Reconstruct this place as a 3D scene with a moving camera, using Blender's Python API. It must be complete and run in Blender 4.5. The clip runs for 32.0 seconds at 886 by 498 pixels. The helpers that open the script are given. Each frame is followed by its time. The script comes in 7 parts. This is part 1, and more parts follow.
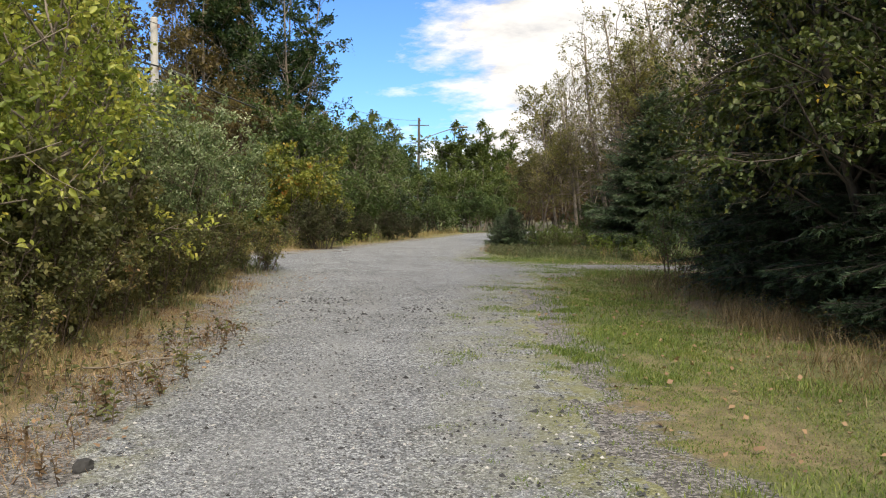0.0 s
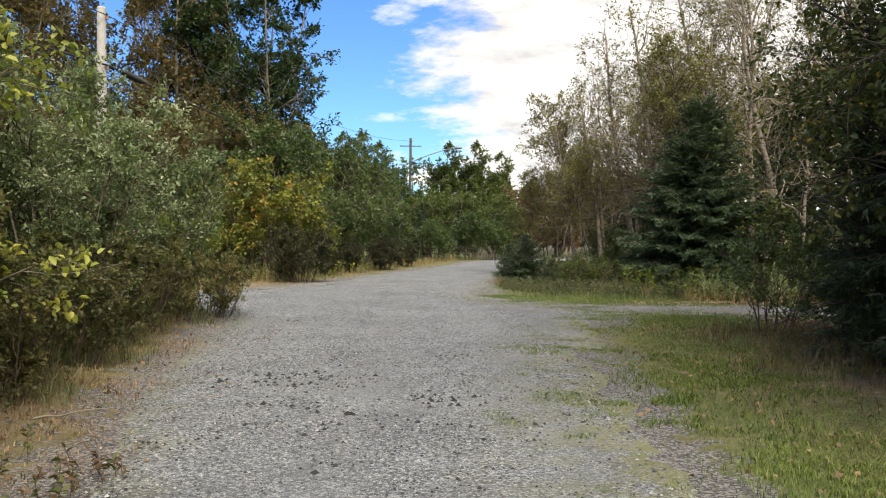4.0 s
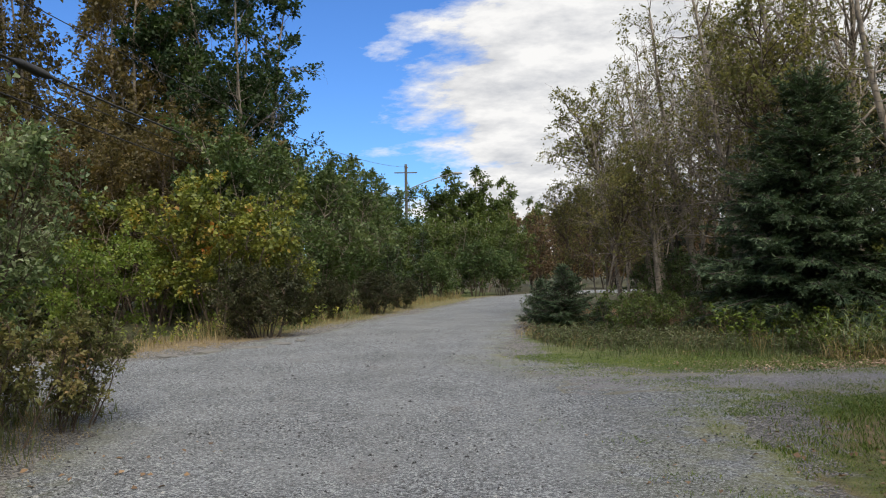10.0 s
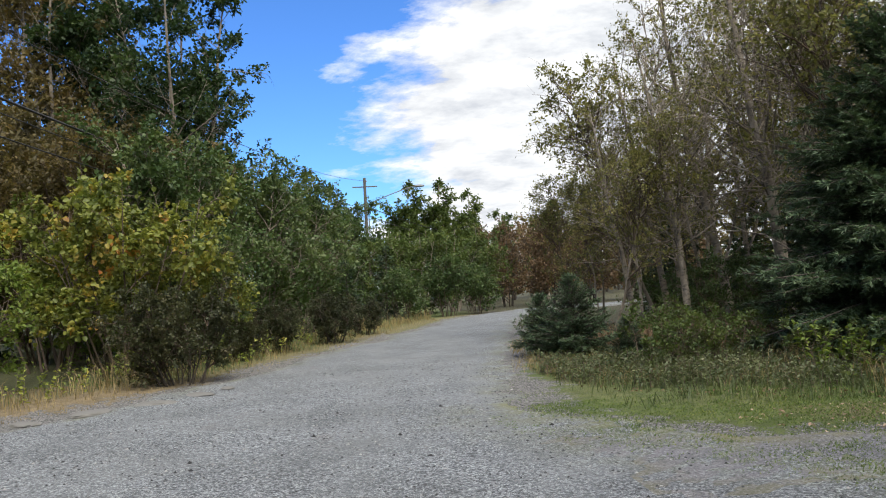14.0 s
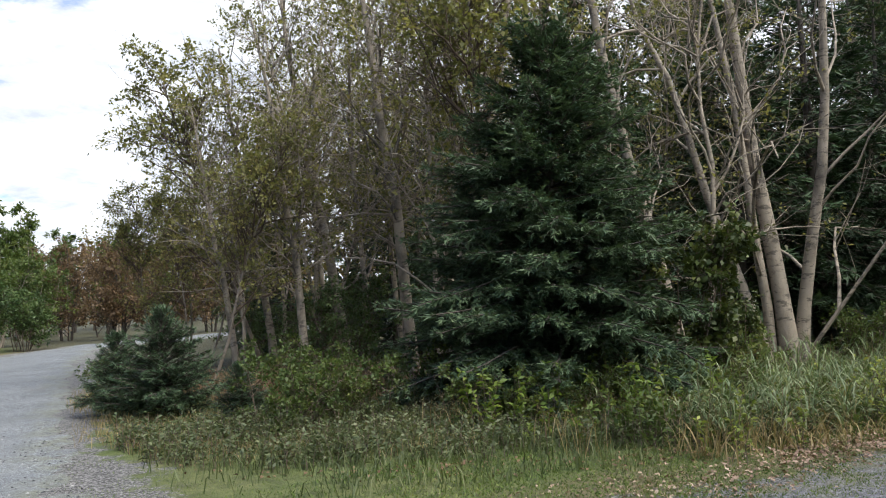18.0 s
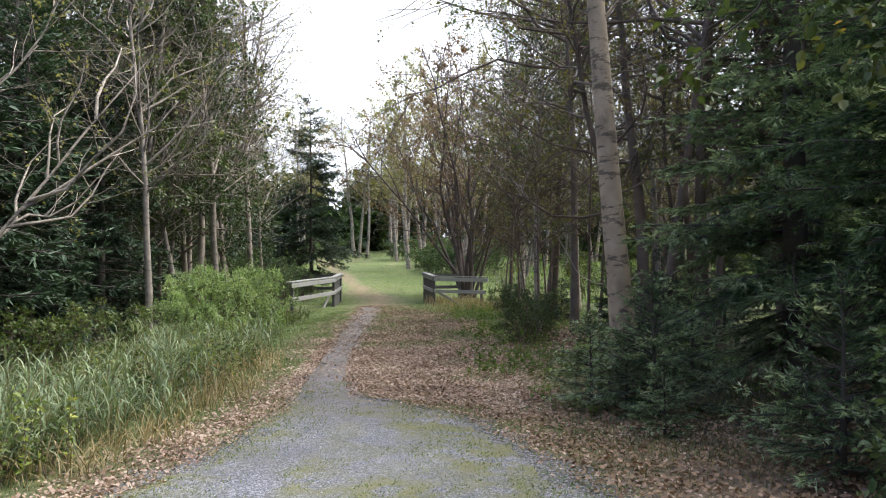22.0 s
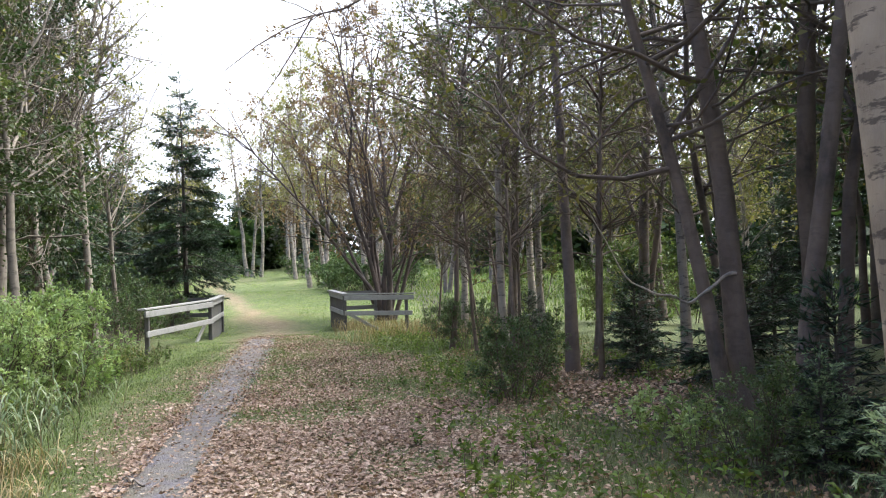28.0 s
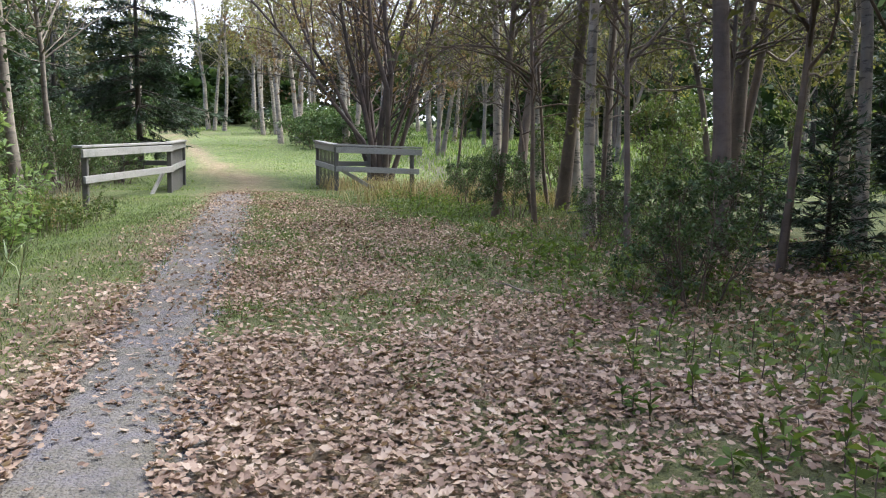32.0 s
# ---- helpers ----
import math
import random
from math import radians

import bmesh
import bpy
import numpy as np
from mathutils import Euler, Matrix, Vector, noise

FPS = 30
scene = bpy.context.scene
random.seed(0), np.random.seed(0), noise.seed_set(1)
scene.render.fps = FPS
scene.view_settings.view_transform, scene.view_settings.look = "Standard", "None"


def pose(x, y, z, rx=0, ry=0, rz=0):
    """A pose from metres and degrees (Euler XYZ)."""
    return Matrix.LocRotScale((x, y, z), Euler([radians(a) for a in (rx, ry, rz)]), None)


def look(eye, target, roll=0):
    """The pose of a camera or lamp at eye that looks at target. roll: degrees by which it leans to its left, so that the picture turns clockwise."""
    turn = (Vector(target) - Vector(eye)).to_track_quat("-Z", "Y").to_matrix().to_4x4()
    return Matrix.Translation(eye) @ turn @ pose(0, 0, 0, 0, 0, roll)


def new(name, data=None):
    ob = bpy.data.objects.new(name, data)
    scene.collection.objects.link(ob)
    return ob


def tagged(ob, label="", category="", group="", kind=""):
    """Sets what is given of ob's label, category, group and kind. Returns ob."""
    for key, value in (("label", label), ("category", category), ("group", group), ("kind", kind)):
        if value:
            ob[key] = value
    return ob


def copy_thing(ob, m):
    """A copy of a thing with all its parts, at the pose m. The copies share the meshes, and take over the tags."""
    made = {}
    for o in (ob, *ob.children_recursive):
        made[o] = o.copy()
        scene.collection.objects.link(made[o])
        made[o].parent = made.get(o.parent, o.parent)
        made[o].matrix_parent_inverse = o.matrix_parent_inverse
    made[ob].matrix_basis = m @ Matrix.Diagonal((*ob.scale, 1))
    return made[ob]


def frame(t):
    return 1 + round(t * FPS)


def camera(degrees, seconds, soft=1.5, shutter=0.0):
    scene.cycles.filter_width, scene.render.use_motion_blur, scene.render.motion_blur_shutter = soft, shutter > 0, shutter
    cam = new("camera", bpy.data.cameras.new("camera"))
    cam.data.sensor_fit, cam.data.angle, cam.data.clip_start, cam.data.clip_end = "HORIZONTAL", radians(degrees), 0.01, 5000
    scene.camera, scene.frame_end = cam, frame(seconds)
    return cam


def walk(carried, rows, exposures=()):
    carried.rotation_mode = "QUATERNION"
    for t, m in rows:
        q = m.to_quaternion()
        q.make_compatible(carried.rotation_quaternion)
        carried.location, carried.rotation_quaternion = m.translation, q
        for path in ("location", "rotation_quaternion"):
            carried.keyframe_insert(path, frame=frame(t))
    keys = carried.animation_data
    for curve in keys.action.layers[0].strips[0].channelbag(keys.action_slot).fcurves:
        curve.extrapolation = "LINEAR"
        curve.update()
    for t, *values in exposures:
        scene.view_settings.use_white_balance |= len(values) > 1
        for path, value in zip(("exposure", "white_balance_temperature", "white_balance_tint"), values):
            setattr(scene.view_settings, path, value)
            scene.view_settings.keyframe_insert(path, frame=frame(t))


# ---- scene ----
cam = camera(56.4, 32.0, soft=1.1)
PATH = [
    (0, (0.000, -0.000, 1.466), (0.060, 1.997, 1.367), 0.4),
    (0.5, (-0.044, 0.513, 1.474), (0.047, 2.508, 1.376), 0.6),
    (1, (-0.048, 1.040, 1.492), (0.064, 3.035, 1.422), 0.6),
    (1.5, (-0.098, 1.615, 1.504), (0.051, 3.610, 1.476), -0.4),
    (2, (-0.104, 2.199, 1.504), (0.042, 4.194, 1.503), 0.6),
    (2.5, (-0.144, 2.762, 1.488), (0.001, 4.756, 1.463), 1.2),
    (3, (-0.152, 3.248, 1.482), (-0.015, 5.243, 1.437), 1.3),
    (3.5, (-0.190, 3.772, 1.494), (-0.093, 5.769, 1.455), 1.0),
    (4, (-0.269, 4.431, 1.500), (-0.182, 6.428, 1.461), 0.4),
    (4.5, (-0.292, 4.978, 1.504), (-0.224, 6.977, 1.480), 0.4),
    (6.5, (-0.275, 6.655, 1.505), (-0.232, 8.654, 1.464), -0.8),
    (7, (-0.250, 7.282, 1.515), (-0.217, 9.281, 1.484), -0.8),
    (7.5, (-0.255, 7.926, 1.532), (-0.155, 9.923, 1.546), -1.5),
    (8, (-0.243, 8.504, 1.530), (-0.104, 10.498, 1.589), -0.4),
    (8.5, (-0.273, 9.024, 1.505), (-0.140, 11.019, 1.556), -0.3),
    (9, (-0.260, 9.536, 1.535), (-0.151, 11.533, 1.589), -0.8),
    (9.5, (-0.264, 10.110, 1.505), (-0.173, 12.108, 1.540), 0.3),
    (10, (-0.263, 10.623, 1.518), (-0.169, 12.621, 1.558), -1.1),
    (10.5, (-0.275, 11.146, 1.497), (-0.186, 13.143, 1.555), -1.2),
    (11, (-0.307, 11.717, 1.516), (-0.197, 13.712, 1.596), -2.2),
    (11.5, (-0.287, 12.242, 1.485), (-0.180, 14.237, 1.581), -1.9),
    (12, (-0.285, 12.785, 1.487), (-0.190, 14.781, 1.577), -1.4),
    (12.5, (-0.262, 13.270, 1.492), (-0.143, 15.265, 1.581), -1.5),
    (13, (-0.243, 13.794, 1.484), (-0.096, 15.787, 1.574), -1.8),
    (13.5, (-0.245, 14.345, 1.494), (-0.050, 16.334, 1.585), -3.1),
    (14, (-0.242, 14.841, 1.456), (-0.054, 16.830, 1.538), -3.2),
    (14.5, (-0.232, 15.351, 1.462), (-0.021, 17.337, 1.571), -3.8),
    (16.5, (-0.360, 17.029, 1.522), (-0.095, 19.011, 1.554), -0.4),
    (17, (-0.235, 17.432, 1.520), (0.306, 19.357, 1.558), -1.4),
    (17.5, (-0.044, 17.697, 1.535), (0.820, 19.499, 1.608), -2.9),
    (18, (0.235, 17.957, 1.508), (1.362, 19.605, 1.615), -2.3),
    (18.5, (0.506, 18.220, 1.451), (1.915, 19.635, 1.566), -2.4),
    (19, (0.773, 18.380, 1.488), (2.359, 19.591, 1.620), -1.9),
    (19.5, (1.006, 18.509, 1.518), (2.734, 19.508, 1.656), -1.1),
    (20, (1.352, 18.693, 1.508), (3.215, 19.413, 1.610), -1.5),
    (20.5, (1.787, 18.774, 1.497), (3.721, 19.277, 1.584), -0.7),
    (21, (2.259, 18.914, 1.485), (4.237, 19.191, 1.572), -0.5),
    (21.5, (2.768, 18.999, 1.471), (4.764, 19.105, 1.549), -0.8),
    (22, (3.326, 19.019, 1.490), (5.324, 19.060, 1.567), -0.2),
    (22.5, (3.922, 19.138, 1.502), (5.920, 19.094, 1.579), -0.6),
    (23, (4.557, 19.178, 1.481), (6.554, 19.081, 1.543), 0.3),
    (23.5, (5.174, 19.225, 1.479), (7.170, 19.099, 1.541), -0.1),
    (24, (5.777, 19.271, 1.506), (7.769, 19.106, 1.576), -1.3),
    (24.5, (6.343, 19.299, 1.519), (8.336, 19.143, 1.579), -0.4),
    (25, (6.945, 19.378, 1.556), (8.937, 19.207, 1.632), -1.5),
    (25.5, (7.579, 19.377, 1.538), (9.568, 19.184, 1.617), -1.1),
    (27.5, (9.588, 19.447, 1.517), (11.573, 19.225, 1.633), -2.5),
    (28, (10.206, 19.508, 1.506), (12.192, 19.308, 1.619), -2.3),
    (28.5, (10.735, 19.661, 1.503), (12.725, 19.509, 1.633), -0.8),
    (29, (11.185, 19.747, 1.528), (13.172, 19.586, 1.688), -0.7),
    (29.5, (11.752, 19.812, 1.454), (13.744, 19.673, 1.567), -1.3),
    (30, (12.349, 19.961, 1.432), (14.346, 19.864, 1.487), -3.8),
    (30.5, (12.959, 20.047, 1.419), (14.956, 19.958, 1.487), -4.1),
    (31, (13.541, 20.143, 1.324), (15.533, 19.968, 1.393), -3.4),
    (31.5, (14.080, 20.246, 1.248), (16.064, 19.995, 1.232), -2.4),
    (32, (14.599, 20.346, 1.186), (16.568, 20.057, 0.987), 0.5),
]
EXPOSURES = [(0, 1.15, 6950, 10), (4, 1.16, 6850, 10), (7, 1.0, 6700, 10), (9, 0.7, 6500, 10), (13, 0.95, 6250, 9), (14, 1.0, 6250, 9), (16.5, 0.85, 6100, 8), (17.2, 0.85, 6050, 8), (18, 1.25, 5950, 9),
             (19, 2.35, 5900, 11), (20, 1.85, 5850, 11), (21, 1.6, 5850, 11), (22, 2.0, 5800, 11), (24, 2.35, 5700, 11), (28, 2.45, 5700, 11), (29, 2.1, 5700, 11), (31, 2.0, 5700, 11), (32, 2.4, 5650, 11)]
walk(cam, [(t, look(eye, target, roll)) for t, eye, target, roll in PATH], EXPOSURES)

# ---- light ----
SUN_AZ, SUN_EL = 166.0, 54.0          # compass degrees from +y towards +x
world = bpy.data.worlds.new("world")
scene.world = world
world.use_nodes = True


def build_world():
    nt = world.node_tree
    n, l = nt.nodes, nt.links
    n.clear()
    out, bg = n.new("ShaderNodeOutputWorld"), n.new("ShaderNodeBackground")
    sky = n.new("ShaderNodeTexSky")
    sky.sky_type, sky.sun_disc = "NISHITA", False
    sky.sun_elevation, sky.sun_rotation = radians(SUN_EL), radians(SUN_AZ)
    sky.air_density, sky.dust_density, sky.ozone_density = 1.0, 0.1, 4.0
    co, sep = n.new("ShaderNodeTexCoord"), n.new("ShaderNodeSeparateXYZ")
    l.new(co.outputs["Generated"], sep.inputs[0])

    def math_node(op, a, b=None, clamp=False):
        m = n.new("ShaderNodeMath")
        m.operation, m.use_clamp = op, clamp
        for i, v in enumerate((a, b)):
            if v is None:
                continue
            if isinstance(v, (int, float)):
                m.inputs[i].default_value = v
            else:
                l.new(v, m.inputs[i])
        return m.outputs[0]

    # clouds lie on a high flat layer and are streaked along one direction
    up = math_node("ADD", math_node("MAXIMUM", sep.outputs[2], 0.0), 0.45)
    px = math_node("DIVIDE", sep.outputs[0], up)
    py = math_node("DIVIDE", sep.outputs[1], up)
    comb = n.new("ShaderNodeCombineXYZ")
    l.new(math_node("ADD", math_node("MULTIPLY", px, 0.9), math_node("MULTIPLY", py, 0.35)), comb.inputs[0])
    l.new(math_node("MULTIPLY", py, 1.5), comb.inputs[1])
    comb.inputs[2].default_value = 3.7
    big, fine = n.new("ShaderNodeTexNoise"), n.new("ShaderNodeTexNoise")
    for tex, scale, detail in ((big, 1.9, 10.0), (fine, 7.0, 9.0)):
        tex.inputs["Scale"].default_value, tex.inputs["Detail"].default_value = scale, detail
        tex.inputs["Roughness"].default_value = 0.62
        l.new(comb.outputs[0], tex.inputs["Vector"])
    # the cloud bank lies ahead to the right and covers the east and the south
    east = math_node("MULTIPLY", math_node("MAXIMUM", math_node("MINIMUM", sep.outputs[0], 0.25), -0.3), 3.2)
    south = math_node("MULTIPLY", math_node("SUBTRACT", 0.75, sep.outputs[1], clamp=True), 0.9)
    # cloud out of view in the west, added to brighten and neutralise the fill light
    west_fill = math_node("MULTIPLY", math_node("SUBTRACT", math_node("MULTIPLY", sep.outputs[0], -1.0), 0.5, clamp=True), 5.0)
    bank = math_node("ADD", math_node("ADD", east, south), math_node("ADD", west_fill, 0.10))
    cover = math_node("ADD", bank, math_node("MULTIPLY", math_node("SUBTRACT", big.outputs[0], 0.5), 1.9))
    cover = math_node("ADD", cover, math_node("MULTIPLY", math_node("SUBTRACT", fine.outputs[0], 0.5), 0.9))
    low = math_node("MULTIPLY", math_node("SUBTRACT", 0.12, sep.outputs[2], clamp=True), 2.0)
    cover = math_node("ADD", cover, low)
    ramp = n.new("ShaderNodeValToRGB")
    ramp.color_ramp.elements[0].position, ramp.color_ramp.elements[1].position = 0.10, 0.36
    l.new(cover, ramp.inputs[0])
    shade = n.new("ShaderNodeValToRGB")
    shade.color_ramp.elements[0].position, shade.color_ramp.elements[1].position = 0.36, 0.6
    shade.color_ramp.elements[0].color, shade.color_ramp.elements[1].color = (3.5, 3.55, 3.7, 1), (5.6, 5.5, 5.35, 1)
    l.new(fine.outputs[0], shade.inputs[0])
    mix = n.new("ShaderNodeMix")
    mix.data_type = "RGBA"
    l.new(ramp.outputs[0], mix.inputs[0])
    deep = n.new("ShaderNodeMix")
    deep.data_type, deep.blend_type = "RGBA", "MULTIPLY"
    deep.inputs[0].default_value, deep.inputs[7].default_value = 1.0, (0.40, 0.62, 0.93, 1)
    l.new(sky.outputs[0], deep.inputs[6])
    l.new(deep.outputs[2], mix.inputs[6])
    l.new(shade.outputs[0], mix.inputs[7])
    bg.inputs[1].default_value = 0.105
    l.new(mix.outputs[2], bg.inputs[0])
    l.new(bg.outputs[0], out.inputs[0])


build_world()
sun = new("sun", bpy.data.lights.new("sun", "SUN"))
sun.data.energy, sun.data.angle, sun.data.color = 2.7, radians(45), (1.0, 0.92, 0.76)
_az, _el = radians(SUN_AZ), radians(SUN_EL)
SUN_DIR = Vector((math.sin(_az) * math.cos(_el), math.cos(_az) * math.cos(_el), math.sin(_el)))
sun.matrix_world = look(SUN_DIR * 60, (0, 0, 0))

# ---- materials ----
def material(name):
    m = bpy.data.materials.new(name)
    m.use_nodes = True
    nt = m.node_tree
    nt.nodes.clear()
    out = nt.nodes.new("ShaderNodeOutputMaterial")
    bsdf = nt.nodes.new("ShaderNodeBsdfPrincipled")
    nt.links.new(bsdf.outputs[0], out.inputs[0])
    return m, nt, bsdf, out


def noise_node(nt, scale, detail=5.0, rough=0.6, coord="Object", stretch=None):
    co = nt.nodes.new("ShaderNodeTexCoord")
    tex = nt.nodes.new("ShaderNodeTexNoise")
    tex.inputs["Scale"].default_value, tex.inputs["Detail"].default_value, tex.inputs["Roughness"].default_value = scale, detail, rough
    src = co.outputs[coord]
    if stretch:
        mp = nt.nodes.new("ShaderNodeMapping")
        mp.inputs["Scale"].default_value = stretch
        nt.links.new(src, mp.inputs[0])
        src = mp.outputs[0]
    nt.links.new(src, tex.inputs["Vector"])
    return tex.outputs[0]


def ramp_node(nt, fac, stops):
    r = nt.nodes.new("ShaderNodeValToRGB")
    els = r.color_ramp.elements
    while len(els) < len(stops):
        els.new(0.5)
    for e, (p, c) in zip(els, stops):
        e.position, e.color = p, (*c, 1)
    nt.links.new(fac, r.inputs[0])
    return r.outputs[0]


def mix_node(nt, fac, a, b, blend="MIX"):
    m = nt.nodes.new("ShaderNodeMix")
    m.data_type, m.blend_type = "RGBA", blend
    for i, v in ((0, fac), (6, a), (7, b)):
        if isinstance(v, (int, float)):
            m.inputs[i].default_value = v
        elif isinstance(v, tuple):
            m.inputs[i].default_value = (*v, 1)
        else:
            nt.links.new(v, m.inputs[i])
    return m.outputs[2]


def math_op(nt, op, a, b=0.0, clamp=False):
    m = nt.nodes.new("ShaderNodeMath")
    m.operation, m.use_clamp = op, clamp
    for i, v in ((0, a), (1, b)):
        if isinstance(v, (int, float)):
            m.inputs[i].default_value = v
        else:
            nt.links.new(v, m.inputs[i])
    return m.outputs[0]


def attr_node(nt, name):
    a = nt.nodes.new("ShaderNodeAttribute")
    a.attribute_name = name
    return a.outputs["Fac"]


def bump_node(nt, bsdf, height, strength, distance):
    b = nt.nodes.new("ShaderNodeBump")
    b.inputs["Strength"].default_value, b.inputs["Distance"].default_value = strength, distance
    nt.links.new(height, b.inputs["Height"])
    nt.links.new(b.outputs[0], bsdf.inputs["Normal"])


def leaf_material(name, stops, through_light=0.4, rough=0.5):
    """Thin leaves: colour by each leaf's own tone and by patches of the crown, part of the light goes through."""
    m, nt, bsdf, out = material(name)
    tone = attr_node(nt, "tone")
    patch = noise_node(nt, 0.9, 2.0)
    info = nt.nodes.new("ShaderNodeObjectInfo")
    t = math_op(nt, "ADD", math_op(nt, "MULTIPLY", tone, 0.7), math_op(nt, "MULTIPLY", math_op(nt, "SUBTRACT", patch, 0.35), 0.9))
    t = math_op(nt, "ADD", t, math_op(nt, "MULTIPLY", math_op(nt, "SUBTRACT", info.outputs["Random"], 0.5), 0.2), clamp=True)
    col = ramp_node(nt, t, stops)
    nt.links.new(col, bsdf.inputs["Base Color"])
    bsdf.inputs["Roughness"].default_value = rough
    bsdf.inputs["Specular IOR Level"].default_value = 0.35
    tr = nt.nodes.new("ShaderNodeBsdfTranslucent")
    nt.links.new(mix_node(nt, 1.0, col, (1.0, 1.0, 0.6), "MULTIPLY"), tr.inputs[0])
    mx = nt.nodes.new("ShaderNodeMixShader")
    mx.inputs[0].default_value = through_light
    nt.links.new(bsdf.outputs[0], mx.inputs[1])
    nt.links.new(tr.outputs[0], mx.inputs[2])
    nt.links.new(mx.outputs[0], out.inputs[0])
    return m


def ramp_fac(nt, fac, a, b):
    r = nt.nodes.new("ShaderNodeMapRange")
    r.inputs["From Min"].default_value, r.inputs["From Max"].default_value = a, b
    nt.links.new(fac, r.inputs["Value"])
    return r.outputs[0]


def bark_material(name, light, mid, dark, marks=0.5, rough=0.85):
    """Bark: long grain, blotches, and dark cross marks of the pale kinds."""
    m, nt, bsdf, out = material(name)
    base = ramp_node(nt, noise_node(nt, 3.0, 6.0), [(0.3, mid), (0.62, light)])
    band = noise_node(nt, 1.0, 4.0, 0.7, stretch=(4, 4, 13))
    base = mix_node(nt, math_op(nt, "MULTIPLY", ramp_fac(nt, band, 0.54, 0.60), marks), base, dark)
    blot = noise_node(nt, 1.7, 5.0, 0.65, stretch=(1, 1, 0.6))
    base = mix_node(nt, ramp_node(nt, blot, [(0.52, (0, 0, 0)), (0.66, (0.8, 0.8, 0.8))]), base, dark)
    nt.links.new(base, bsdf.inputs["Base Color"])
    bsdf.inputs["Roughness"].default_value = rough
    bump_node(nt, bsdf, noise_node(nt, 14.0, 6.0, 0.7, stretch=(1.6, 1.6, 0.5)), 0.6, 0.02)
    return m


M = {}
M["leaf_yellowgreen"] = leaf_material("leaf_yellowgreen", [(0.08, (0.070, 0.105, 0.022)), (0.45, (0.215, 0.275, 0.058)), (0.80, (0.43, 0.44, 0.105)), (1.0, (0.56, 0.40, 0.085))], 0.42, 0.42)
M["leaf_willow"] = leaf_material("leaf_willow", [(0.08, (0.056, 0.096, 0.042)), (0.45, (0.165, 0.230, 0.110)), (0.80, (0.39, 0.44, 0.29)), (1.0, (0.60, 0.63, 0.51))], 0.38, 0.42)
M["leaf_green"] = leaf_material("leaf_green", [(0.08, (0.026, 0.052, 0.018)), (0.5, (0.076, 0.122, 0.042)), (1.0, (0.185, 0.225, 0.085))], 0.35, 0.42)
M["leaf_forest"] = leaf_material("leaf_forest", [(0.08, (0.017, 0.033, 0.012)), (0.5, (0.046, 0.074, 0.025)), (1.0, (0.125, 0.150, 0.050))], 0.35, 0.45)
M["leaf_deepgreen"] = leaf_material("leaf_deepgreen", [(0.1, (0.016, 0.035, 0.015)), (0.6, (0.042, 0.074, 0.026)), (1.0, (0.088, 0.120, 0.038))])
M["leaf_bright"] = leaf_material("leaf_bright", [(0.1, (0.125, 0.195, 0.072)), (0.6, (0.285, 0.385, 0.150)), (1.0, (0.47, 0.54, 0.27))], 0.5)
M["leaf_weed"] = leaf_material("leaf_weed", [(0.1, (0.055, 0.078, 0.038)), (0.6, (0.125, 0.152, 0.075)), (1.0, (0.235, 0.25, 0.14))], 0.35)
M["leaf_orange"] = leaf_material("leaf_orange", [(0.05, (0.050, 0.074, 0.018)), (0.36, (0.125, 0.155, 0.033)), (0.62, (0.255, 0.275, 0.058)), (0.78, (0.35, 0.26, 0.050)), (0.88, (0.40, 0.18, 0.040)), (1.0, (0.38, 0.12, 0.034))], 0.4, 0.45)
M["leaf_brown"] = leaf_material("leaf_brown", [(0.1, (0.052, 0.046, 0.022)), (0.5, (0.125, 0.105, 0.045)), (0.8, (0.195, 0.140, 0.058)), (1.0, (0.22, 0.195, 0.068))], 0.45)
M["leaf_olive"] = leaf_material("leaf_olive", [(0.08, (0.080, 0.084, 0.034)), (0.45, (0.180, 0.182, 0.066)), (0.80, (0.30, 0.275, 0.10)), (1.0, (0.42, 0.33, 0.13))], 0.5, 0.45)
M["leaf_rust"] = leaf_material("leaf_rust", [(0.1, (0.075, 0.050, 0.032)), (0.6, (0.19, 0.125, 0.075)), (1.0, (0.32, 0.215, 0.12))])
M["leaf_fresh"] = leaf_material("leaf_fresh", [(0.1, (0.065, 0.112, 0.022)), (0.6, (0.155, 0.225, 0.045)), (1.0, (0.29, 0.32, 0.08))], 0.45)
M["leaf_wood"] = leaf_material("leaf_wood", [(0.1, (0.050, 0.056, 0.022)), (0.55, (0.13, 0.13, 0.048)), (0.85, (0.22, 0.19, 0.07)), (1.0, (0.26, 0.17, 0.07))], 0.5)
M["leaf_hedge"] = leaf_material("leaf_hedge", [(0.1, (0.058, 0.070, 0.030)), (0.5, (0.142, 0.155, 0.062)), (0.8, (0.225, 0.195, 0.080)), (1.0, (0.31, 0.20, 0.11))], 0.45)
M["leaf_leafy"] = leaf_material("leaf_leafy", [(0.1, (0.044, 0.075, 0.022)), (0.6, (0.105, 0.146, 0.040)), (1.0, (0.21, 0.215, 0.062))])
M["leaf_alder"] = leaf_material("leaf_alder", [(0.10, (0.024, 0.040, 0.013)), (0.5, (0.066, 0.092, 0.025)), (0.80, (0.14, 0.150, 0.035)), (0.93, (0.46, 0.28, 0.03))], 0.3, 0.45)
M["leaf_dusk"] = leaf_material("leaf_dusk", [(0.1, (0.026, 0.034, 0.018)), (0.6, (0.062, 0.070, 0.032)), (1.0, (0.12, 0.10, 0.05))])
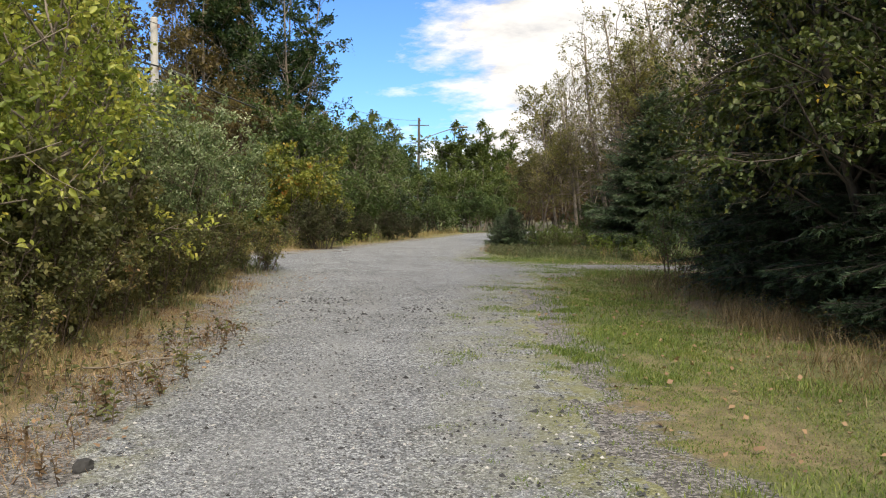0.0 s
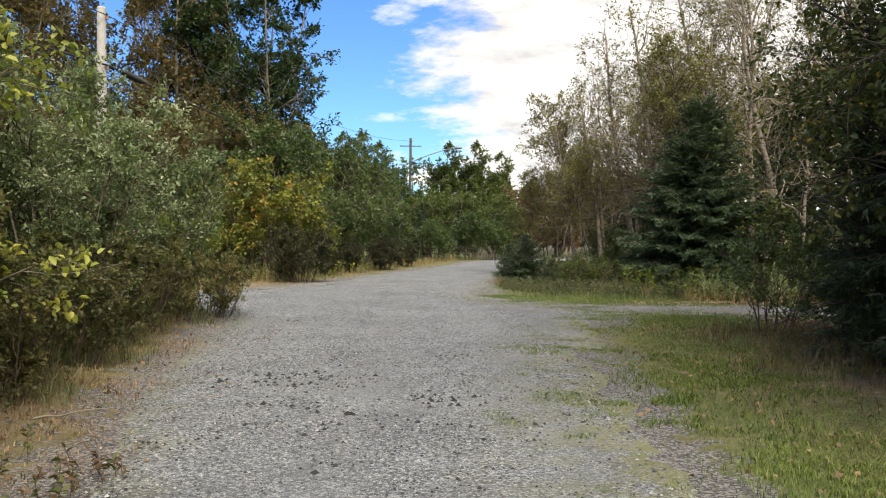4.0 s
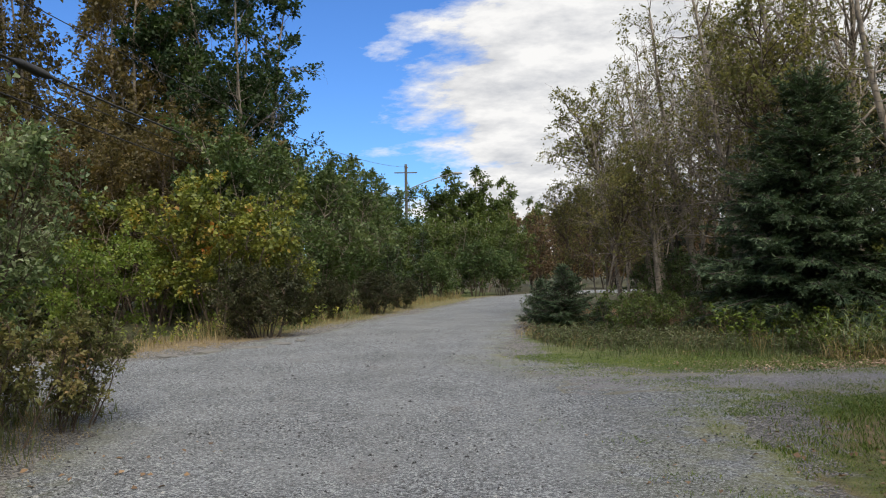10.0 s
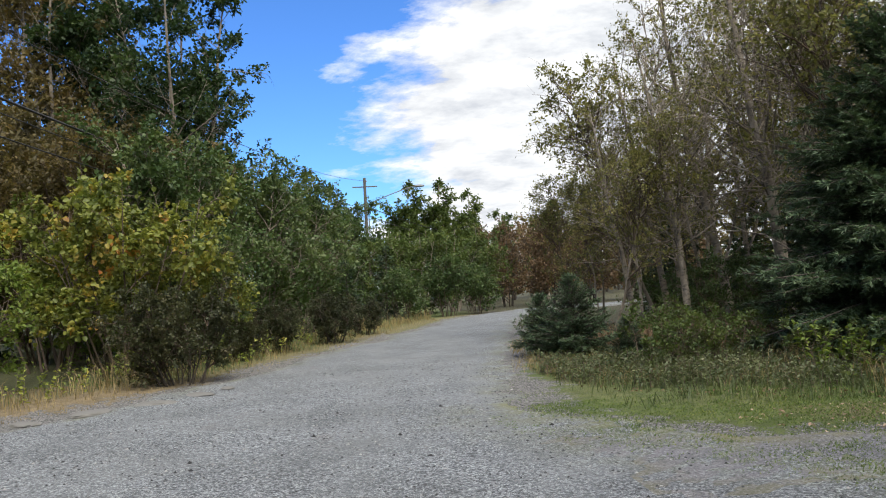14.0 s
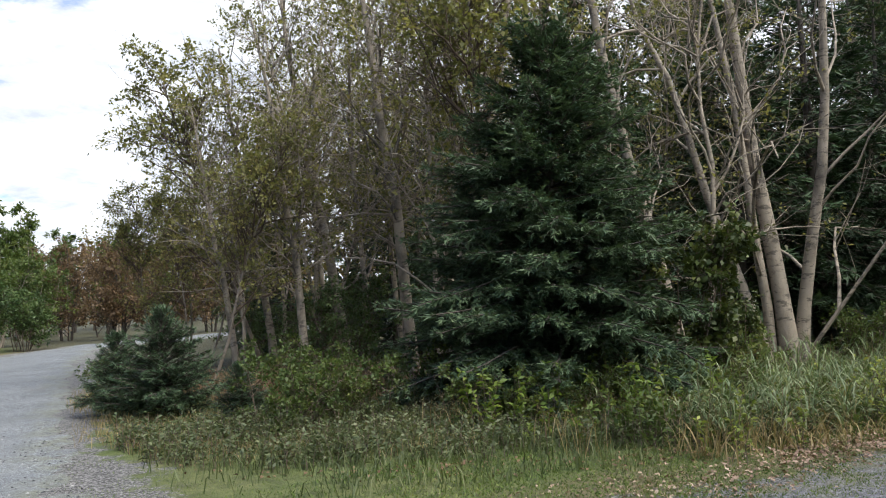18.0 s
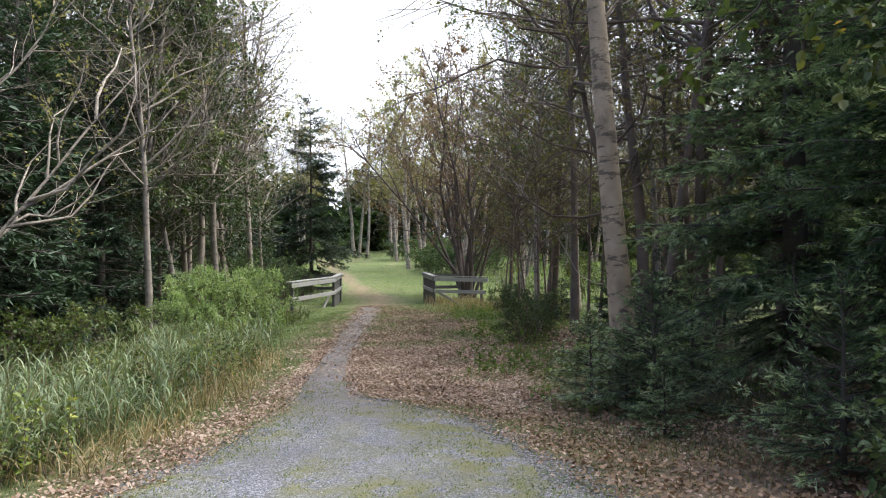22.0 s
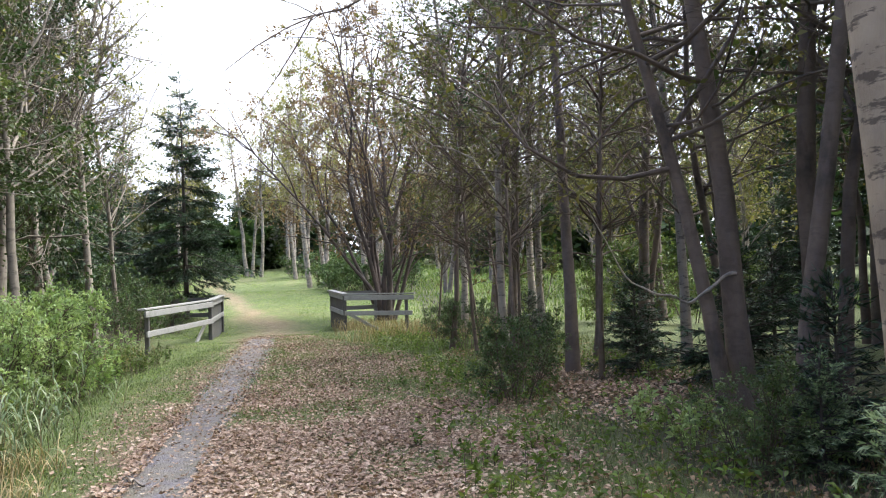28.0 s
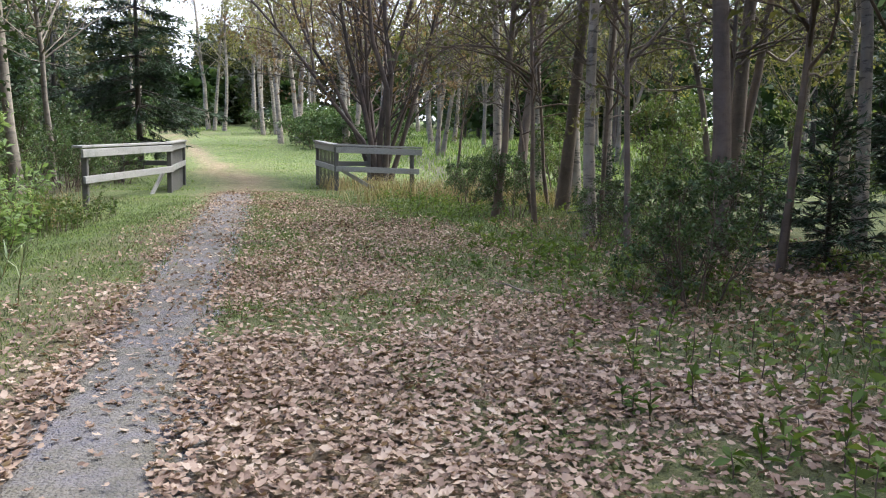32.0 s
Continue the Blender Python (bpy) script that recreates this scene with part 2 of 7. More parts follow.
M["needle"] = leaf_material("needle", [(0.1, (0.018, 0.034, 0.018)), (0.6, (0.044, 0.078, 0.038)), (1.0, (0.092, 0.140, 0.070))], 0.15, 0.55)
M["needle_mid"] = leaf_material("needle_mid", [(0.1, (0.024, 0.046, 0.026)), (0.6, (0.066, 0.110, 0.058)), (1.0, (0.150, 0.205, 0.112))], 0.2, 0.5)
# the palest stops hold new growth and the sky light on bough tips
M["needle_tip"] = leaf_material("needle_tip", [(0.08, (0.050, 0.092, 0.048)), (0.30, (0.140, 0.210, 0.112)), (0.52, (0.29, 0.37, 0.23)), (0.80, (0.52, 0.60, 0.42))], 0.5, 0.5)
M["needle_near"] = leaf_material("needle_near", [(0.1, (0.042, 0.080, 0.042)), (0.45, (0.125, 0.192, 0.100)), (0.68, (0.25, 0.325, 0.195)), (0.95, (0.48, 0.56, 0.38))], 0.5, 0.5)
M["bark_pale"] = bark_material("bark_pale", (0.34, 0.29, 0.235), (0.205, 0.176, 0.142), (0.052, 0.045, 0.040), 0.7)
M["bark_aspen"] = bark_material("bark_aspen", (0.36, 0.285, 0.205), (0.215, 0.168, 0.120), (0.045, 0.034, 0.026), 0.75)
M["bark_grey"] = bark_material("bark_grey", (0.25, 0.212, 0.172), (0.145, 0.123, 0.100), (0.052, 0.045, 0.038), 0.5)
M["bark_brown"] = bark_material("bark_brown", (0.150, 0.112, 0.086), (0.080, 0.060, 0.047), (0.028, 0.022, 0.018), 0.2)
M["bark_twig"] = bark_material("bark_twig", (0.110, 0.078, 0.056), (0.070, 0.050, 0.036), (0.034, 0.025, 0.020), 0.2)
M["bark_plum"] = bark_material("bark_plum", (0.100, 0.074, 0.064), (0.058, 0.043, 0.038), (0.024, 0.019, 0.017), 0.2)
M["bark_dark"] = bark_material("bark_dark", (0.075, 0.062, 0.052), (0.042, 0.035, 0.030), (0.015, 0.013, 0.012), 0.2)
M["grass_green"] = leaf_material("grass_green", [(0.1, (0.062, 0.086, 0.034)), (0.55, (0.135, 0.168, 0.070)), (1.0, (0.27, 0.265, 0.14))], 0.35)
M["grass_lawn"] = leaf_material("grass_lawn", [(0.1, (0.056, 0.100, 0.019)), (0.55, (0.132, 0.192, 0.038)), (1.0, (0.275, 0.282, 0.090))], 0.3)
M["grass_fresh"] = leaf_material("grass_fresh", [(0.1, (0.085, 0.150, 0.034)), (0.55, (0.185, 0.275, 0.066)), (1.0, (0.33, 0.375, 0.125))], 0.35)
M["grass_dry"] = leaf_material("grass_dry", [(0.1, (0.144, 0.114, 0.054)), (0.55, (0.324, 0.252, 0.126)), (1.0, (0.504, 0.408, 0.228))], 0.3)
M["grass_thatch"] = leaf_material("grass_thatch", [(0.1, (0.068, 0.050, 0.027)), (0.55, (0.160, 0.120, 0.062)), (1.0, (0.29, 0.225, 0.126))], 0.25)
M["grass_red"] = leaf_material("grass_red", [(0.1, (0.13, 0.080, 0.055)), (0.6, (0.27, 0.175, 0.115)), (1.0, (0.40, 0.30, 0.19))], 0.3)
M["reed"] = leaf_material("reed", [(0.1, (0.085, 0.125, 0.060)), (0.55, (0.20, 0.255, 0.135)), (1.0, (0.42, 0.46, 0.30))], 0.35)
M["litter"] = leaf_material("litter", [(0.05, (0.115, 0.072, 0.054)), (0.3, (0.255, 0.168, 0.126)), (0.65, (0.42, 0.305, 0.235)), (1.0, (0.60, 0.49, 0.40))], 0.2, 0.65)


M["litter_tan"] = leaf_material("litter_tan", [(0.1, (0.11, 0.070, 0.044)), (0.5, (0.21, 0.132, 0.078)), (1.0, (0.32, 0.215, 0.13))], 0.12, 0.65)


# ---- mesh tools ----
def fast_mesh(name, verts, faces, tone=None):
    """A mesh from arrays: verts (n, 3), faces (m, k); tone: one value per vertex."""
    verts, faces = np.asarray(verts, np.float32), np.asarray(faces, np.int32)
    me = bpy.data.meshes.new(name)
    k = faces.shape[1]
    me.vertices.add(len(verts))
    me.vertices.foreach_set("co", verts.ravel())
    me.loops.add(faces.size)
    me.loops.foreach_set("vertex_index", faces.ravel())
    me.polygons.add(len(faces))
    me.polygons.foreach_set("loop_start", np.arange(0, faces.size, k, dtype=np.int32))
    if tone is not None:
        at = me.attributes.new("tone", "FLOAT", "POINT")
        at.data.foreach_set("value", np.asarray(tone, np.float32))
    me.update(calc_edges=True)
    return me


def smooth(me):
    me.polygons.foreach_set("use_smooth", np.ones(len(me.polygons), bool))
    return me


def part_of(name, me, mat, parent, label=""):
    ob = new(name, me)
    if not me.materials:
        me.materials.append(mat)
    ob.parent = parent
    return tagged(ob, label)


def part(name, bm, mat, parent, label=""):
    me = bpy.data.meshes.new(name)
    bm.to_mesh(me)
    bm.free()
    return part_of(name, me, mat, parent, label)


def empty(name, m=None):
    ob = new(name)
    ob.empty_display_size = 0.1
    if m is not None:
        ob.matrix_world = m
    return ob


def unit(v):
    return v / np.maximum(np.linalg.norm(v, axis=-1, keepdims=True), 1e-9)


def tubes(paths, radii, sides):
    """Tapered tubes round many lines at once: paths (m, n, 3), radii (m, n). Gives verts and quads."""
    paths, radii = np.asarray(paths, float), np.asarray(radii, float)
    m, n, _ = paths.shape
    tan = unit(np.gradient(paths, axis=1))
    ref = np.where(np.abs(tan[:, :1, 2:3]) > 0.9, [[[1.0, 0, 0]]], [[[0, 0, 1.0]]])
    a = unit(np.cross(tan, np.broadcast_to(ref, tan.shape)))
    b = np.cross(tan, a)
    ang = np.arange(sides) * 2 * np.pi / sides
    ring = a[:, :, None] * np.cos(ang)[:, None] + b[:, :, None] * np.sin(ang)[:, None]
    verts = paths[:, :, None] + ring * radii[:, :, None, None]
    idx = np.arange(m * n * sides).reshape(m, n, sides)
    lo, hi = idx[:, :-1], idx[:, 1:]
    quads = np.stack([lo, np.roll(lo, -1, 2), np.roll(hi, -1, 2), hi], -1).reshape(-1, 4)
    return verts.reshape(-1, 3), quads


def joined(pieces):
    vs, fs, k = [], [], 0
    for v, f in pieces:
        vs.append(v)
        fs.append(f + k)
        k += len(v)
    return np.concatenate(vs), np.concatenate(fs)


def leaves(points, along, size, rng, width=0.6, up=0.5, fold=0.18, clump=None, fine=False):
    """One leaf at each point, folded along its midrib: verts, quads and tones. clump: a tone that neighbours share; fine: a rounder outline."""
    n = len(points)
    d = unit(along + rng.normal(0, 0.7, (n, 3)))
    nrm = rng.normal(0, 1, (n, 3))
    nrm[:, 2] = np.abs(nrm[:, 2]) + up
    side = unit(np.cross(d, nrm))
    nrm = np.cross(side, d)
    s = (size * rng.uniform(0.65, 1.3, n))[:, None]
    tone = rng.uniform(0, 1, n)
    if clump is not None:
        tone = 0.42 * tone + 0.58 * clump
    w = side * s * width / 2
    lift = nrm * s * fold
    if fine:
        tip = points + d * s - lift * 0.6
        v = np.stack([points, points + d * s * 0.28 + lift - w * 0.85, points + d * s * 0.66 + lift * 0.7 - w * 0.8, tip, points + d * s * 0.66 + lift * 0.7 + w * 0.8, points + d * s * 0.28 + lift + w * 0.85], 1)
        k = np.arange(n)[:, None] * 6
        return v.reshape(-1, 3), np.concatenate([k + [0, 3, 2, 1], k + [0, 5, 4, 3]]), np.repeat(tone, 6)
    mid = points + d * s * 0.45 + lift
    v = np.stack([points, mid - w, points + d * s, mid + w], 1)
    return v.reshape(-1, 3), np.arange(4 * n).reshape(n, 4), np.repeat(tone, 4)


def lobed_leaves(points, size, rng):
    """Dry fallen leaves: a lobed outline round a middle, curled and tilted each in its own way."""
    n = len(points)
    out = np.array([[0, -0.5], [0.22, -0.28], [0.5, -0.12], [0.28, 0.06], [0.36, 0.34], [0, 0.55], [-0.36, 0.34], [-0.28, 0.06], [-0.5, -0.12], [-0.22, -0.28]])
    m = len(out)
    o = out[None] * rng.uniform(0.75, 1.25, (n, m, 1)) * (size * rng.uniform(0.6, 1.35, n))[:, None, None]
    r2 = (o ** 2).sum(-1) / size
    z = r2 * rng.normal(0.3, 0.5, (n, 1)) + np.abs(o[..., 0]) * rng.normal(0.15, 0.25, (n, 1))
    a = rng.uniform(0, 6.28, n)
    c, s = np.cos(a)[:, None], np.sin(a)[:, None]
    tilt = rng.normal(0, 0.22, (n, 2, 1))
    x, y = o[..., 0] * c - o[..., 1] * s, o[..., 0] * s + o[..., 1] * c
    ring = np.stack([x, y, z + x * tilt[:, 0] + y * tilt[:, 1]], -1)
    v = np.concatenate([np.zeros((n, 1, 3)), ring], 1) + points[:, None]
    v[..., 2] = np.maximum(v[..., 2], points[:, None, 2] - 0.012)
    k = np.arange(m)
    f = np.stack([0 * k, 1 + k, 1 + (k + 1) % m], 1)
    f = (f[None] + np.arange(n)[:, None, None] * (m + 1)).reshape(-1, 3)
    return v.reshape(-1, 3), f, np.repeat(rng.uniform(0, 1, n), m + 1)


def sprays(points, along, length, width, rng, blades=3, outer=None):
    """Needle sprays: narrow pointed blades standing off each twig."""
    n = len(points)
    k = np.repeat(np.arange(n), blades)
    d = unit(along)[k]
    flat = unit(rng.normal(0, 0.45, d.shape) + [0, 0, 1.0])
    lat = unit(np.cross(d, flat)) * rng.choice([-1.0, 1.0], len(k))[:, None]
    nd = unit(d + lat * rng.uniform(0.1, 1.0, (len(k), 1)) + flat * rng.uniform(-0.15, 0.3, (len(k), 1)))
    side = unit(np.cross(nd, flat)) * (width * rng.uniform(0.6, 1.2, len(k)))[:, None]
    p = points[k] + d * (length * rng.uniform(0, 0.5, len(k)))[:, None]
    tip = p + nd * (length * rng.uniform(0.5, 1.1, len(k)))[:, None]
    v = np.stack([p - side * 0.5, p + side * 0.5, tip], 1).reshape(-1, 3)
    # tone rises outwards: pale new growth, plus inner shade and lit tips painted in
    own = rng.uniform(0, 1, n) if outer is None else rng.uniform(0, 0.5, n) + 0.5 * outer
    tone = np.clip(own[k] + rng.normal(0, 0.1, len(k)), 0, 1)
    return v, np.arange(len(v)).reshape(-1, 3), np.repeat(tone, 3)


def lines_from(base, direction, length, n, rng, wander=0.12, lift=0.0):
    """Bent lines: base (m, 3), unit direction (m, 3), length (m,). lift bends them up, or down below zero."""
    m = len(base)
    pts = np.zeros((m, n, 3))
    pts[:, 0] = base
    d = direction.copy()
    step = (np.asarray(length) / (n - 1))[:, None]
    for i in range(1, n):
        d = d + rng.normal(0, wander, (m, 3))
        d[:, 2] += lift
        d = unit(d)
        pts[:, i] = pts[:, i - 1] + d * step
    return pts


def along_lines(paths, u):
    """Points and directions at the fraction u (m,) of each line (m, n, 3)."""
    n = paths.shape[1]
    x = np.clip(u, 0, 0.999) * (n - 1)
    i = x.astype(int)
    k = np.arange(len(paths))
    a, b = paths[k, i], paths[k, i + 1]
    return a + (b - a) * (x - i)[:, None], unit(b - a)


def splay(direction, angle, rng):
    """Directions at about that angle (radians) from the given ones, turned at random."""
    side = unit(np.cross(direction, rng.normal(0, 1, direction.shape)))
    angle = np.asarray(angle)[:, None]
    return unit(direction * np.cos(angle) + side * np.sin(angle))


# ---- plants ----
def broadleaf(name, seed, height, radius, stems=1, clear=0.35, spread=0.3, limbs=26, twigs=(5, 4), per_twig=5, leaf=0.07, bark="bark_grey",
              foliage="leaf_green", lean=0.06, splayed=0.12, limb_angle=50, lift=0.08, droop=0.0, leaf_width=0.6, wander=0.05, leafless=0.0, ring=0.25, crook=0.20,
              stem_set=None, fine=False, twig_bark="bark_twig"):
    """A tree or shrub: stems, limbs, branches and twigs as bent tubes, with a leaf mesh as its crown."""
    rng = np.random.default_rng(seed)
    root = empty(name)
    k = stems
    az = rng.uniform(0, 2 * np.pi, k) + np.arange(k) * 2.4
    base = np.stack([np.cos(az), np.sin(az), 0 * az], 1) * (rng.uniform(0.2, 1, k) * ring * (k > 1))[:, None]
    base[:, 2] = -0.05
    out = splayed if k > 1 else lean
    d = unit(np.stack([np.cos(az) * out, np.sin(az) * out, np.ones(k)], 1) + rng.normal(0, lean, (k, 3)) * [1, 1, 0])
    hs = height * rng.uniform(0.75, 1.0, k)
    hs[0] = height
    if stem_set:
        one = np.array(stem_set)
        base[:, :2], hs = one[:, :2], height * one[:, 5]
        d = unit(np.concatenate([one[:, 2:4], np.ones((k, 1))], 1))
    stem = lines_from(base, d, hs, 9, rng, wander, 0.03)
    taper = np.linspace(1, 0.16, 9) ** 0.9
    taper[0] = 1.25
    rs = radius * (hs / height)[:, None] * taper * (1.0 if k == 1 else np.array(stem_set)[:, 4:5] if stem_set else rng.uniform(0.6, 1.0, (k, 1)))
    sides = 10 if radius > 0.09 else 8 if radius > 0.05 else 5
    for one in (range(k) if radius >= 0.05 else [slice(None)]):
        tv, tf = tubes(stem[one].reshape(-1, 9, 3), rs[one].reshape(-1, 9), sides)
        part_of("trunk", smooth(fast_mesh("trunk", tv, tf)), M[bark], root)
    # limbs
    n1 = max(limbs, k * 3)
    pick = np.arange(n1) % k
    u = clear + (0.97 - clear) * rng.uniform(0, 1, n1) ** 0.9
    p, t = along_lines(stem[pick], u)
    ld = splay(t, radians(limb_angle) * rng.uniform(0.7, 1.25, n1), rng)
    prof = np.sqrt(np.clip(1.08 - ((u - clear) / (1 - clear)) ** 1.6, 0.05, 1)) * 0.9 + 0.1
    ll = height * spread * prof * rng.uniform(0.55, 1.15, n1)
    limb = lines_from(p, ld, ll, 6, rng, crook, lift)
    lr = np.minimum(radius * 0.5, 0.010 * ll + 0.003)[:, None] * np.linspace(1, 0.25, 6)
    br_pieces = [tubes(limb, lr, 5)]
    # branches
    n2 = n1 * twigs[0]
    pick = np.repeat(np.arange(n1), twigs[0])
    u2 = rng.uniform(0.25, 1.0, n2)
    p2, t2 = along_lines(limb[pick], u2)
    l2 = ll[pick] * rng.uniform(0.22, 0.5, n2)
    br = lines_from(p2, splay(t2, np.radians(rng.uniform(25, 65, n2)), rng), l2, 4, rng, 0.16, lift * 0.6 - droop)
    br_pieces.append(tubes(br, np.maximum(0.0035, 0.009 * l2)[:, None] * np.linspace(1, 0.4, 4), 3))
    # twigs
    n3 = n2 * twigs[1]
    pick = np.repeat(np.arange(n2), twigs[1])
    u3 = rng.uniform(0.2, 1.0, n3)
    p3, t3 = along_lines(br[pick], u3)
    l3 = np.maximum(l2[pick] * rng.uniform(0.25, 0.6, n3), leaf * 1.5)
    tw = lines_from(p3, splay(t3, np.radians(rng.uniform(20, 70, n3)), rng), l3, 2, rng, 0.1, -droop)
    twig_pieces = [tubes(tw, np.full((n3, 2), 0.0025) * [1, 0.5], 3)]
    if radius < 0.05:
        br_pieces, twig_pieces = br_pieces + twig_pieces, None
    bv, bf = joined(br_pieces)
    part_of("branch_framework", smooth(fast_mesh("branch_framework", bv, bf)), M[bark if twig_pieces else twig_bark], root)
    if twig_pieces:
        bv, bf = joined(twig_pieces)
        part_of("twig_network", smooth(fast_mesh("twig_network", bv, bf)), M[twig_bark], root)
    # leaves
    bare = np.repeat(rng.uniform(0, 1, n2) < 0.12 + 0.6 * leafless, twigs[1])
    keep = (rng.uniform(0, 1, n3) >= leafless * 0.6) & ~bare
    clump = np.repeat(rng.uniform(0, 1, n2), twigs[1])[keep]
    tw = tw[keep]
    n4 = len(tw) * per_twig
    pick = np.repeat(np.arange(len(tw)), per_twig)
    p4, t4 = along_lines(tw[pick], rng.uniform(0.1, 1.0, n4))
    p4 = p4 + rng.normal(0, leaf * 0.4, p4.shape)
    lv, lf, tone = leaves(p4, t4 + [0, 0, -0.25], leaf, rng, leaf_width, clump=clump[pick], fine=fine)
    part_of("crown", fast_mesh("crown", lv, lf, tone), M[foliage], root)
    return root


def spruce(name, seed, height, radius, base=0.03, rows=0.24, per_row=6, tilt=-8, twig_gap=0.12, blade=(0.17, 0.022), needles="needle", blades=3, sparse=0.0, stem=0.02, shape=0.85, jitter=0.3):
    """A conifer: trunk, whorls of boughs with side twigs, and the needle sprays as its crown."""
    rng = np.random.default_rng(seed)
    root = empty(name)
    tp = lines_from(np.array([[0, 0, -0.05]]), np.array([[0, 0, 1.0]]), np.array([height]), 9, rng, 0.012)
    rad = stem * height * np.linspace(1, 0.06, 9)[None]
    v, f = tubes(tp, rad, 8)
    part_of("trunk", smooth(fast_mesh("trunk", v, f)), M["bark_dark"], root)
    hs = np.arange(base * height + 0.1, height * 0.97, rows)
    hs = np.repeat(hs, per_row) + rng.normal(0, rows * jitter, len(hs) * per_row)
    u = np.clip(hs / height, 0.01, 0.985)
    if sparse:
        keep = rng.uniform(0, 1, len(u)) > sparse
        hs, u = hs[keep], u[keep]
    n = len(u)
    p, t = along_lines(np.repeat(tp, n, 0), u)
    az = rng.uniform(0, 2 * np.pi, n)
    el = np.radians(tilt + 55 * u ** 2.2 + rng.normal(0, 7, n))
    d = np.stack([np.cos(az) * np.cos(el), np.sin(az) * np.cos(el), np.sin(el)], 1)
    L = radius * (1 - u) ** shape * rng.uniform(0.7, 1.12, n) + 0.08
    low = np.clip((u - base) / 0.12, 0.55, 1)
    L = L * low
    bough = lines_from(p, d, L, 6, rng, 0.05, 0.02)
    bough[:, :, 2] -= (np.linspace(0, 1, 6) ** 1.5 * 0.10)[None] * L[:, None]
    wood = [tubes(bough, (0.004 + 0.008 * L)[:, None] * np.linspace(1, 0.3, 6), 4)]
    cnt = np.maximum((L / twig_gap * 2).astype(int), 3)
    pick = np.repeat(np.arange(n), cnt)
    uu = rng.uniform(0.06, 1.0, len(pick)) ** 0.8
    p2, t2 = along_lines(bough[pick], uu)
    flat = np.cross(t2, [0, 0, 1.0]) * rng.choice([-1.0, 1.0], len(pick))[:, None]
    d2 = unit(t2 * 0.8 + flat * rng.uniform(0.3, 1.0, (len(pick), 1)) + rng.normal(0, 0.16, (len(pick), 3)))
    d2[:, 2] -= rng.uniform(0.0, 0.4, len(d2))
    l2 = np.maximum(L[pick] * 0.42 * (1.1 - uu), 0.09) * rng.uniform(0.6, 1.15, len(pick))
    tw = lines_from(p2, unit(d2), l2, 2, rng, 0.08, -0.02)
    wood.append(tubes(tw, np.full((len(tw), 2), 0.0035) * [1, 0.5], 3))
    v, f = joined(wood)
    part_of("branch_framework", fast_mesh("branch_framework", v, f), M["bark_dark"], root)
    reps = np.maximum((l2 / (blade[0] * 0.5)).astype(int), 1)
    pick = np.repeat(np.arange(len(tw)), reps)
    v3 = rng.uniform(0.0, 0.9, len(pick))
    p3, t3 = along_lines(tw[pick], v3)
    d3 = unit(t3 + rng.normal(0, 0.25, t3.shape))
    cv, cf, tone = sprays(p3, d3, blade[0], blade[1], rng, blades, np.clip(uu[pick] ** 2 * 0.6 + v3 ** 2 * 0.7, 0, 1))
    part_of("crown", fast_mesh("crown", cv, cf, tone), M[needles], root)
    return root


def herb_mesh(name, pts, height, leaf, rng, per=12):
    """Leafy weeds: a bent stalk with leaves all the way up at each point. Gives the stalks and the leaves as two meshes."""
    n = len(pts)
    d = unit(rng.normal(0, 0.18, (n, 3)) + [0, 0, 1])
    h = height * rng.uniform(0.5, 1.2, n)
    st = lines_from(pts, d, h, 4, rng, 0.10)
    v, f = tubes(st, np.full((n, 4), 0.004) * [1, 0.9, 0.7, 0.4], 3)
    k = np.repeat(np.arange(n), per)
    p, t = along_lines(st[k], rng.uniform(0.15, 1.0, len(k)))
    side = unit(rng.normal(0, 1, (len(k), 3)) * [1, 1, 0.3] + [0, 0, 0.25])
    lv, lf, tone = leaves(p, side * 2, leaf, rng, 0.42)
    return fast_mesh(name, v, f), fast_mesh(name, lv, lf, np.clip(tone * 0.6 + 0.4 * np.repeat(rng.uniform(0, 1, n)[k], 4), 0, 1))


def blades_mesh(name, pts, height, width, rng, lean=0.35, tone=None, arch=0.0):
    """Grass blades at the points (n, 3): three triangles each, bent over to one side."""
    n = len(pts)
    az = rng.uniform(0, 2 * np.pi, n)
    side = np.stack([np.cos(az), np.sin(az), 0 * az], 1)
    az2 = rng.uniform(0, 2 * np.pi, n)
    fall = np.stack([np.cos(az2), np.sin(az2), 0 * az2], 1) * (lean * rng.uniform(0.2, 1.6, n))[:, None]
    h = (np.asarray(height) * rng.uniform(0.55, 1.2, n))[:, None]
    w = np.broadcast_to(np.asarray(width), (n,))[:, None] * rng.uniform(0.7, 1.3, (n, 1))
    zup = np.array([0, 0, 1.0])
    mid = pts + zup * h * (0.55 + 0.2 * arch) + fall * h * 0.35
    tip = pts + zup * h * (0.95 - 0.35 * arch * rng.uniform(0, 1, (n, 1))) + fall * h * (1 + 0.3 * arch)
    v = np.stack([pts - side * w / 2, pts + side * w / 2, mid - side * w * 0.4, mid + side * w * 0.4, tip], 1).reshape(-1, 3)
    t = rng.uniform(0, 1, n) if tone is None else np.clip(tone + rng.normal(0, 0.15, n), 0, 1)
    if n and h.max() < 0.075:
        v = np.stack([pts - side * w * 0.55, pts + side * w * 0.55, tip], 1).reshape(-1, 3)
        return fast_mesh(name, v, np.arange(3 * n).reshape(n, 3), np.repeat(t, 3))
    k = np.arange(n)[:, None] * 5
    f = np.concatenate([k + [0, 1, 3], k + [0, 3, 2], k + [2, 3, 4]])
    return fast_mesh(name, v, f, np.repeat(t, 5))

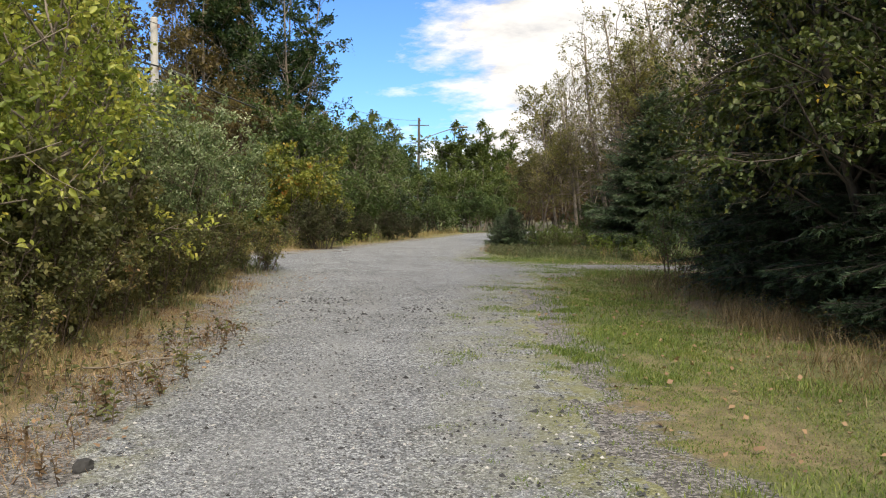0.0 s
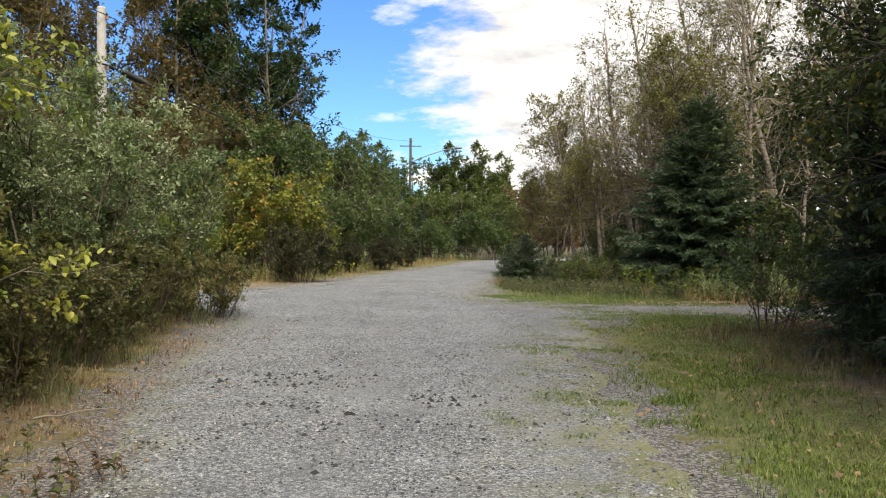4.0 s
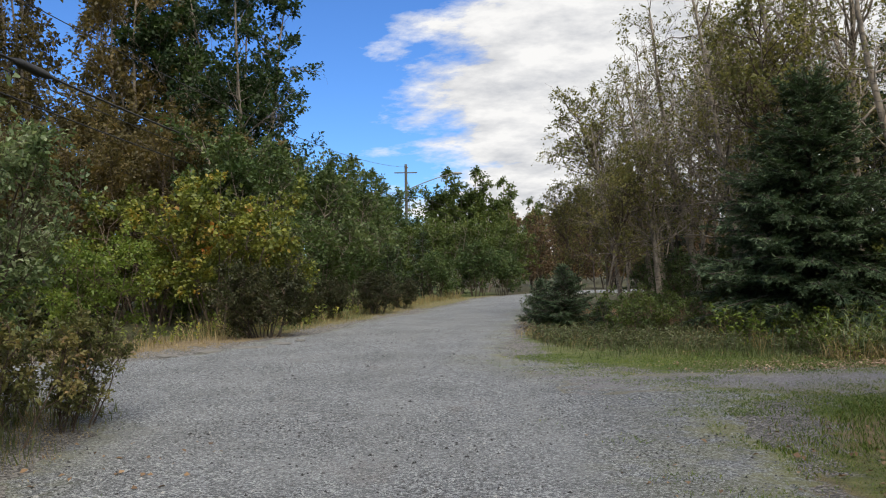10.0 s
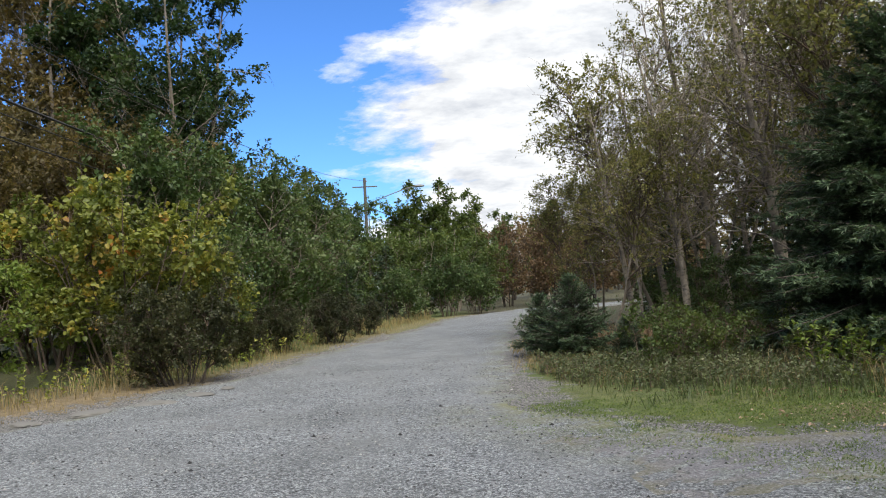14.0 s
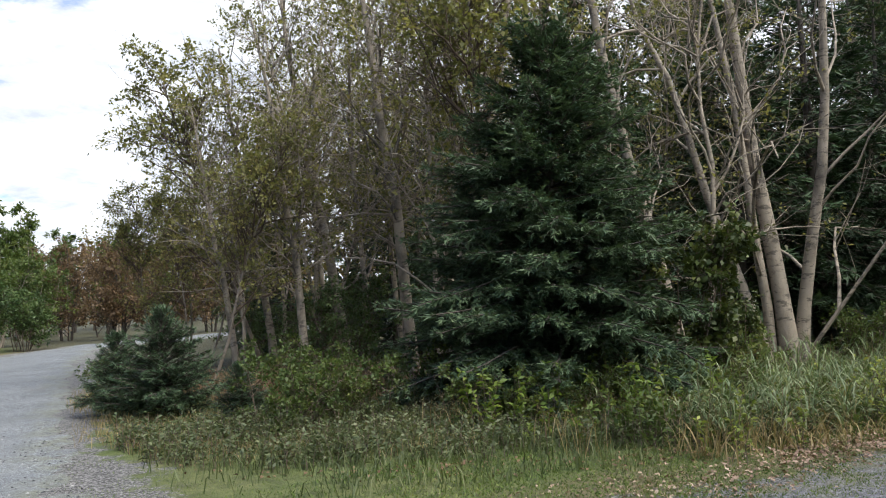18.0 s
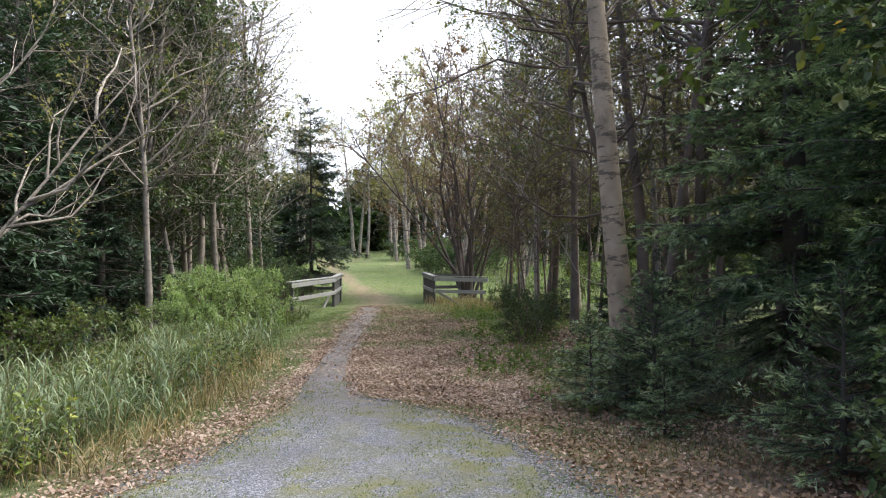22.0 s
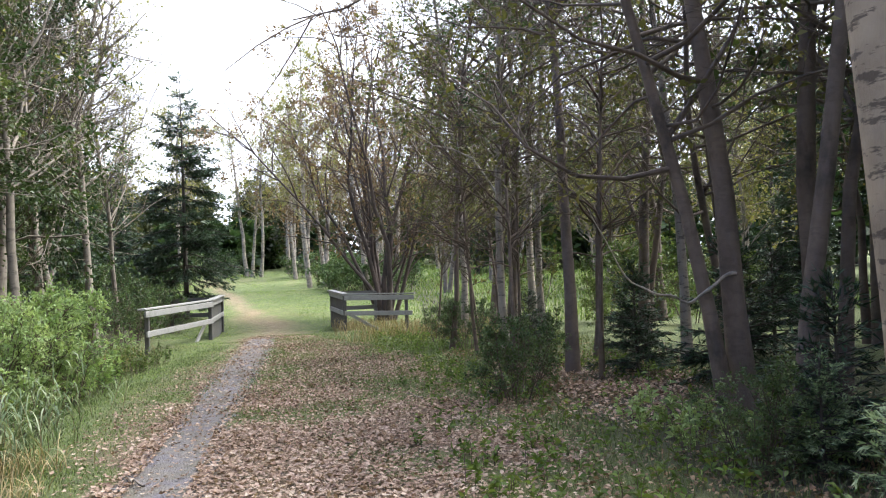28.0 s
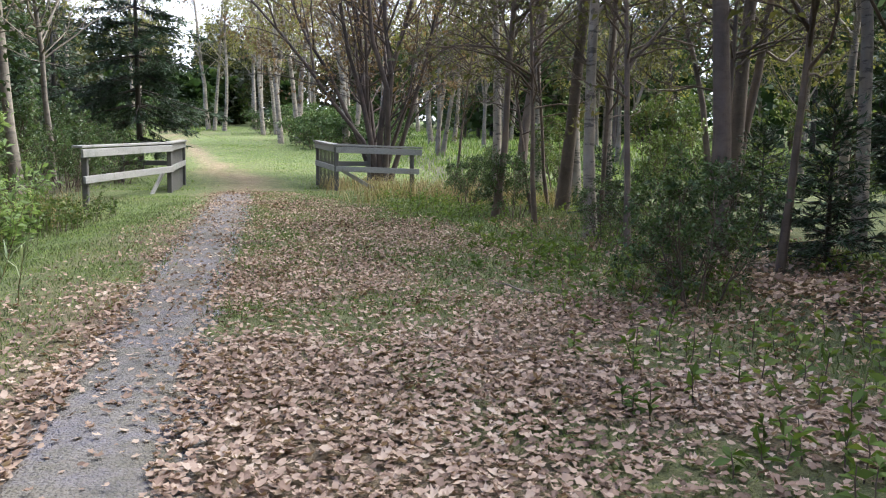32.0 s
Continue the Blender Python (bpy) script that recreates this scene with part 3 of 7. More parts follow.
def arched_blades(name, pts, length, width, rng):
    """Long narrow leaves that rise from the points, arch over and hang down at their tips: four quads each."""
    n, k = len(pts), 5
    az = rng.uniform(0, 2 * np.pi, n)
    out = np.stack([np.cos(az), np.sin(az), 0 * az], 1)
    side = np.stack([-np.sin(az), np.cos(az), 0 * az], 1)
    start, bend = np.radians(rng.uniform(50, 85, n)), np.radians(rng.uniform(12, 40, n))
    p, rows = pts.copy(), []
    for i in range(k):
        w = (width * rng.uniform(0.8, 1.2, n) * (0.7, 1.0, 0.9, 0.6, 0.08)[i])[:, None]
        rows += [p - side * w / 2, p + side * w / 2]
        a = start - bend * i
        p = p + (out * np.cos(a)[:, None] + np.array([0, 0, 1.0]) * np.sin(a)[:, None]) * (np.asarray(length) / (k - 1))[:, None]
    v = np.stack(rows, 1).reshape(-1, 3)
    base = np.arange(n)[:, None] * (2 * k)
    f = np.concatenate([base + [2 * i, 2 * i + 1, 2 * i + 3, 2 * i + 2] for i in range(k - 1)])
    return fast_mesh(name, v, f, np.repeat(rng.uniform(0, 1, n), 2 * k))


# ---- ground ----
def ground_z(x, y):
    """Height of the ground: level by the road, the trail climbs gently to the footbridge and the hill behind it."""
    x, y = np.asarray(x, float), np.asarray(y, float)
    z = np.interp(x, [-200, 13, 18, 31, 36, 72, 110, 260], [0, 0, 0.14, 0.5, 0.62, 3.4, 6.4, 7.5])
    north = np.clip((y - 30) / 30, 0, 1)
    z = z * (1 - north * np.clip((60 - x) / 40, 0, 1))
    z = z - 0.9 * np.clip((y - 48) / 60, 0, 1) * np.clip((40 - x) / 20, 0, 1)
    wob = 0.035 * np.sin(x * 0.9 + 1.3 * np.sin(y * 0.35)) * np.sin(y * 0.7 + 0.8) + 0.012 * np.sin(x * 3.1 + y * 1.7) * np.sin(y * 2.6 - x)
    off = np.clip(np.minimum(np.abs(x + 0.2) - 2.8, np.abs(y - 20.5) - 2.4) / 1.5, 0, 1)
    bank = 0.16 * np.clip((-x - 2.8) / 2.0, 0, 1) * np.clip((21 - y) / 2, 0, 1)
    dip = -0.16 * np.clip((y - 22.8) / 1.2, 0, 1) * np.clip((27 - y) / 2, 0, 1) * np.clip((x - 7) / 3, 0, 1) * np.clip((31 - x) / 2, 0, 1)
    return z + wob * (0.25 + off) + bank + dip


def inside_distance(px, py, poly):
    """Signed distance to a closed outline, positive inside."""
    poly = np.asarray(poly, float)
    a, b = poly, np.roll(poly, -1, 0)
    p = np.stack([px, py], -1)[:, None]
    ab = (b - a)[None]
    t = np.clip(((p - a) * ab).sum(-1) / (ab ** 2).sum(-1), 0, 1)
    d = np.sqrt(((p - a - t[..., None] * ab) ** 2).sum(-1)).min(1)
    ay, by, ax, bx = a[:, 1], b[:, 1], a[:, 0], b[:, 0]
    cross = (ay > py[:, None]) != (by > py[:, None])
    xs = ax + (py[:, None] - ay) / np.where(by == ay, 1e-9, by - ay) * (bx - ax)
    odd = (cross & (px[:, None] < xs)).sum(1) % 2 == 1
    return np.where(odd, d, -d)


def value_noise(x, y, seed):
    ix, iy = np.floor(x), np.floor(y)
    fx, fy = x - ix, y - iy
    fx, fy = fx * fx * (3 - 2 * fx), fy * fy * (3 - 2 * fy)

    def h(i, j):
        s = np.sin(i * 127.1 + j * 311.7 + seed * 74.7) * 43758.5453
        return s - np.floor(s)
    a, b, c, d = h(ix, iy), h(ix + 1, iy), h(ix, iy + 1), h(ix + 1, iy + 1)
    return (a + (b - a) * fx) * (1 - fy) + (c + (d - c) * fx) * fy


def wobble(x, y, scale=1.0, seed=0.0):
    """Uneven values of about -1 to 1 at three sizes."""
    x, y = np.asarray(x, float) * scale, np.asarray(y, float) * scale
    n = value_noise(x, y, seed) * 0.55 + value_noise(x * 2.3 + 7, y * 2.3, seed + 1) * 0.3 + value_noise(x * 5.1, y * 5.1 + 3, seed + 2) * 0.15
    return (n - 0.5) * 2.6


def patchy(x, y, scale, level, seed=0.0):
    return np.clip((wobble(x, y, scale, seed) - level) * 3, 0, 1)


ROAD = [(-1.8, -30), (-1.8, 4), (-2.0, 7), (-2.3, 10), (-2.7, 13), (-3.0, 16), (-3.2, 18.5), (-4.2, 19.6), (-30, 20.2), (-30, 25.0), (-5.0, 24.7), (-4.0, 26.1), (-2.7, 28.9), (-1.4, 33), (0.4, 38.6),
        (2.1, 44), (4.0, 50.5), (7, 56), (12, 61.5), (40, 75), (41, 70), (15, 58), (9.4, 54), (6.8, 50.5), (5.2, 44.5), (3.9, 38.6), (2.5, 31.6), (1.75, 27), (1.55, 24.8), (1.7, 23.5), (2.2, 22.5),
        (4.0, 19.6), (3.0, 18.2), (2.3, 16), (1.9, 13.5), (1.5, 11), (1.3, 8), (1.3, 6), (1.3, 3), (1.3, -30)]
TRAIL = [(0.6, 22.6), (2.2, 22.2), (2.9, 21.6), (4.6, 21.7), (6.5, 21.6), (8.0, 21.46), (10.2, 21.15), (12.6, 20.98), (14.6, 21.2), (17.0, 21.38), (21.5, 21.7), (26.5, 22.0), (31, 22.35), (33.4, 22.4),
         (33.2, 21.9), (29.1, 21.68), (23.4, 21.33), (20.0, 21.12), (16.5, 20.82), (13.7, 20.4), (13.5, 19.9), (12.6, 19.05), (10.8, 18.5), (8.8, 18.05),
         (7.2, 18.6), (5.8, 19.7), (3.4, 20.0), (1.5, 19.6)]
LITTER = [(5.6, 18.9), (6.6, 17.2), (8.4, 15.8), (12, 16.2), (16, 17.3), (22, 17.5), (27, 18.6), (33, 20.8), (34.5, 22.2), (33, 22.8), (28, 22.8), (22, 22.7), (17, 22.2), (12, 21.7), (10, 21.9), (7, 22.4), (4.0, 22.7),
          (4.0, 22.1), (7.3, 21.75), (10.2, 21.1), (12.6, 20.9), (14.6, 20.9), (13.2, 20.0), (12, 19.2), (10.5, 18.4)]


def grid_axis(stops):
    """Grid lines with a spacing for each stretch: (start, end, step) one after another."""
    return np.unique(np.round(np.concatenate([np.arange(a, b, s) for a, b, s in stops] + [[stops[-1][1]]]), 4))


def sheet(name, xs, ys, height, keep=None):
    gx, gy = np.meshgrid(xs, ys, indexing="ij")
    v = np.stack([gx.ravel(), gy.ravel(), height(gx.ravel(), gy.ravel())], 1)
    idx = np.arange(len(v)).reshape(len(xs), len(ys))
    f = np.stack([idx[:-1, :-1], idx[1:, :-1], idx[1:, 1:], idx[:-1, 1:]], -1).reshape(-1, 4)
    if keep is not None:
        ok = keep(v[:, 0], v[:, 1])
        f = f[ok[f].any(1)]
        used = np.unique(f)
        back = np.full(len(v), -1)
        back[used] = np.arange(len(used))
        v, f = v[used], back[f]
    return v, f


def set_attr(me, name, values):
    at = me.attributes.new(name, "FLOAT", "POINT")
    at.data.foreach_set("value", np.asarray(values, np.float32))


WORN_X, WORN_Y = [33, 37, 40, 49, 62, 75], [22.0, 22.2, 23.3, 25.3, 28.3, 31.5]          # the trodden way over the lawn beyond the bridge


def ground_material():
    m, nt, bsdf, out = material("ground")
    n2, n3 = noise_node(nt, 5.0, 9.0, 0.75, "Object"), noise_node(nt, 70.0, 4.0, 0.75, "Object")
    green = ramp_node(nt, n2, [(0.3, (0.052, 0.078, 0.022)), (0.5, (0.115, 0.150, 0.038)), (0.62, (0.165, 0.20, 0.055)), (0.75, (0.20, 0.20, 0.085))])
    dry = ramp_node(nt, n2, [(0.3, (0.13, 0.10, 0.055)), (0.55, (0.27, 0.205, 0.12)), (0.75, (0.38, 0.30, 0.19))])
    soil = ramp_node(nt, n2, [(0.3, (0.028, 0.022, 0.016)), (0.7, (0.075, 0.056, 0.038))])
    rust = ramp_node(nt, n2, [(0.3, (0.14, 0.09, 0.062)), (0.55, (0.27, 0.185, 0.135)), (0.75, (0.38, 0.28, 0.21))])
    c = mix_node(nt, attr_node(nt, "dry"), green, dry)
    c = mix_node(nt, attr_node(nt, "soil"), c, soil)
    c = mix_node(nt, attr_node(nt, "leafy"), c, rust)
    cell = nt.nodes.new("ShaderNodeTexVoronoi")
    cell.inputs["Scale"].default_value = 55.0
    co = nt.nodes.new("ShaderNodeTexCoord")
    nt.links.new(co.outputs["Object"], cell.inputs["Vector"])
    hue = nt.nodes.new("ShaderNodeSeparateColor")
    nt.links.new(cell.outputs["Color"], hue.inputs[0])
    grit = ramp_node(nt, hue.outputs[0], [(0.1, (0.06, 0.058, 0.060)), (0.5, (0.165, 0.158, 0.162)), (0.9, (0.36, 0.35, 0.35))])
    n4 = noise_node(nt, 3.2, 8.0, 0.7, "Object")
    stony = math_op(nt, "ADD", attr_node(nt, "stony"), math_op(nt, "MULTIPLY", math_op(nt, "SUBTRACT", n4, 0.5), 2.2))
    c = mix_node(nt, ramp_fac(nt, stony, 0.42, 0.62), c, grit)
    c = mix_node(nt, ramp_node(nt, n3, [(0.32, (0.35, 0.35, 0.35)), (0.6, (1, 1, 1))]), (0.02, 0.02, 0.012), c)
    nt.links.new(c, bsdf.inputs["Base Color"])
    bsdf.inputs["Roughness"].default_value = 0.95
    bump_node(nt, bsdf, n3, 0.8, 0.03)
    return m


def gravel_material(name, tint):
    m, nt, bsdf, out = material(name)
    co = nt.nodes.new("ShaderNodeTexCoord")

    def cells(scale, feature="F1"):
        v = nt.nodes.new("ShaderNodeTexVoronoi")
        v.feature = feature
        v.inputs["Scale"].default_value = scale
        nt.links.new(co.outputs["Object"], v.inputs["Vector"])
        return v
    v1, v2 = cells(58.0), cells(125.0)
    hue = nt.nodes.new("ShaderNodeSeparateColor")
    nt.links.new(v1.outputs["Color"], hue.inputs[0])
    hue2 = nt.nodes.new("ShaderNodeSeparateColor")
    nt.links.new(v2.outputs["Color"], hue2.inputs[0])
    mixv = math_op(nt, "ADD", math_op(nt, "MULTIPLY", hue.outputs[0], 0.55), math_op(nt, "MULTIPLY", hue2.outputs[1], 0.45))
    stone = ramp_node(nt, mixv, [(0.14, (0.024, 0.025, 0.029)), (0.38, (0.105, 0.108, 0.120)), (0.64, (0.222, 0.226, 0.246)), (0.90, (0.50, 0.505, 0.51))])
    dust = ramp_node(nt, noise_node(nt, 30, 6.0, 0.7), [(0.3, (0.145, 0.147, 0.157)), (0.7, (0.275, 0.274, 0.280))])
    big = noise_node(nt, 0.55, 5.0, 0.6)
    packed = math_op(nt, "ADD", math_op(nt, "MULTIPLY", ramp_fac(nt, big, 0.45, 0.68), 0.6), attr_node(nt, "worn"), clamp=True)
    c = mix_node(nt, math_op(nt, "MULTIPLY", packed, 0.75), stone, dust)
    rust = ramp_fac(nt, noise_node(nt, 0.9, 4.0, 0.6, "Object", (1, 0.45, 1)), 0.62, 0.8)
    c = mix_node(nt, math_op(nt, "MULTIPLY", rust, 0.35), c, (0.19, 0.135, 0.115))
    moss = math_op(nt, "MULTIPLY", attr_node(nt, "moss"), ramp_fac(nt, noise_node(nt, 2.6, 8.0, 0.72), 0.40, 0.55))
    c = mix_node(nt, math_op(nt, "MULTIPLY", moss, 0.85), c, (0.185, 0.180, 0.058))
    mud = ramp_node(nt, noise_node(nt, 9.0, 7.0, 0.7), [(0.3, (0.105, 0.086, 0.084)), (0.7, (0.245, 0.208, 0.205))])
    c = mix_node(nt, attr_node(nt, "mud"), c, mud)
    damp = ramp_node(nt, noise_node(nt, 0.8, 6.0, 0.65), [(0.36, (0.85, 0.85, 0.85)), (0.62, (1.10, 1.10, 1.10))])
    c = mix_node(nt, 1.0, c, damp, "MULTIPLY")
    nt.links.new(mix_node(nt, 1.0, c, tint, "MULTIPLY"), bsdf.inputs["Base Color"])
    bsdf.inputs["Roughness"].default_value = 0.9
    h = math_op(nt, "ADD", math_op(nt, "MULTIPLY", v1.outputs["Distance"], -1.0), math_op(nt, "MULTIPLY", v2.outputs["Distance"], -0.5))
    bump_node(nt, bsdf, h, 0.9, 0.02)
    return m


def build_ground():
    xs = grid_axis([(-900, -200, 100), (-200, -40, 20), (-40, -9, 2), (-9, 8, 0.17), (8, 38, 0.2), (38, 60, 0.8), (60, 120, 5), (120, 300, 20), (300, 900, 100)])
    ys = grid_axis([(-900, -200, 100), (-200, -20, 20), (-20, 1, 1.5), (1, 34, 0.17), (34, 60, 0.8), (60, 130, 5), (130, 300, 20), (300, 900, 100)])
    v, f = sheet("ground", xs, ys, ground_z)
    me = smooth(fast_mesh("ground", v, f))
    x, y = v[:, 0], v[:, 1]
    near = (x > -40) & (x < 90) & (y > -30) & (y < 90)
    road, trail, lit = (np.full(len(x), -9.0) for _ in range(3))
    for arr, poly in ((road, ROAD), (trail, TRAIL), (lit, LITTER)):
        arr[near] = inside_distance(x[near], y[near], poly)
    w = wobble(x, y, 0.8)
    left = np.clip((x + 9) / 2, 0, 1) * np.clip((-1.4 - x) / 0.5, 0, 1)
    dry = np.clip(left * 0.8 + 0.35 * w, 0, 1) * (y < 30) + np.clip(0.45 + 0.5 * w, 0, 1) * (x > 2.6) * (x < 6) * (y < 18.5) * 0.9 + np.clip(0.35 - 1.3 * wobble(x, y, 0.8), 0, 0.9) * (x > 0.4) * (x <= 2.6) * (y < 19)
    dry = dry + 0.7 * np.clip(1 - np.abs(road + 0.9) / 0.9, 0, 1) * (y > 26) * (x < 6) * (x < 1 + (y - 30) * 0.3)
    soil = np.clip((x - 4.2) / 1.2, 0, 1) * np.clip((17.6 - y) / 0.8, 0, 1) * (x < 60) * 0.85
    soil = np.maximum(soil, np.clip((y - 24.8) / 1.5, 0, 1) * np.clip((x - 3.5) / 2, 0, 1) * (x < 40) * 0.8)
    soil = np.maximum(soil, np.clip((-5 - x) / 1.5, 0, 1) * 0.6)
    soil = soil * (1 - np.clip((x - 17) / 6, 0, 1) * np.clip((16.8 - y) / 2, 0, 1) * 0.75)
    worn_y = np.interp(x, WORN_X, WORN_Y)
    tread = np.clip(1.0 - np.abs(y - worn_y + 0.3 * w) / np.interp(x, [33, 37, 39, 43, 60], [1.2, 1.2, 1.3, 0.6, 0.7]), 0, 1) * (x > 31) * (x < 74)
    dry = dry + tread * 0.95
    edge = np.where(x > 0.3, 0.9, 1.3)
    stony = np.clip(1.0 + np.maximum(road / edge, trail / np.interp(x, [9, 13], [0.7, 0.22])) + 0.3 * w, 0, 1.2) * (np.maximum(road, trail) > -2.5)
    set_attr(me, "stony", stony)
    set_attr(me, "dry", np.clip(dry, 0, 1))
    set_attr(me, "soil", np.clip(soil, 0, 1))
    set_attr(me, "leafy", np.clip(0.35 + lit * 0.9 + 0.2 * w, 0, 1) * (0.2 + 0.6 * np.where(x > 11, patchy(x, y, 1.1, -0.25, 17), 1.0)))
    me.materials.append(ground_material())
    tagged(new("ground", me), "grassy verge and leaf-strewn woodland soil", "ground", kind="structure")


def moss_patch(x, y):
    """Moss lying on the gravel where the lane runs out into the footpath."""
    spots = ((8.85, 19.62, 0.62, 0.40), (9.62, 20.25, 0.55, 0.17), (12.6, 20.2, 0.35, 0.2), (12.2, 19.6, 0.5, 0.22), (11.4, 19.1, 0.6, 0.2), (10.3, 18.85, 0.7, 0.2), (9.5, 18.35, 0.7, 0.2), (8.2, 21.4, 0.7, 0.12))
    return np.clip(sum(1.5 * np.exp(-((x - a) / u) ** 2 - ((y - b) / w) ** 2) for a, b, u, w in spots) + 0.5 * wobble(x, y, 2.4) - 0.25, 0, 1)


def weed_foot(x):
    """Front edge of the weeds on the grassy point."""
    return np.interp(x, [2.2, 2.4, 3.06, 3.73, 5.17, 6.2, 6.9, 7.8, 10, 13], [27, 25.6, 24.65, 23.95, 23.4, 22.95, 22.4, 22.1, 21.7, 21.5])


def surface_sheet(name, poly, xs, ys, label, worn, moss, mat):
    def sd(x, y):
        rough = np.interp(x, [10.5, 13.5], [1.0, 0.35])
        return inside_distance(x, y, poly) + rough * (0.30 * wobble(x, y, 0.9) + 0.20 * wobble(x, y, 3.6, 2.0))

    def height(x, y):
        return ground_z(x, y) + np.clip(sd(x, y) * 0.10, -0.06, 0.022) + 0.006 * wobble(x, y, 2.5, 4.0)
    v, f = sheet(name, xs, ys, height, lambda x, y: sd(x, y) > -0.25)
    me = smooth(fast_mesh(name, v, f))
    set_attr(me, "worn", worn(v[:, 0], v[:, 1], sd(v[:, 0], v[:, 1])))
    set_attr(me, "mud", np.clip((v[:, 0] - 11.5) / 3.5, 0, 0.55) * (name == "pavement"))
    set_attr(me, "moss", moss(v[:, 0], v[:, 1], sd(v[:, 0], v[:, 1])))
    me.materials.append(mat)
    tagged(new(name, me), label, name, kind="structure")


GRAVEL, PATH_GRAVEL = gravel_material("gravel", (1.0, 1.05, 1.08)), gravel_material("path_gravel", (0.98, 0.96, 1.01))
build_ground()
surface_sheet("road", ROAD, grid_axis([(-30, -9, 1), (-9, 8, 0.17), (8, 42, 1.5)]), grid_axis([(-30, 1, 1), (1, 36, 0.17), (36, 76, 0.7)]), "grey crushed gravel lane with packed wheel tracks",
              lambda x, y, d: np.clip(0.9 - np.abs(np.abs(x + 0.3 - 0.03 * y) - 0.75) * 2.2, 0, 1) * 0.5 + np.clip((y - 24) / 6, 0, 1) * 0.5,
              lambda x, y, d: 0.5 * np.clip(1.25 - d * 0.85, 0, 1) * (x > 0.0) * (y < 24.5) + np.clip(0.45 - d, 0, 1), GRAVEL)
surface_sheet("pavement", TRAIL, grid_axis([(0, 42, 0.17), (42, 72, 0.8)]), grid_axis([(17, 26, 0.17), (26, 31, 0.8)]), "narrow packed gravel footpath edged with moss and fallen leaves",
              lambda x, y, d: 0.35 + 0.75 * np.clip((x - 11.5) / 2.5, 0, 1), lambda x, y, d: np.clip(np.clip(0.9 - d * 1.3, 0, 1) + np.clip(1.1 - np.abs(x - 10.5) / 3.5, 0, 0.4) * (y < 20.3) + moss_patch(x, y), 0, 1), PATH_GRAVEL)


def scatter(rng, n, x0, x1, y0, y1, weight):
    """About n points spread over the box, kept by the weight (0 to 1) at each."""
    x, y = rng.uniform(x0, x1, n), rng.uniform(y0, y1, n)
    ok = rng.uniform(0, 1, n) < weight(x, y)
    x, y = x[ok], y[ok]
    return np.stack([x, y, ground_z(x, y)], 1)


def stuff(name, me, mat, label, category):
    me.materials.append(M[mat])
    return tagged(new(name, me), label, category, kind="stuff")


def stone_material():
    m, nt, bsdf, out = material("pebble")
    c = ramp_node(nt, attr_node(nt, "tone"), [(0.0, (0.012, 0.012, 0.014)), (0.12, (0.032, 0.033, 0.037)), (0.45, (0.105, 0.107, 0.118)), (0.8, (0.22, 0.22, 0.23)), (1.0, (0.42, 0.415, 0.41))])
    nt.links.new(c, bsdf.inputs["Base Color"])
    bsdf.inputs["Roughness"].default_value = 0.85
    return m


M["pebble"] = stone_material()


def pebbles(name, pts, size, rng, label, brightness=1.0):
    n = len(pts)
    octa = np.array([[1, 0, 0], [0, 1, 0], [-1, 0, 0], [0, -1, 0], [0, 0, 0.7]], float)
    faces = np.array([[0, 1, 4], [1, 2, 4], [2, 3, 4], [3, 0, 4]])
    a = rng.uniform(0, 6.28, n)
    s = size * rng.uniform(0.4, 1.0, n) ** 1.5
    v = octa[None] * rng.uniform(0.6, 1.3, (n, 5, 1)) * s[:, None, None]
    c, sn = np.cos(a)[:, None], np.sin(a)[:, None]
    v = np.stack([v[..., 0] * c - v[..., 1] * sn, v[..., 0] * sn + v[..., 1] * c, v[..., 2]], -1) + pts[:, None] + [0, 0, 0.0]
    v[..., 2] += (s * 0.2 + 0.017)[:, None]
    f = (faces[None] + np.arange(n)[:, None, None] * 5).reshape(-1, 3)
    stuff(name, fast_mesh(name, v.reshape(-1, 3), f, np.repeat(rng.uniform(0, 1, n) ** 1.3 * brightness, 5)), "pebble", label, "gravel")


def build_clods():
    rng = np.random.default_rng(12)
    spots = np.concatenate([np.stack([rng.normal(cx, sx, n), rng.normal(cy, sy, n)], 1) for cx, cy, sx, sy, n in ((-1.4, 12.8, 0.45, 0.3, 110), (0.0, 11.7, 0.22, 0.15, 40), (-0.9, 11.0, 0.9, 0.5, 60), (0.2, 9.0, 0.8, 2.5, 24), (-0.5, 22.5, 1.2, 1.5, 24))])
    pts = np.stack([spots[:, 0], spots[:, 1], ground_z(spots[:, 0], spots[:, 1])], 1)
    n = len(pts)
    pebbles("dark_clods", pts, 0.034, rng, "dark lumps of earth and rotted leaves on the gravel", 0.12)


def road_weight(x, y):
    return np.clip(inside_distance(x, y, ROAD) * 4 + 0.2, 0, 1)


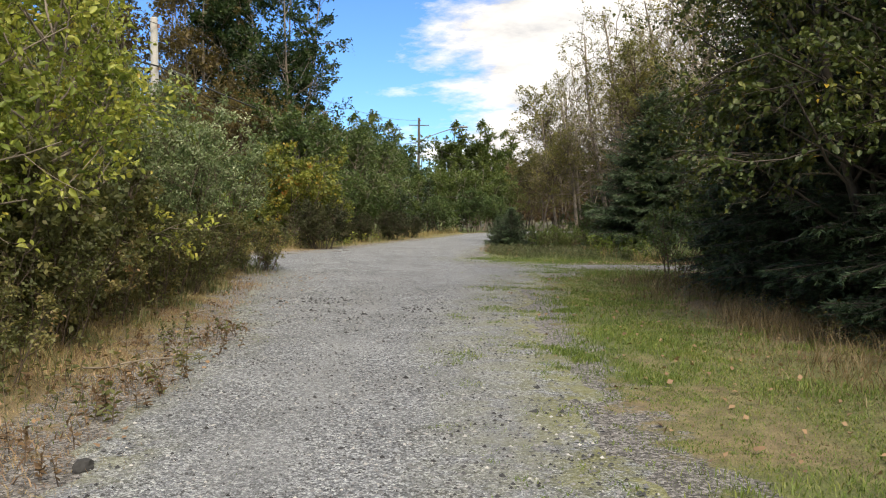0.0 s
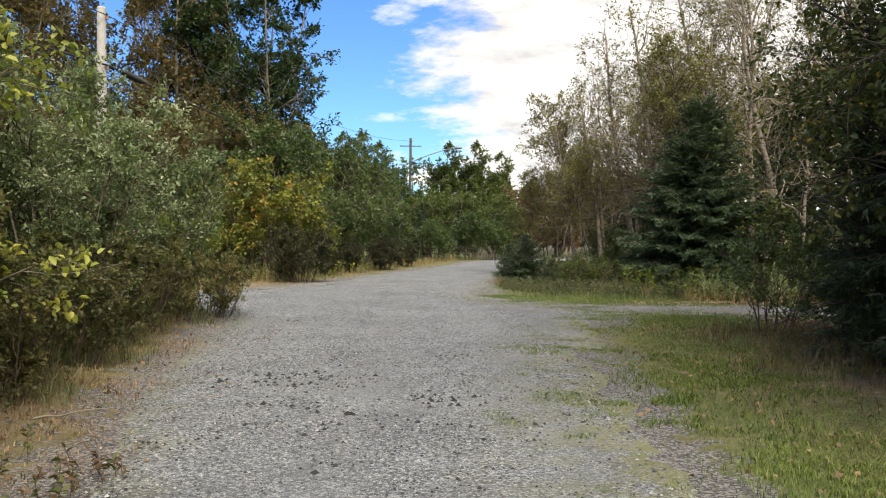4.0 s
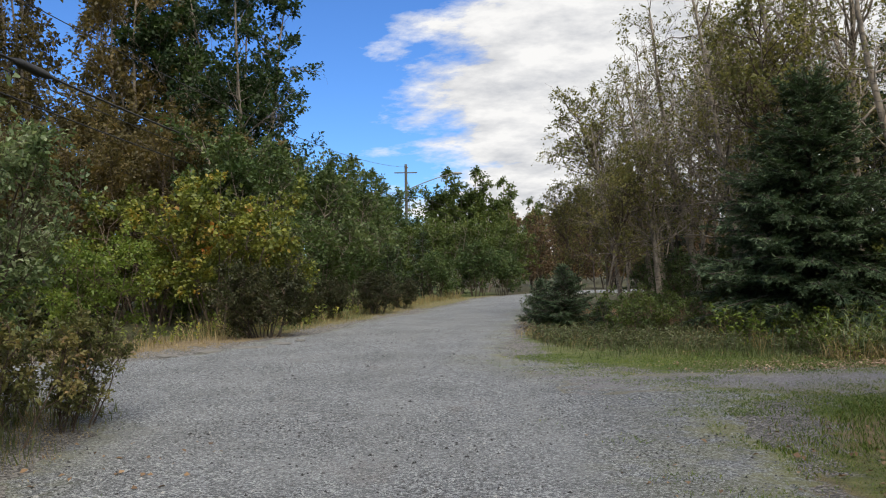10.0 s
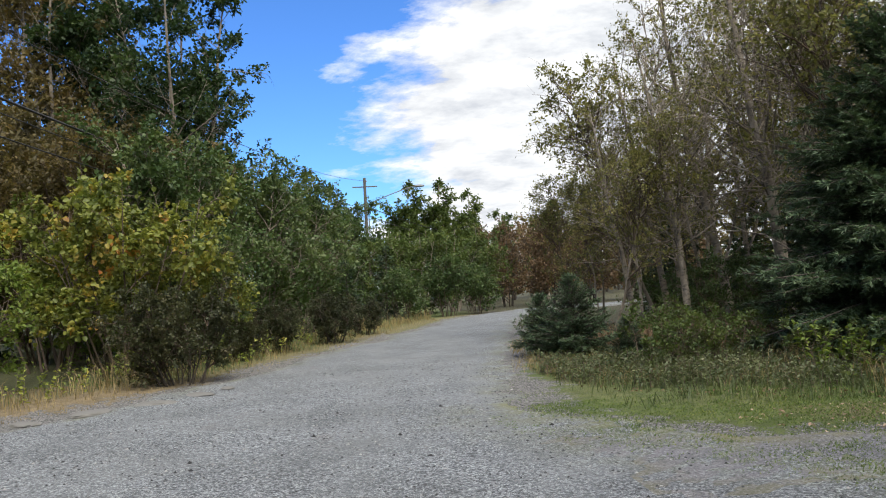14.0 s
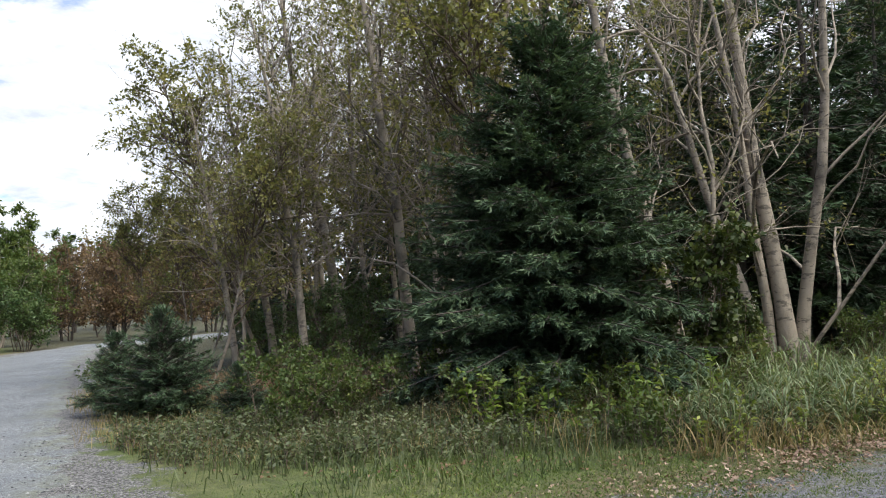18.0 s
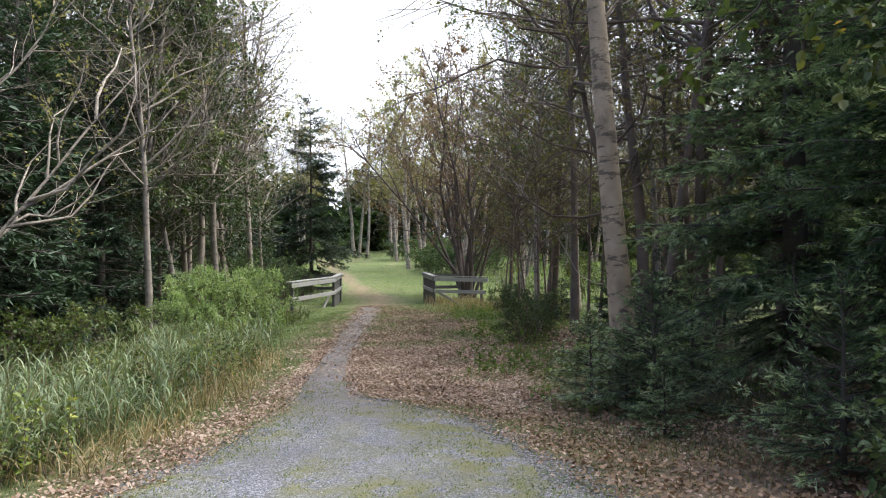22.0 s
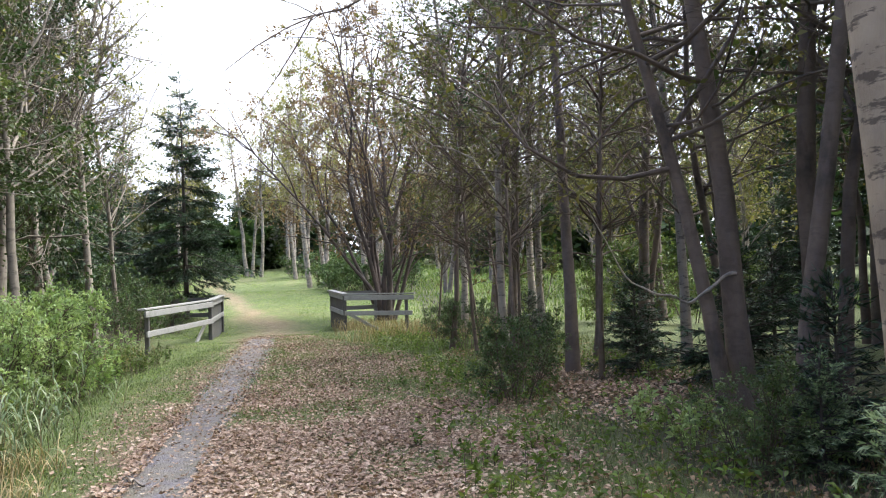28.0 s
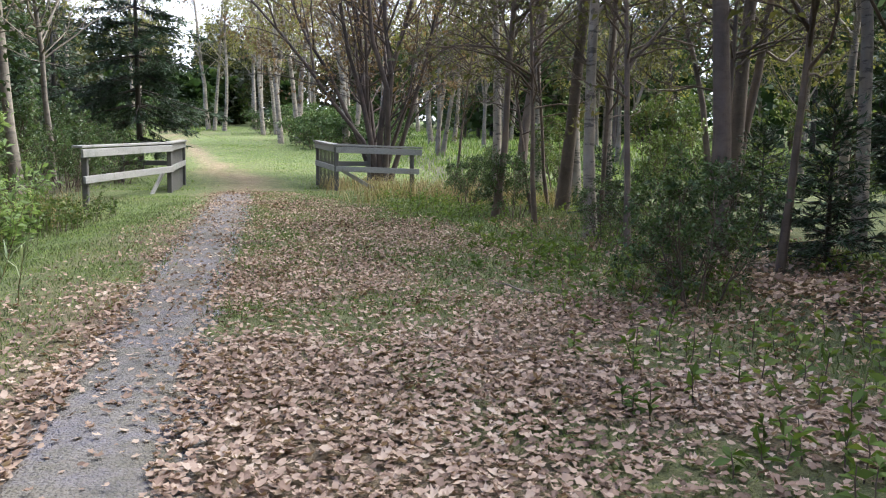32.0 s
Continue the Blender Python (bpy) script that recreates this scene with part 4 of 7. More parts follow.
def build_stones():
    rng = np.random.default_rng(11)
    pts = scatter(rng, 30000, -3.6, 2.6, 3.2, 16, road_weight)
    pebbles("gravel_stones", pts, 0.017, rng, "loose grey crushed stones lying on the lane")
    pts = scatter(rng, 5500, -3.6, 2.6, 3.6, 19, lambda x, y: road_weight(x, y) * (0.15 + 0.85 * patchy(x, y, 0.7, -0.1, 87)))
    pebbles("gravel_stones", pts, 0.022, rng, "coarser dark stones strewn on the lane", 0.7)
    pts = scatter(rng, 14000, -6, 3, 16, 30, lambda x, y: road_weight(x, y) * 0.9)
    pebbles("gravel_stones", pts, 0.019, rng, "loose grey crushed stones lying by the junction")
    pts = scatter(rng, 9000, 2, 15, 18, 23, lambda x, y: np.clip((14.5 - x) / 3, 0, 1) * np.clip(inside_distance(x, y, TRAIL) * 4, 0, 1) * 0.8)
    pebbles("gravel_stones", pts, 0.012, rng, "fine grey grit lying on the footpath")


build_stones()
build_clods()


def turf(n, box, weight, height, width, mat, seed, label, lean=0.4, category="grass", name="grass", arch=0.4, lift=-0.01):
    rng = np.random.default_rng(seed)
    pts = scatter(rng, n, *box, weight)
    pts[:, 2] += lift
    h = height(pts[:, 0], pts[:, 1]) if callable(height) else np.full(len(pts), height)
    stuff(name, blades_mesh(name, pts, h, width, rng, lean, arch=arch), mat, label, category)


def off_road(x, y, a=0.0, b=0.4):
    """0 on the lane and footpath, 1 from b metres beside them."""
    d = -np.maximum(inside_distance(x, y, ROAD), inside_distance(x, y, TRAIL))
    return np.clip((d - a) / (b - a), 0, 1)


def build_grass():
    # green strip and tufts along the right of the lane
    def strip(x, y):
        edge = np.interp(y, [3, 8, 12, 16, 19], [0.9, 1.1, 1.3, 2.0, 2.4])
        solid = np.clip((x - edge - 0.3) / 1.3, 0, 1) * np.clip((np.interp(y, [13, 17], [4.1, 5.9]) - x) / 1.3, 0, 1)
        tufts = patchy(x, y, 2.4, 0.18, 2) * np.clip((x - edge + 1.2) / 0.7, 0, 1)
        return np.clip(solid * (0.4 + 0.6 * patchy(x, y, 1.1, -0.1)) + tufts, 0, 1) * np.clip((18.0 + 0.9 * (x - 2.9) - y) / 0.8, 0.15, 1)
    turf(110000, (0.0, 4.8, 3.2, 10), strip, lambda x, y: 0.030 + 0.036 * patchy(x, y, 0.8, -0.2), 0.0065, "grass_lawn", 21, "short green grass beside the gravel lane", 0.7)
    turf(120000, (0.2, 5.9, 10, 19.6), strip, lambda x, y: 0.030 + 0.034 * patchy(x, y, 0.8, -0.2), 0.0085, "grass_lawn", 19, "short green grass beside the gravel lane", 0.7)
    turf(34000, (1.4, 6.2, 3, 18.8), lambda x, y: np.clip((x - 1.9 - 0.06 * y) / 1.6, 0, 1) * np.clip((17.5 - y) / 2, 0.1, 1) * (0.25 + 0.75 * patchy(x, y, 0.9, -0.15, 5)), lambda x, y: 0.05 + 0.26 * np.clip((x - 3) / 1.3, 0, 1), 0.006, "grass_thatch", 22, "tall dull brown grass at the foot of the trees", 0.8)
    turf(56000, (1.0, 5.4, 3.0, 18.5), lambda x, y: np.clip((x - 1.9 - 0.03 * y) / 0.9, 0, 1) * (0.15 + 0.85 * patchy(x, y, 1.4, -0.2, 41)), 0.035, 0.007, "grass_thatch", 18, "short tan thatch between the grass tufts", 1.2)
    turf(30000, (-4.4, -1.5, 3.0, 12), lambda x, y: np.clip((-x - 1.6) / 0.5, 0, 1) * (0.3 + 0.7 * patchy(x, y, 1.4, -0.2, 42)), 0.035, 0.008, "grass_red", 17, "russet mat of withered leaves and weeds", 1.3)
    turf(42000, (4, 15, 17.6, 21.4), lambda x, y: np.clip(1.2 - np.abs(inside_distance(x, y, TRAIL)) / 0.6, 0, 1) * patchy(x, y, 1.1, -0.1, 43) + (inside_distance(x, y, TRAIL) > 0) * np.clip(1.1 - np.abs(x - 10.5) / 3.5, 0, 1) * 0.5 * (y < 20.6) * patchy(x, y, 1.6, 0.05, 44) + 0.7 * moss_patch(x, y), 0.022, 0.008, "grass_lawn", 16, "yellow-green moss and short grass edging the footpath", 0.8, lift=0.026)
    turf(44000, (1.0, 5.0, 3.3, 8.2), lambda x, y: np.clip((x - 1.9) / 0.9, 0, 1) * (0.35 + 0.65 * patchy(x, y, 1.6, -0.1, 65)), 0.03, 0.005, "grass_thatch", 46, "tan thatch of last year's grass on the verge", 1.2)
    turf(40000, (0.9, 5.0, 3.3, 8.2), lambda x, y: np.clip((x - 1.1) / 0.6, 0, 1) * patchy(x, y, 0.9, -0.1, 66), 0.032, 0.004, "grass_lawn", 47, "green grass tufts on the verge", 0.7)
    turf(24000, (-4.2, -1.5, 3.3, 9), lambda x, y: np.clip((-x - 1.5) / 0.7, 0, 1) * (0.3 + 0.7 * patchy(x, y, 1.5, -0.1, 67)), 0.045, 0.005, "grass_dry", 48, "tan withered grass on the verge", 1.2)
    turf(48000, (1.6, 6.0, 13, 19.4), lambda x, y: np.clip((x - 1.9) / 0.6, 0, 1) * np.clip((18.0 + 0.9 * (x - 2.9) - y) / 0.8, 0.1, 1) * (0.2 + 0.8 * patchy(x, y, 0.8, -0.3, 72)), 0.03, 0.007, "grass_lawn", 51, "green lawn at the corner of the lane", 0.7)
    # moss and short grass creeping over the gravel of the junction
    def creeping(x, y):
        d = np.maximum(inside_distance(x, y, ROAD), inside_distance(x, y, TRAIL))
        return np.clip(1.3 - d / 0.8, 0, 1) * np.clip(patchy(x, y, 1.0, -0.3, 81) + 0.5 * (d < 0.1), 0, 1) * (0.35 + 0.65 * patchy(x, y, 3.0, -0.3, 82)) + np.interp(y, [20.8, 21.8], [0.4, 0.9]) * patchy(x, y, 1.3, -0.05, 83) * np.clip((x - 2.2) / 0.6, 0, 1) * np.clip((5.4 - x) / 0.8, 0, 1)
    turf(90000, (1.0, 9.0, 18.4, 24.2), creeping, 0.024, 0.010, "grass_lawn", 54, "yellow-green moss and short grass creeping over the gravel", 0.9, lift=0.018)
    turf(36000, (0.3, 2.6, 4.0, 19.0), lambda x, y: np.clip((x - 0.2 - 0.03 * y) / 0.9, 0, 1) * patchy(x, y, 1.9, 0.16, 84) * (0.3 + 0.7 * patchy(x, y, 4.0, -0.2, 85)), 0.036, 0.009, "grass_lawn", 55, "small tufts of green grass growing in the gravel", 0.9, lift=0.016)
    turf(2600, (-2.6, -0.9, 4.0, 17.0), lambda x, y: np.clip((-x - 0.9) / 0.7, 0, 1) * patchy(x, y, 2.2, 0.42, 86) * 4, 0.035, 0.008, "grass_lawn", 56, "small tufts of green grass along the gravel edge", 0.8, lift=0.014)
    # left verge
    turf(40000, (-5.5, -1.5, 3, 19.3), lambda x, y: np.clip((-x - 1.8 - 0.06 * y) / 0.7, 0, 1) * (0.2 + 0.8 * patchy(x, y, 1.0, -0.15, 7)), lambda x, y: 0.04 + 0.30 * np.clip((-x - 2.5 - 0.06 * y) / 1.2, 0, 1), 0.0065, "grass_dry", 23, "dry straw-coloured grass along the gravel edge", 0.8)
    turf(22000, (-4.6, -1.4, 3, 17), lambda x, y: np.clip((-x - 1.7 - 0.06 * y) / 0.5, 0, 1) * patchy(x, y, 1.3, 0.0, 8), 0.07, 0.009, "grass_red", 24, "russet withered weeds along the gravel edge", 0.9)
    turf(24000, (-6.0, -1.5, 3, 19.5), lambda x, y: np.clip((-x - 1.8 - 0.06 * y) / 0.6, 0, 1) * patchy(x, y, 1.2, 0.05, 9), lambda x, y: 0.06 + 0.4 * np.clip((-x - 3.0) / 1.0, 0, 1), 0.008, "grass_green", 25, "green weeds at the foot of the shrubs", 0.5)
    # far left verge beyond the junction
    turf(34000, (-9, 2.5, 25, 52), lambda x, y: off_road(x, y, 0.05, 0.7) * np.clip(2.8 - off_dist(x, y), 0, 1) * (x < 0.5 + (y - 30) * 0.3), lambda x, y: 0.05 + 0.32 * np.clip(off_dist(x, y) - 0.8, 0, 1.4) * (0.3 + patchy(x, y, 0.7, -0.2, 61)), 0.010, "grass_dry", 26, "tall dry grass on the bank beside the lane", 0.5)
    turf(14000, (-9, 0.5, 25, 40), lambda x, y: off_road(x, y, 0.5, 1.2) * np.clip(3.4 - off_dist(x, y), 0, 1) * (x < 0.5) * patchy(x, y, 0.8, -0.1, 3), 0.24, 0.010, "grass_green", 27, "green grass on the bank beside the lane", 0.5)
    # point of grass between the lane and the footpath
    turf(60000, (0.8, 9, 21.2, 33), lambda x, y: off_road(x, y, -0.35, 0.1) * np.clip((weed_foot(x) - 0.1 - y) / 0.4, 0.12, 1) * np.clip((2.4 - off_dist(x, y)) / 1.2, 0, 1) * (0.25 + 0.75 * patchy(x, y, 1.0, -0.2, 1)), 0.030, 0.009, "grass_lawn", 28, "short green grass on the point between lane and footpath", 0.8)
    turf(32000, (1.5, 12, 22.8, 34), lambda x, y: np.clip((y - weed_foot(x) - 0.3) / 0.6, 0, 1) * off_road(x, y) * patchy(x, y, 0.9, -0.2, 4), 0.20, 0.006, "grass_dry", 29, "dry grass under the thin birches", 0.6)
    turf(22000, (1.5, 12, 23, 31), lambda x, y: off_road(x, y, 0.5, 1.4) * patchy(x, y, 0.7, -0.3, 24), 0.19, 0.009, "grass_green", 30, "green weeds under the thin birches", 0.6)
    turf(6000, (4.2, 7.2, 28.6, 32.5), lambda x, y: 0.2 + 0.8 * patchy(x, y, 0.9, -0.2, 71), 0.55, 0.010, "grass_red", 50, "tall russet dry grass among the birches", 0.4)
    # bank left of the footpath
    turf(64000, (5, 31, 21.4, 26.4), lambda x, y: np.clip((y - path_left(x) - 0.25) / 0.5, 0, 1) * (0.35 + 0.65 * patchy(x, y, 0.8, -0.25, 6)), lambda x, y: 0.05 + 0.17 * np.clip((y - path_left(x) - np.interp(x, [18, 21], [0.8, 1.5])) / 1.1, 0, 1), 0.008, "grass_green", 31, "lush green grass on the bank beside the footpath", 0.55)
    turf(24000, (5, 30, 21.8, 25.5), lambda x, y: np.clip((y - path_left(x) - np.interp(x, [17, 20], [0.6, 1.8])) / 0.5, 0, 1) * patchy(x, y, 1.1, 0.0, 13), 0.48, 0.007, "grass_dry", 33, "withered straw-coloured stalks among the green bank", 0.6)
    turf(18000, (5.6, 12.5, 15.2, 18.6), lambda x, y: off_road(x, y, 0.05, 0.4) * (0.25 + 0.75 * patchy(x, y, 0.9, -0.2, 73)), 0.06, 0.007, "grass_green", 52, "thin green grass under the spruces", 0.7)
    turf(12000, (5.6, 12.5, 15.2, 18.6), lambda x, y: off_road(x, y, 0.05, 0.4) * patchy(x, y, 1.2, -0.1, 74), 0.07, 0.006, "grass_dry", 53, "withered grass under the spruces", 0.9)
    # among the litter on the right of the footpath
    turf(60000, (8, 34, 14.5, 22.5), lambda x, y: off_road(x, y, 0.0, 0.2) * np.clip((1 - patchy(x, y, 1.1, -0.25, 17)) * 0.9 * np.clip((x - 12) / 3, 0, 1) + patchy(x, y, 0.9, 0.05, 14) * 0.4 + np.clip((18.6 - y) / 0.8, 0, 1) * np.clip((x - 9) / 2, 0, 1) * (0.3 + 0.6 * patchy(x, y, 0.7, -0.2, 45)) + np.clip((x - 18.5) / 4, 0, 1) * 0.75, 0, 1), lambda x, y: (0.045 + 0.08 * np.clip((18.4 - y), 0, 1)) * (1 - 0.75 * drift(x, y)), 0.008, "grass_green", 34, "green grass growing through the fallen leaves", 0.6)
    turf(42000, (12, 32, 21.0, 24.2), lambda x, y: np.clip((y - path_left(x) - 0.12) / 0.25, 0, 1) * np.clip((path_left(x) + np.interp(x, [19, 22], [1.5, 2.1]) - y) / 0.4, 0, 1) * (0.4 + 0.6 * patchy(x, y, 1.2, -0.3, 68)), 0.05, 0.008, "grass_fresh", 49, "short green grass edging the footpath", 0.6)
    turf(80000, (20, 34, 16.4, 21.9), lambda x, y: off_road(x, y, -0.1, 0.2) * (0.35 + 0.65 * patchy(x, y, 0.9, -0.3, 64)), 0.055, 0.009, "grass_lawn", 38, "green grass with scattered leaves before the bridge", 0.6)
    turf(52000, (35, 56, 17, 29), lambda x, y: np.clip((np.abs(y - np.interp(x, WORN_X, WORN_Y)) - np.interp(x, [35, 37, 39, 41, 44], [0.7, 1.2, 1.2, 0.4, 0.25])) / 0.7, 0.02, 1), 0.045, 0.014, "grass_fresh", 39, "short green lawn beyond the bridge", 1.2)
    turf(80000, (12.5, 25, 17.4, 22.6), lambda x, y: off_road(x, y, -0.12, 0.2) * (1 - patchy(x, y, 1.1, -0.25, 17)) * (0.3 + 0.7 * patchy(x, y, 2.2, -0.3, 62)), 0.04, 0.0065, "grass_lawn", 37, "short green grass between the drifts of leaves", 0.7)
    turf(9000, (28, 36, 15.5, 20.4), lambda x, y: np.clip((x - 28) / 3, 0, 1) * np.clip((20.6 - y - (34 - x) * 0.14) / 0.7, 0, 1) * patchy(x, y, 0.8, -0.1, 15), 0.42, 0.009, "grass_dry", 35, "tan withered grass beside the bridge railing", 0.6)
    # clearing beyond the footbridge
    turf(46000, (34, 80, -4, 32), lambda x, y: 1 - 0.97 * np.clip(2.0 - np.abs(y - np.interp(x, WORN_X, WORN_Y)), 0, 1), lambda x, y: 0.05 + 0.23 * np.clip((np.abs(y - 23) - 4) / 4, 0, 1), 0.03, "grass_fresh", 36, "bright green grass of the clearing beyond the bridge", 0.5)


def off_dist(x, y):
    return -np.maximum(inside_distance(x, y, ROAD), inside_distance(x, y, TRAIL))


def drift(x, y):
    """Where leaves have drifted in under the trees beside the footpath."""
    return np.exp(-((x - 21.2) / 3.0) ** 4 - ((y - 16.3 - 0.25 * np.sin(x * 1.7)) / 0.95) ** 4)


def path_left(x):
    return np.interp(x, [2, 4.6, 7.3, 10.2, 12.6, 15, 17.5, 22, 28, 33], [22.2, 21.7, 21.55, 21.15, 20.98, 21.24, 21.42, 21.74, 22.1, 22.45])


build_grass()


def build_litter():
    rng = np.random.default_rng(51)

    def weight(x, y):
        d = inside_distance(x, y, LITTER)
        tr = inside_distance(x, y, TRAIL)
        w = np.clip(d * 1.6 + 0.25, 0, 1) * np.clip(0.30 + 0.70 * patchy(x, y, 1.1, -0.25, 17) + 0.6 * np.clip(1 - np.abs(y - 19.7) / 0.9, 0, 1) * (x < 19.5), 0, 1)
        w = w * (1 - 0.4 * np.clip((x - 19) / 3, 0, 1)) * (1 - 0.8 * np.clip((18.3 - y) / 0.6, 0, 1) * patchy(x, y, 0.7, -0.2, 45))
        w = w * (1 - 0.75 * np.clip((y - path_left(x) - 0.1) / 0.2, 0, 1) * np.clip((x - 13) / 2, 0, 1))
        w = np.where(tr > 0.03, w * np.interp(x, [12, 14, 18, 22, 28], [0.08, 0.07, 0.12, 0.35, 1.0]), w)
        return np.clip(w, 0, 1)
    for n, box, size in ((175000, (6.3, 22, 15.8, 22.8), 0.037), (76000, (22, 36, 17.5, 23), 0.040)):
        pts = scatter(rng, n, *box, weight)
        pts[:, 2] += 0.012 + rng.uniform(0, 0.03, len(pts))
        near = (pts[:, 0] > 13.5) & (pts[:, 0] < rng.uniform(17.5, 22.5, len(pts))) & (pts[:, 1] > 18)
        if near.any():
            v, f, tone = lobed_leaves(pts[near], 0.035, rng)
            stuff("fallen_leaves", fast_mesh("fallen_leaves", v, f, tone), "litter", "curled brown and tan leaves fallen on the footpath", "fallen leaves")
            pts = pts[~near]
        flat = rng.normal(0, 1, (len(pts), 3)) * [1, 1, 0.12]
        v, f, tone = leaves(pts, unit(flat) * 2.2, size, rng, 0.75, 1.8, 0.16)
        stuff("fallen_leaves", fast_mesh("fallen_leaves", v, f, tone), "litter", "brown and tan fallen leaves on the footpath", "fallen leaves")
    pts = scatter(rng, 16000, 17.5, 25, 14.8, 17.8, lambda x, y: drift(x, y) * (0.3 + 0.7 * patchy(x, y, 1.2, -0.3, 75)))
    pts[:, 2] += 0.02 + rng.uniform(0, 0.03, len(pts))
    v, f, tone = leaves(pts, unit(rng.normal(0, 1, (len(pts), 3)) * [1, 1, 0.14]) * 2.2, 0.056, rng, 0.75, 1.8, 0.16)
    stuff("fallen_leaves", fast_mesh("fallen_leaves", v, f, tone), "litter", "brown leaves drifted together under the dark trees", "fallen leaves")
    pts = scatter(rng, 13000, 2.2, 9, 21.8, 26, lambda x, y: off_road(x, y) * np.clip(1.2 - np.abs(y - weed_foot(x) + 0.05) / 0.42, 0, 1) * np.clip((x - 2.0) / 2.0, 0.1, 1) * (0.35 + 0.65 * patchy(x, y, 1.2, -0.2, 91)))
    pts[:, 2] += 0.02
    v, f, tone = leaves(pts, unit(rng.normal(0, 1, (len(pts), 3)) * [1, 1, 0.12]) * 2.2, 0.042, rng, 0.75, 1.8, 0.16)
    stuff("fallen_leaves", fast_mesh("fallen_leaves", v, f, tone), "litter_tan", "brown fallen leaves along the foot of the weeds", "fallen leaves")
    pts = scatter(rng, 11000, 3.0, 13, 21.2, 23.6, lambda x, y: np.clip((x - 3) / 2, 0, 1) * np.clip(1.1 - np.abs(y - path_left(x) - 0.45) / 0.75, 0, 1) * (0.3 + 0.7 * patchy(x, y, 1.0, -0.3, 63)))
    pts[:, 2] += 0.015
    v, f, tone = leaves(pts, unit(rng.normal(0, 1, (len(pts), 3)) * [1, 1, 0.12]) * 2.2, 0.040, rng, 0.75, 1.8, 0.16)
    stuff("fallen_leaves", fast_mesh("fallen_leaves", v, f, tone), "litter", "brown fallen leaves in a strip below the reeds", "fallen leaves")
    pts = np.concatenate([scatter(rng, 900, 0.8, 5, 4, 18, lambda x, y: np.clip((x - 1) / 1.5, 0, 1)), scatter(rng, 500, -4, -1.8, 4, 18, lambda x, y: 0 * x + 0.7), scatter(rng, 9000, 5.8, 13, 15, 18.4, lambda x, y: off_road(x, y, 0.0, 0.3) * 0.85), scatter(rng, 12000, 13, 27, 13.5, 18, lambda x, y: 0.15 + 0.85 * patchy(x, y, 0.6, -0.2, 70))])
    pts[:, 2] += 0.03
    v, f, tone = leaves(pts, unit(rng.normal(0, 1, (len(pts), 3)) * [1, 1, 0.15]) * 2.0, 0.05, rng, 0.75, 1.5, 0.16)
    stuff("fallen_leaves", fast_mesh("fallen_leaves", v, f, tone), "litter_tan", "scattered brown leaves lying in the grass", "fallen leaves")


build_litter()


def herbs(seed, n, box, weight, height, leaf, mat, label, per=12):
    rng = np.random.default_rng(seed)
    pts = scatter(rng, n, *box, weight)
    stalks, foliage = herb_mesh("weeds", pts, height, leaf, rng, per)
    root = empty("weeds")
    part_of("stalk_tangle", stalks, M["bark_brown"], root)
    part_of("foliage", foliage, M[mat], root)
    tagged(root, label, "weeds", kind="stuff")


herbs(81, 5200, (6, 30, 22.2, 25.4), lambda x, y: np.clip((y - path_left(x) - np.interp(x, [17, 21], [0.7, 1.5])) / 0.5, 0, 1) * patchy(x, y, 0.9, -0.2, 51), 0.42, 0.07, "leaf_leafy", "leafy green weeds on the bank beside the footpath")
def build_reeds():
    """Reed grass: upright stalks with long leaves that arch over on all sides."""
    rng = np.random.default_rng(90)
    pts = scatter(rng, 2600, 6.5, 21, 21.9, 25.0, lambda x, y: np.clip((y - path_left(x) - 0.75) / 0.4, 0, 1) * np.clip(patchy(x, y, 0.55, -0.25, 12) + 0.06 + np.exp(-((x - 10.5) / 2.2) ** 2), 0, 1) * np.clip((24 - x) / 9, 0, 1))
    n = len(pts)
    st = lines_from(pts, unit(rng.normal(0, 0.12, (n, 3)) + [0, 0, 1]), rng.uniform(0.3, 0.8, n) * (0.65 + 0.5 * patchy(pts[:, 0], pts[:, 1], 1.1, -0.2, 88)), 4, rng, 0.12)
    v, f = tubes(st, np.full((n, 4), 0.004) * [1, 0.9, 0.7, 0.4], 3)
    k = np.repeat(np.arange(n), 7)
    p, _ = along_lines(st[k], rng.uniform(0.1, 0.9, len(k)))
    root = empty("reeds")
    part_of("stalk_tangle", fast_mesh("stalk_tangle", v, f), M["grass_dry"], root)
    part_of("foliage", arched_blades("foliage", p, rng.uniform(0.18, 0.42, len(p)), 0.014, rng), M["reed"], root)
    tagged(root, "tall pale green reed grass with arching leaves", "reed grass", kind="stuff")


def build_straw():
    """Dead tan reed leaves low among the green ones."""
    rng = np.random.default_rng(94)
    pts = scatter(rng, 9000, 6.0, 18, 21.6, 24.0, lambda x, y: np.clip((y - path_left(x) - 0.45) / 0.3, 0, 1) * np.clip((path_left(x) + 1.7 - y) / 0.6, 0, 1) * patchy(x, y, 0.8, -0.1, 92))
    stuff("straw", arched_blades("straw", pts, rng.uniform(0.2, 0.5, len(pts)), 0.009, rng), "grass_dry", "tan dead reed leaves among the green bank", "straw")


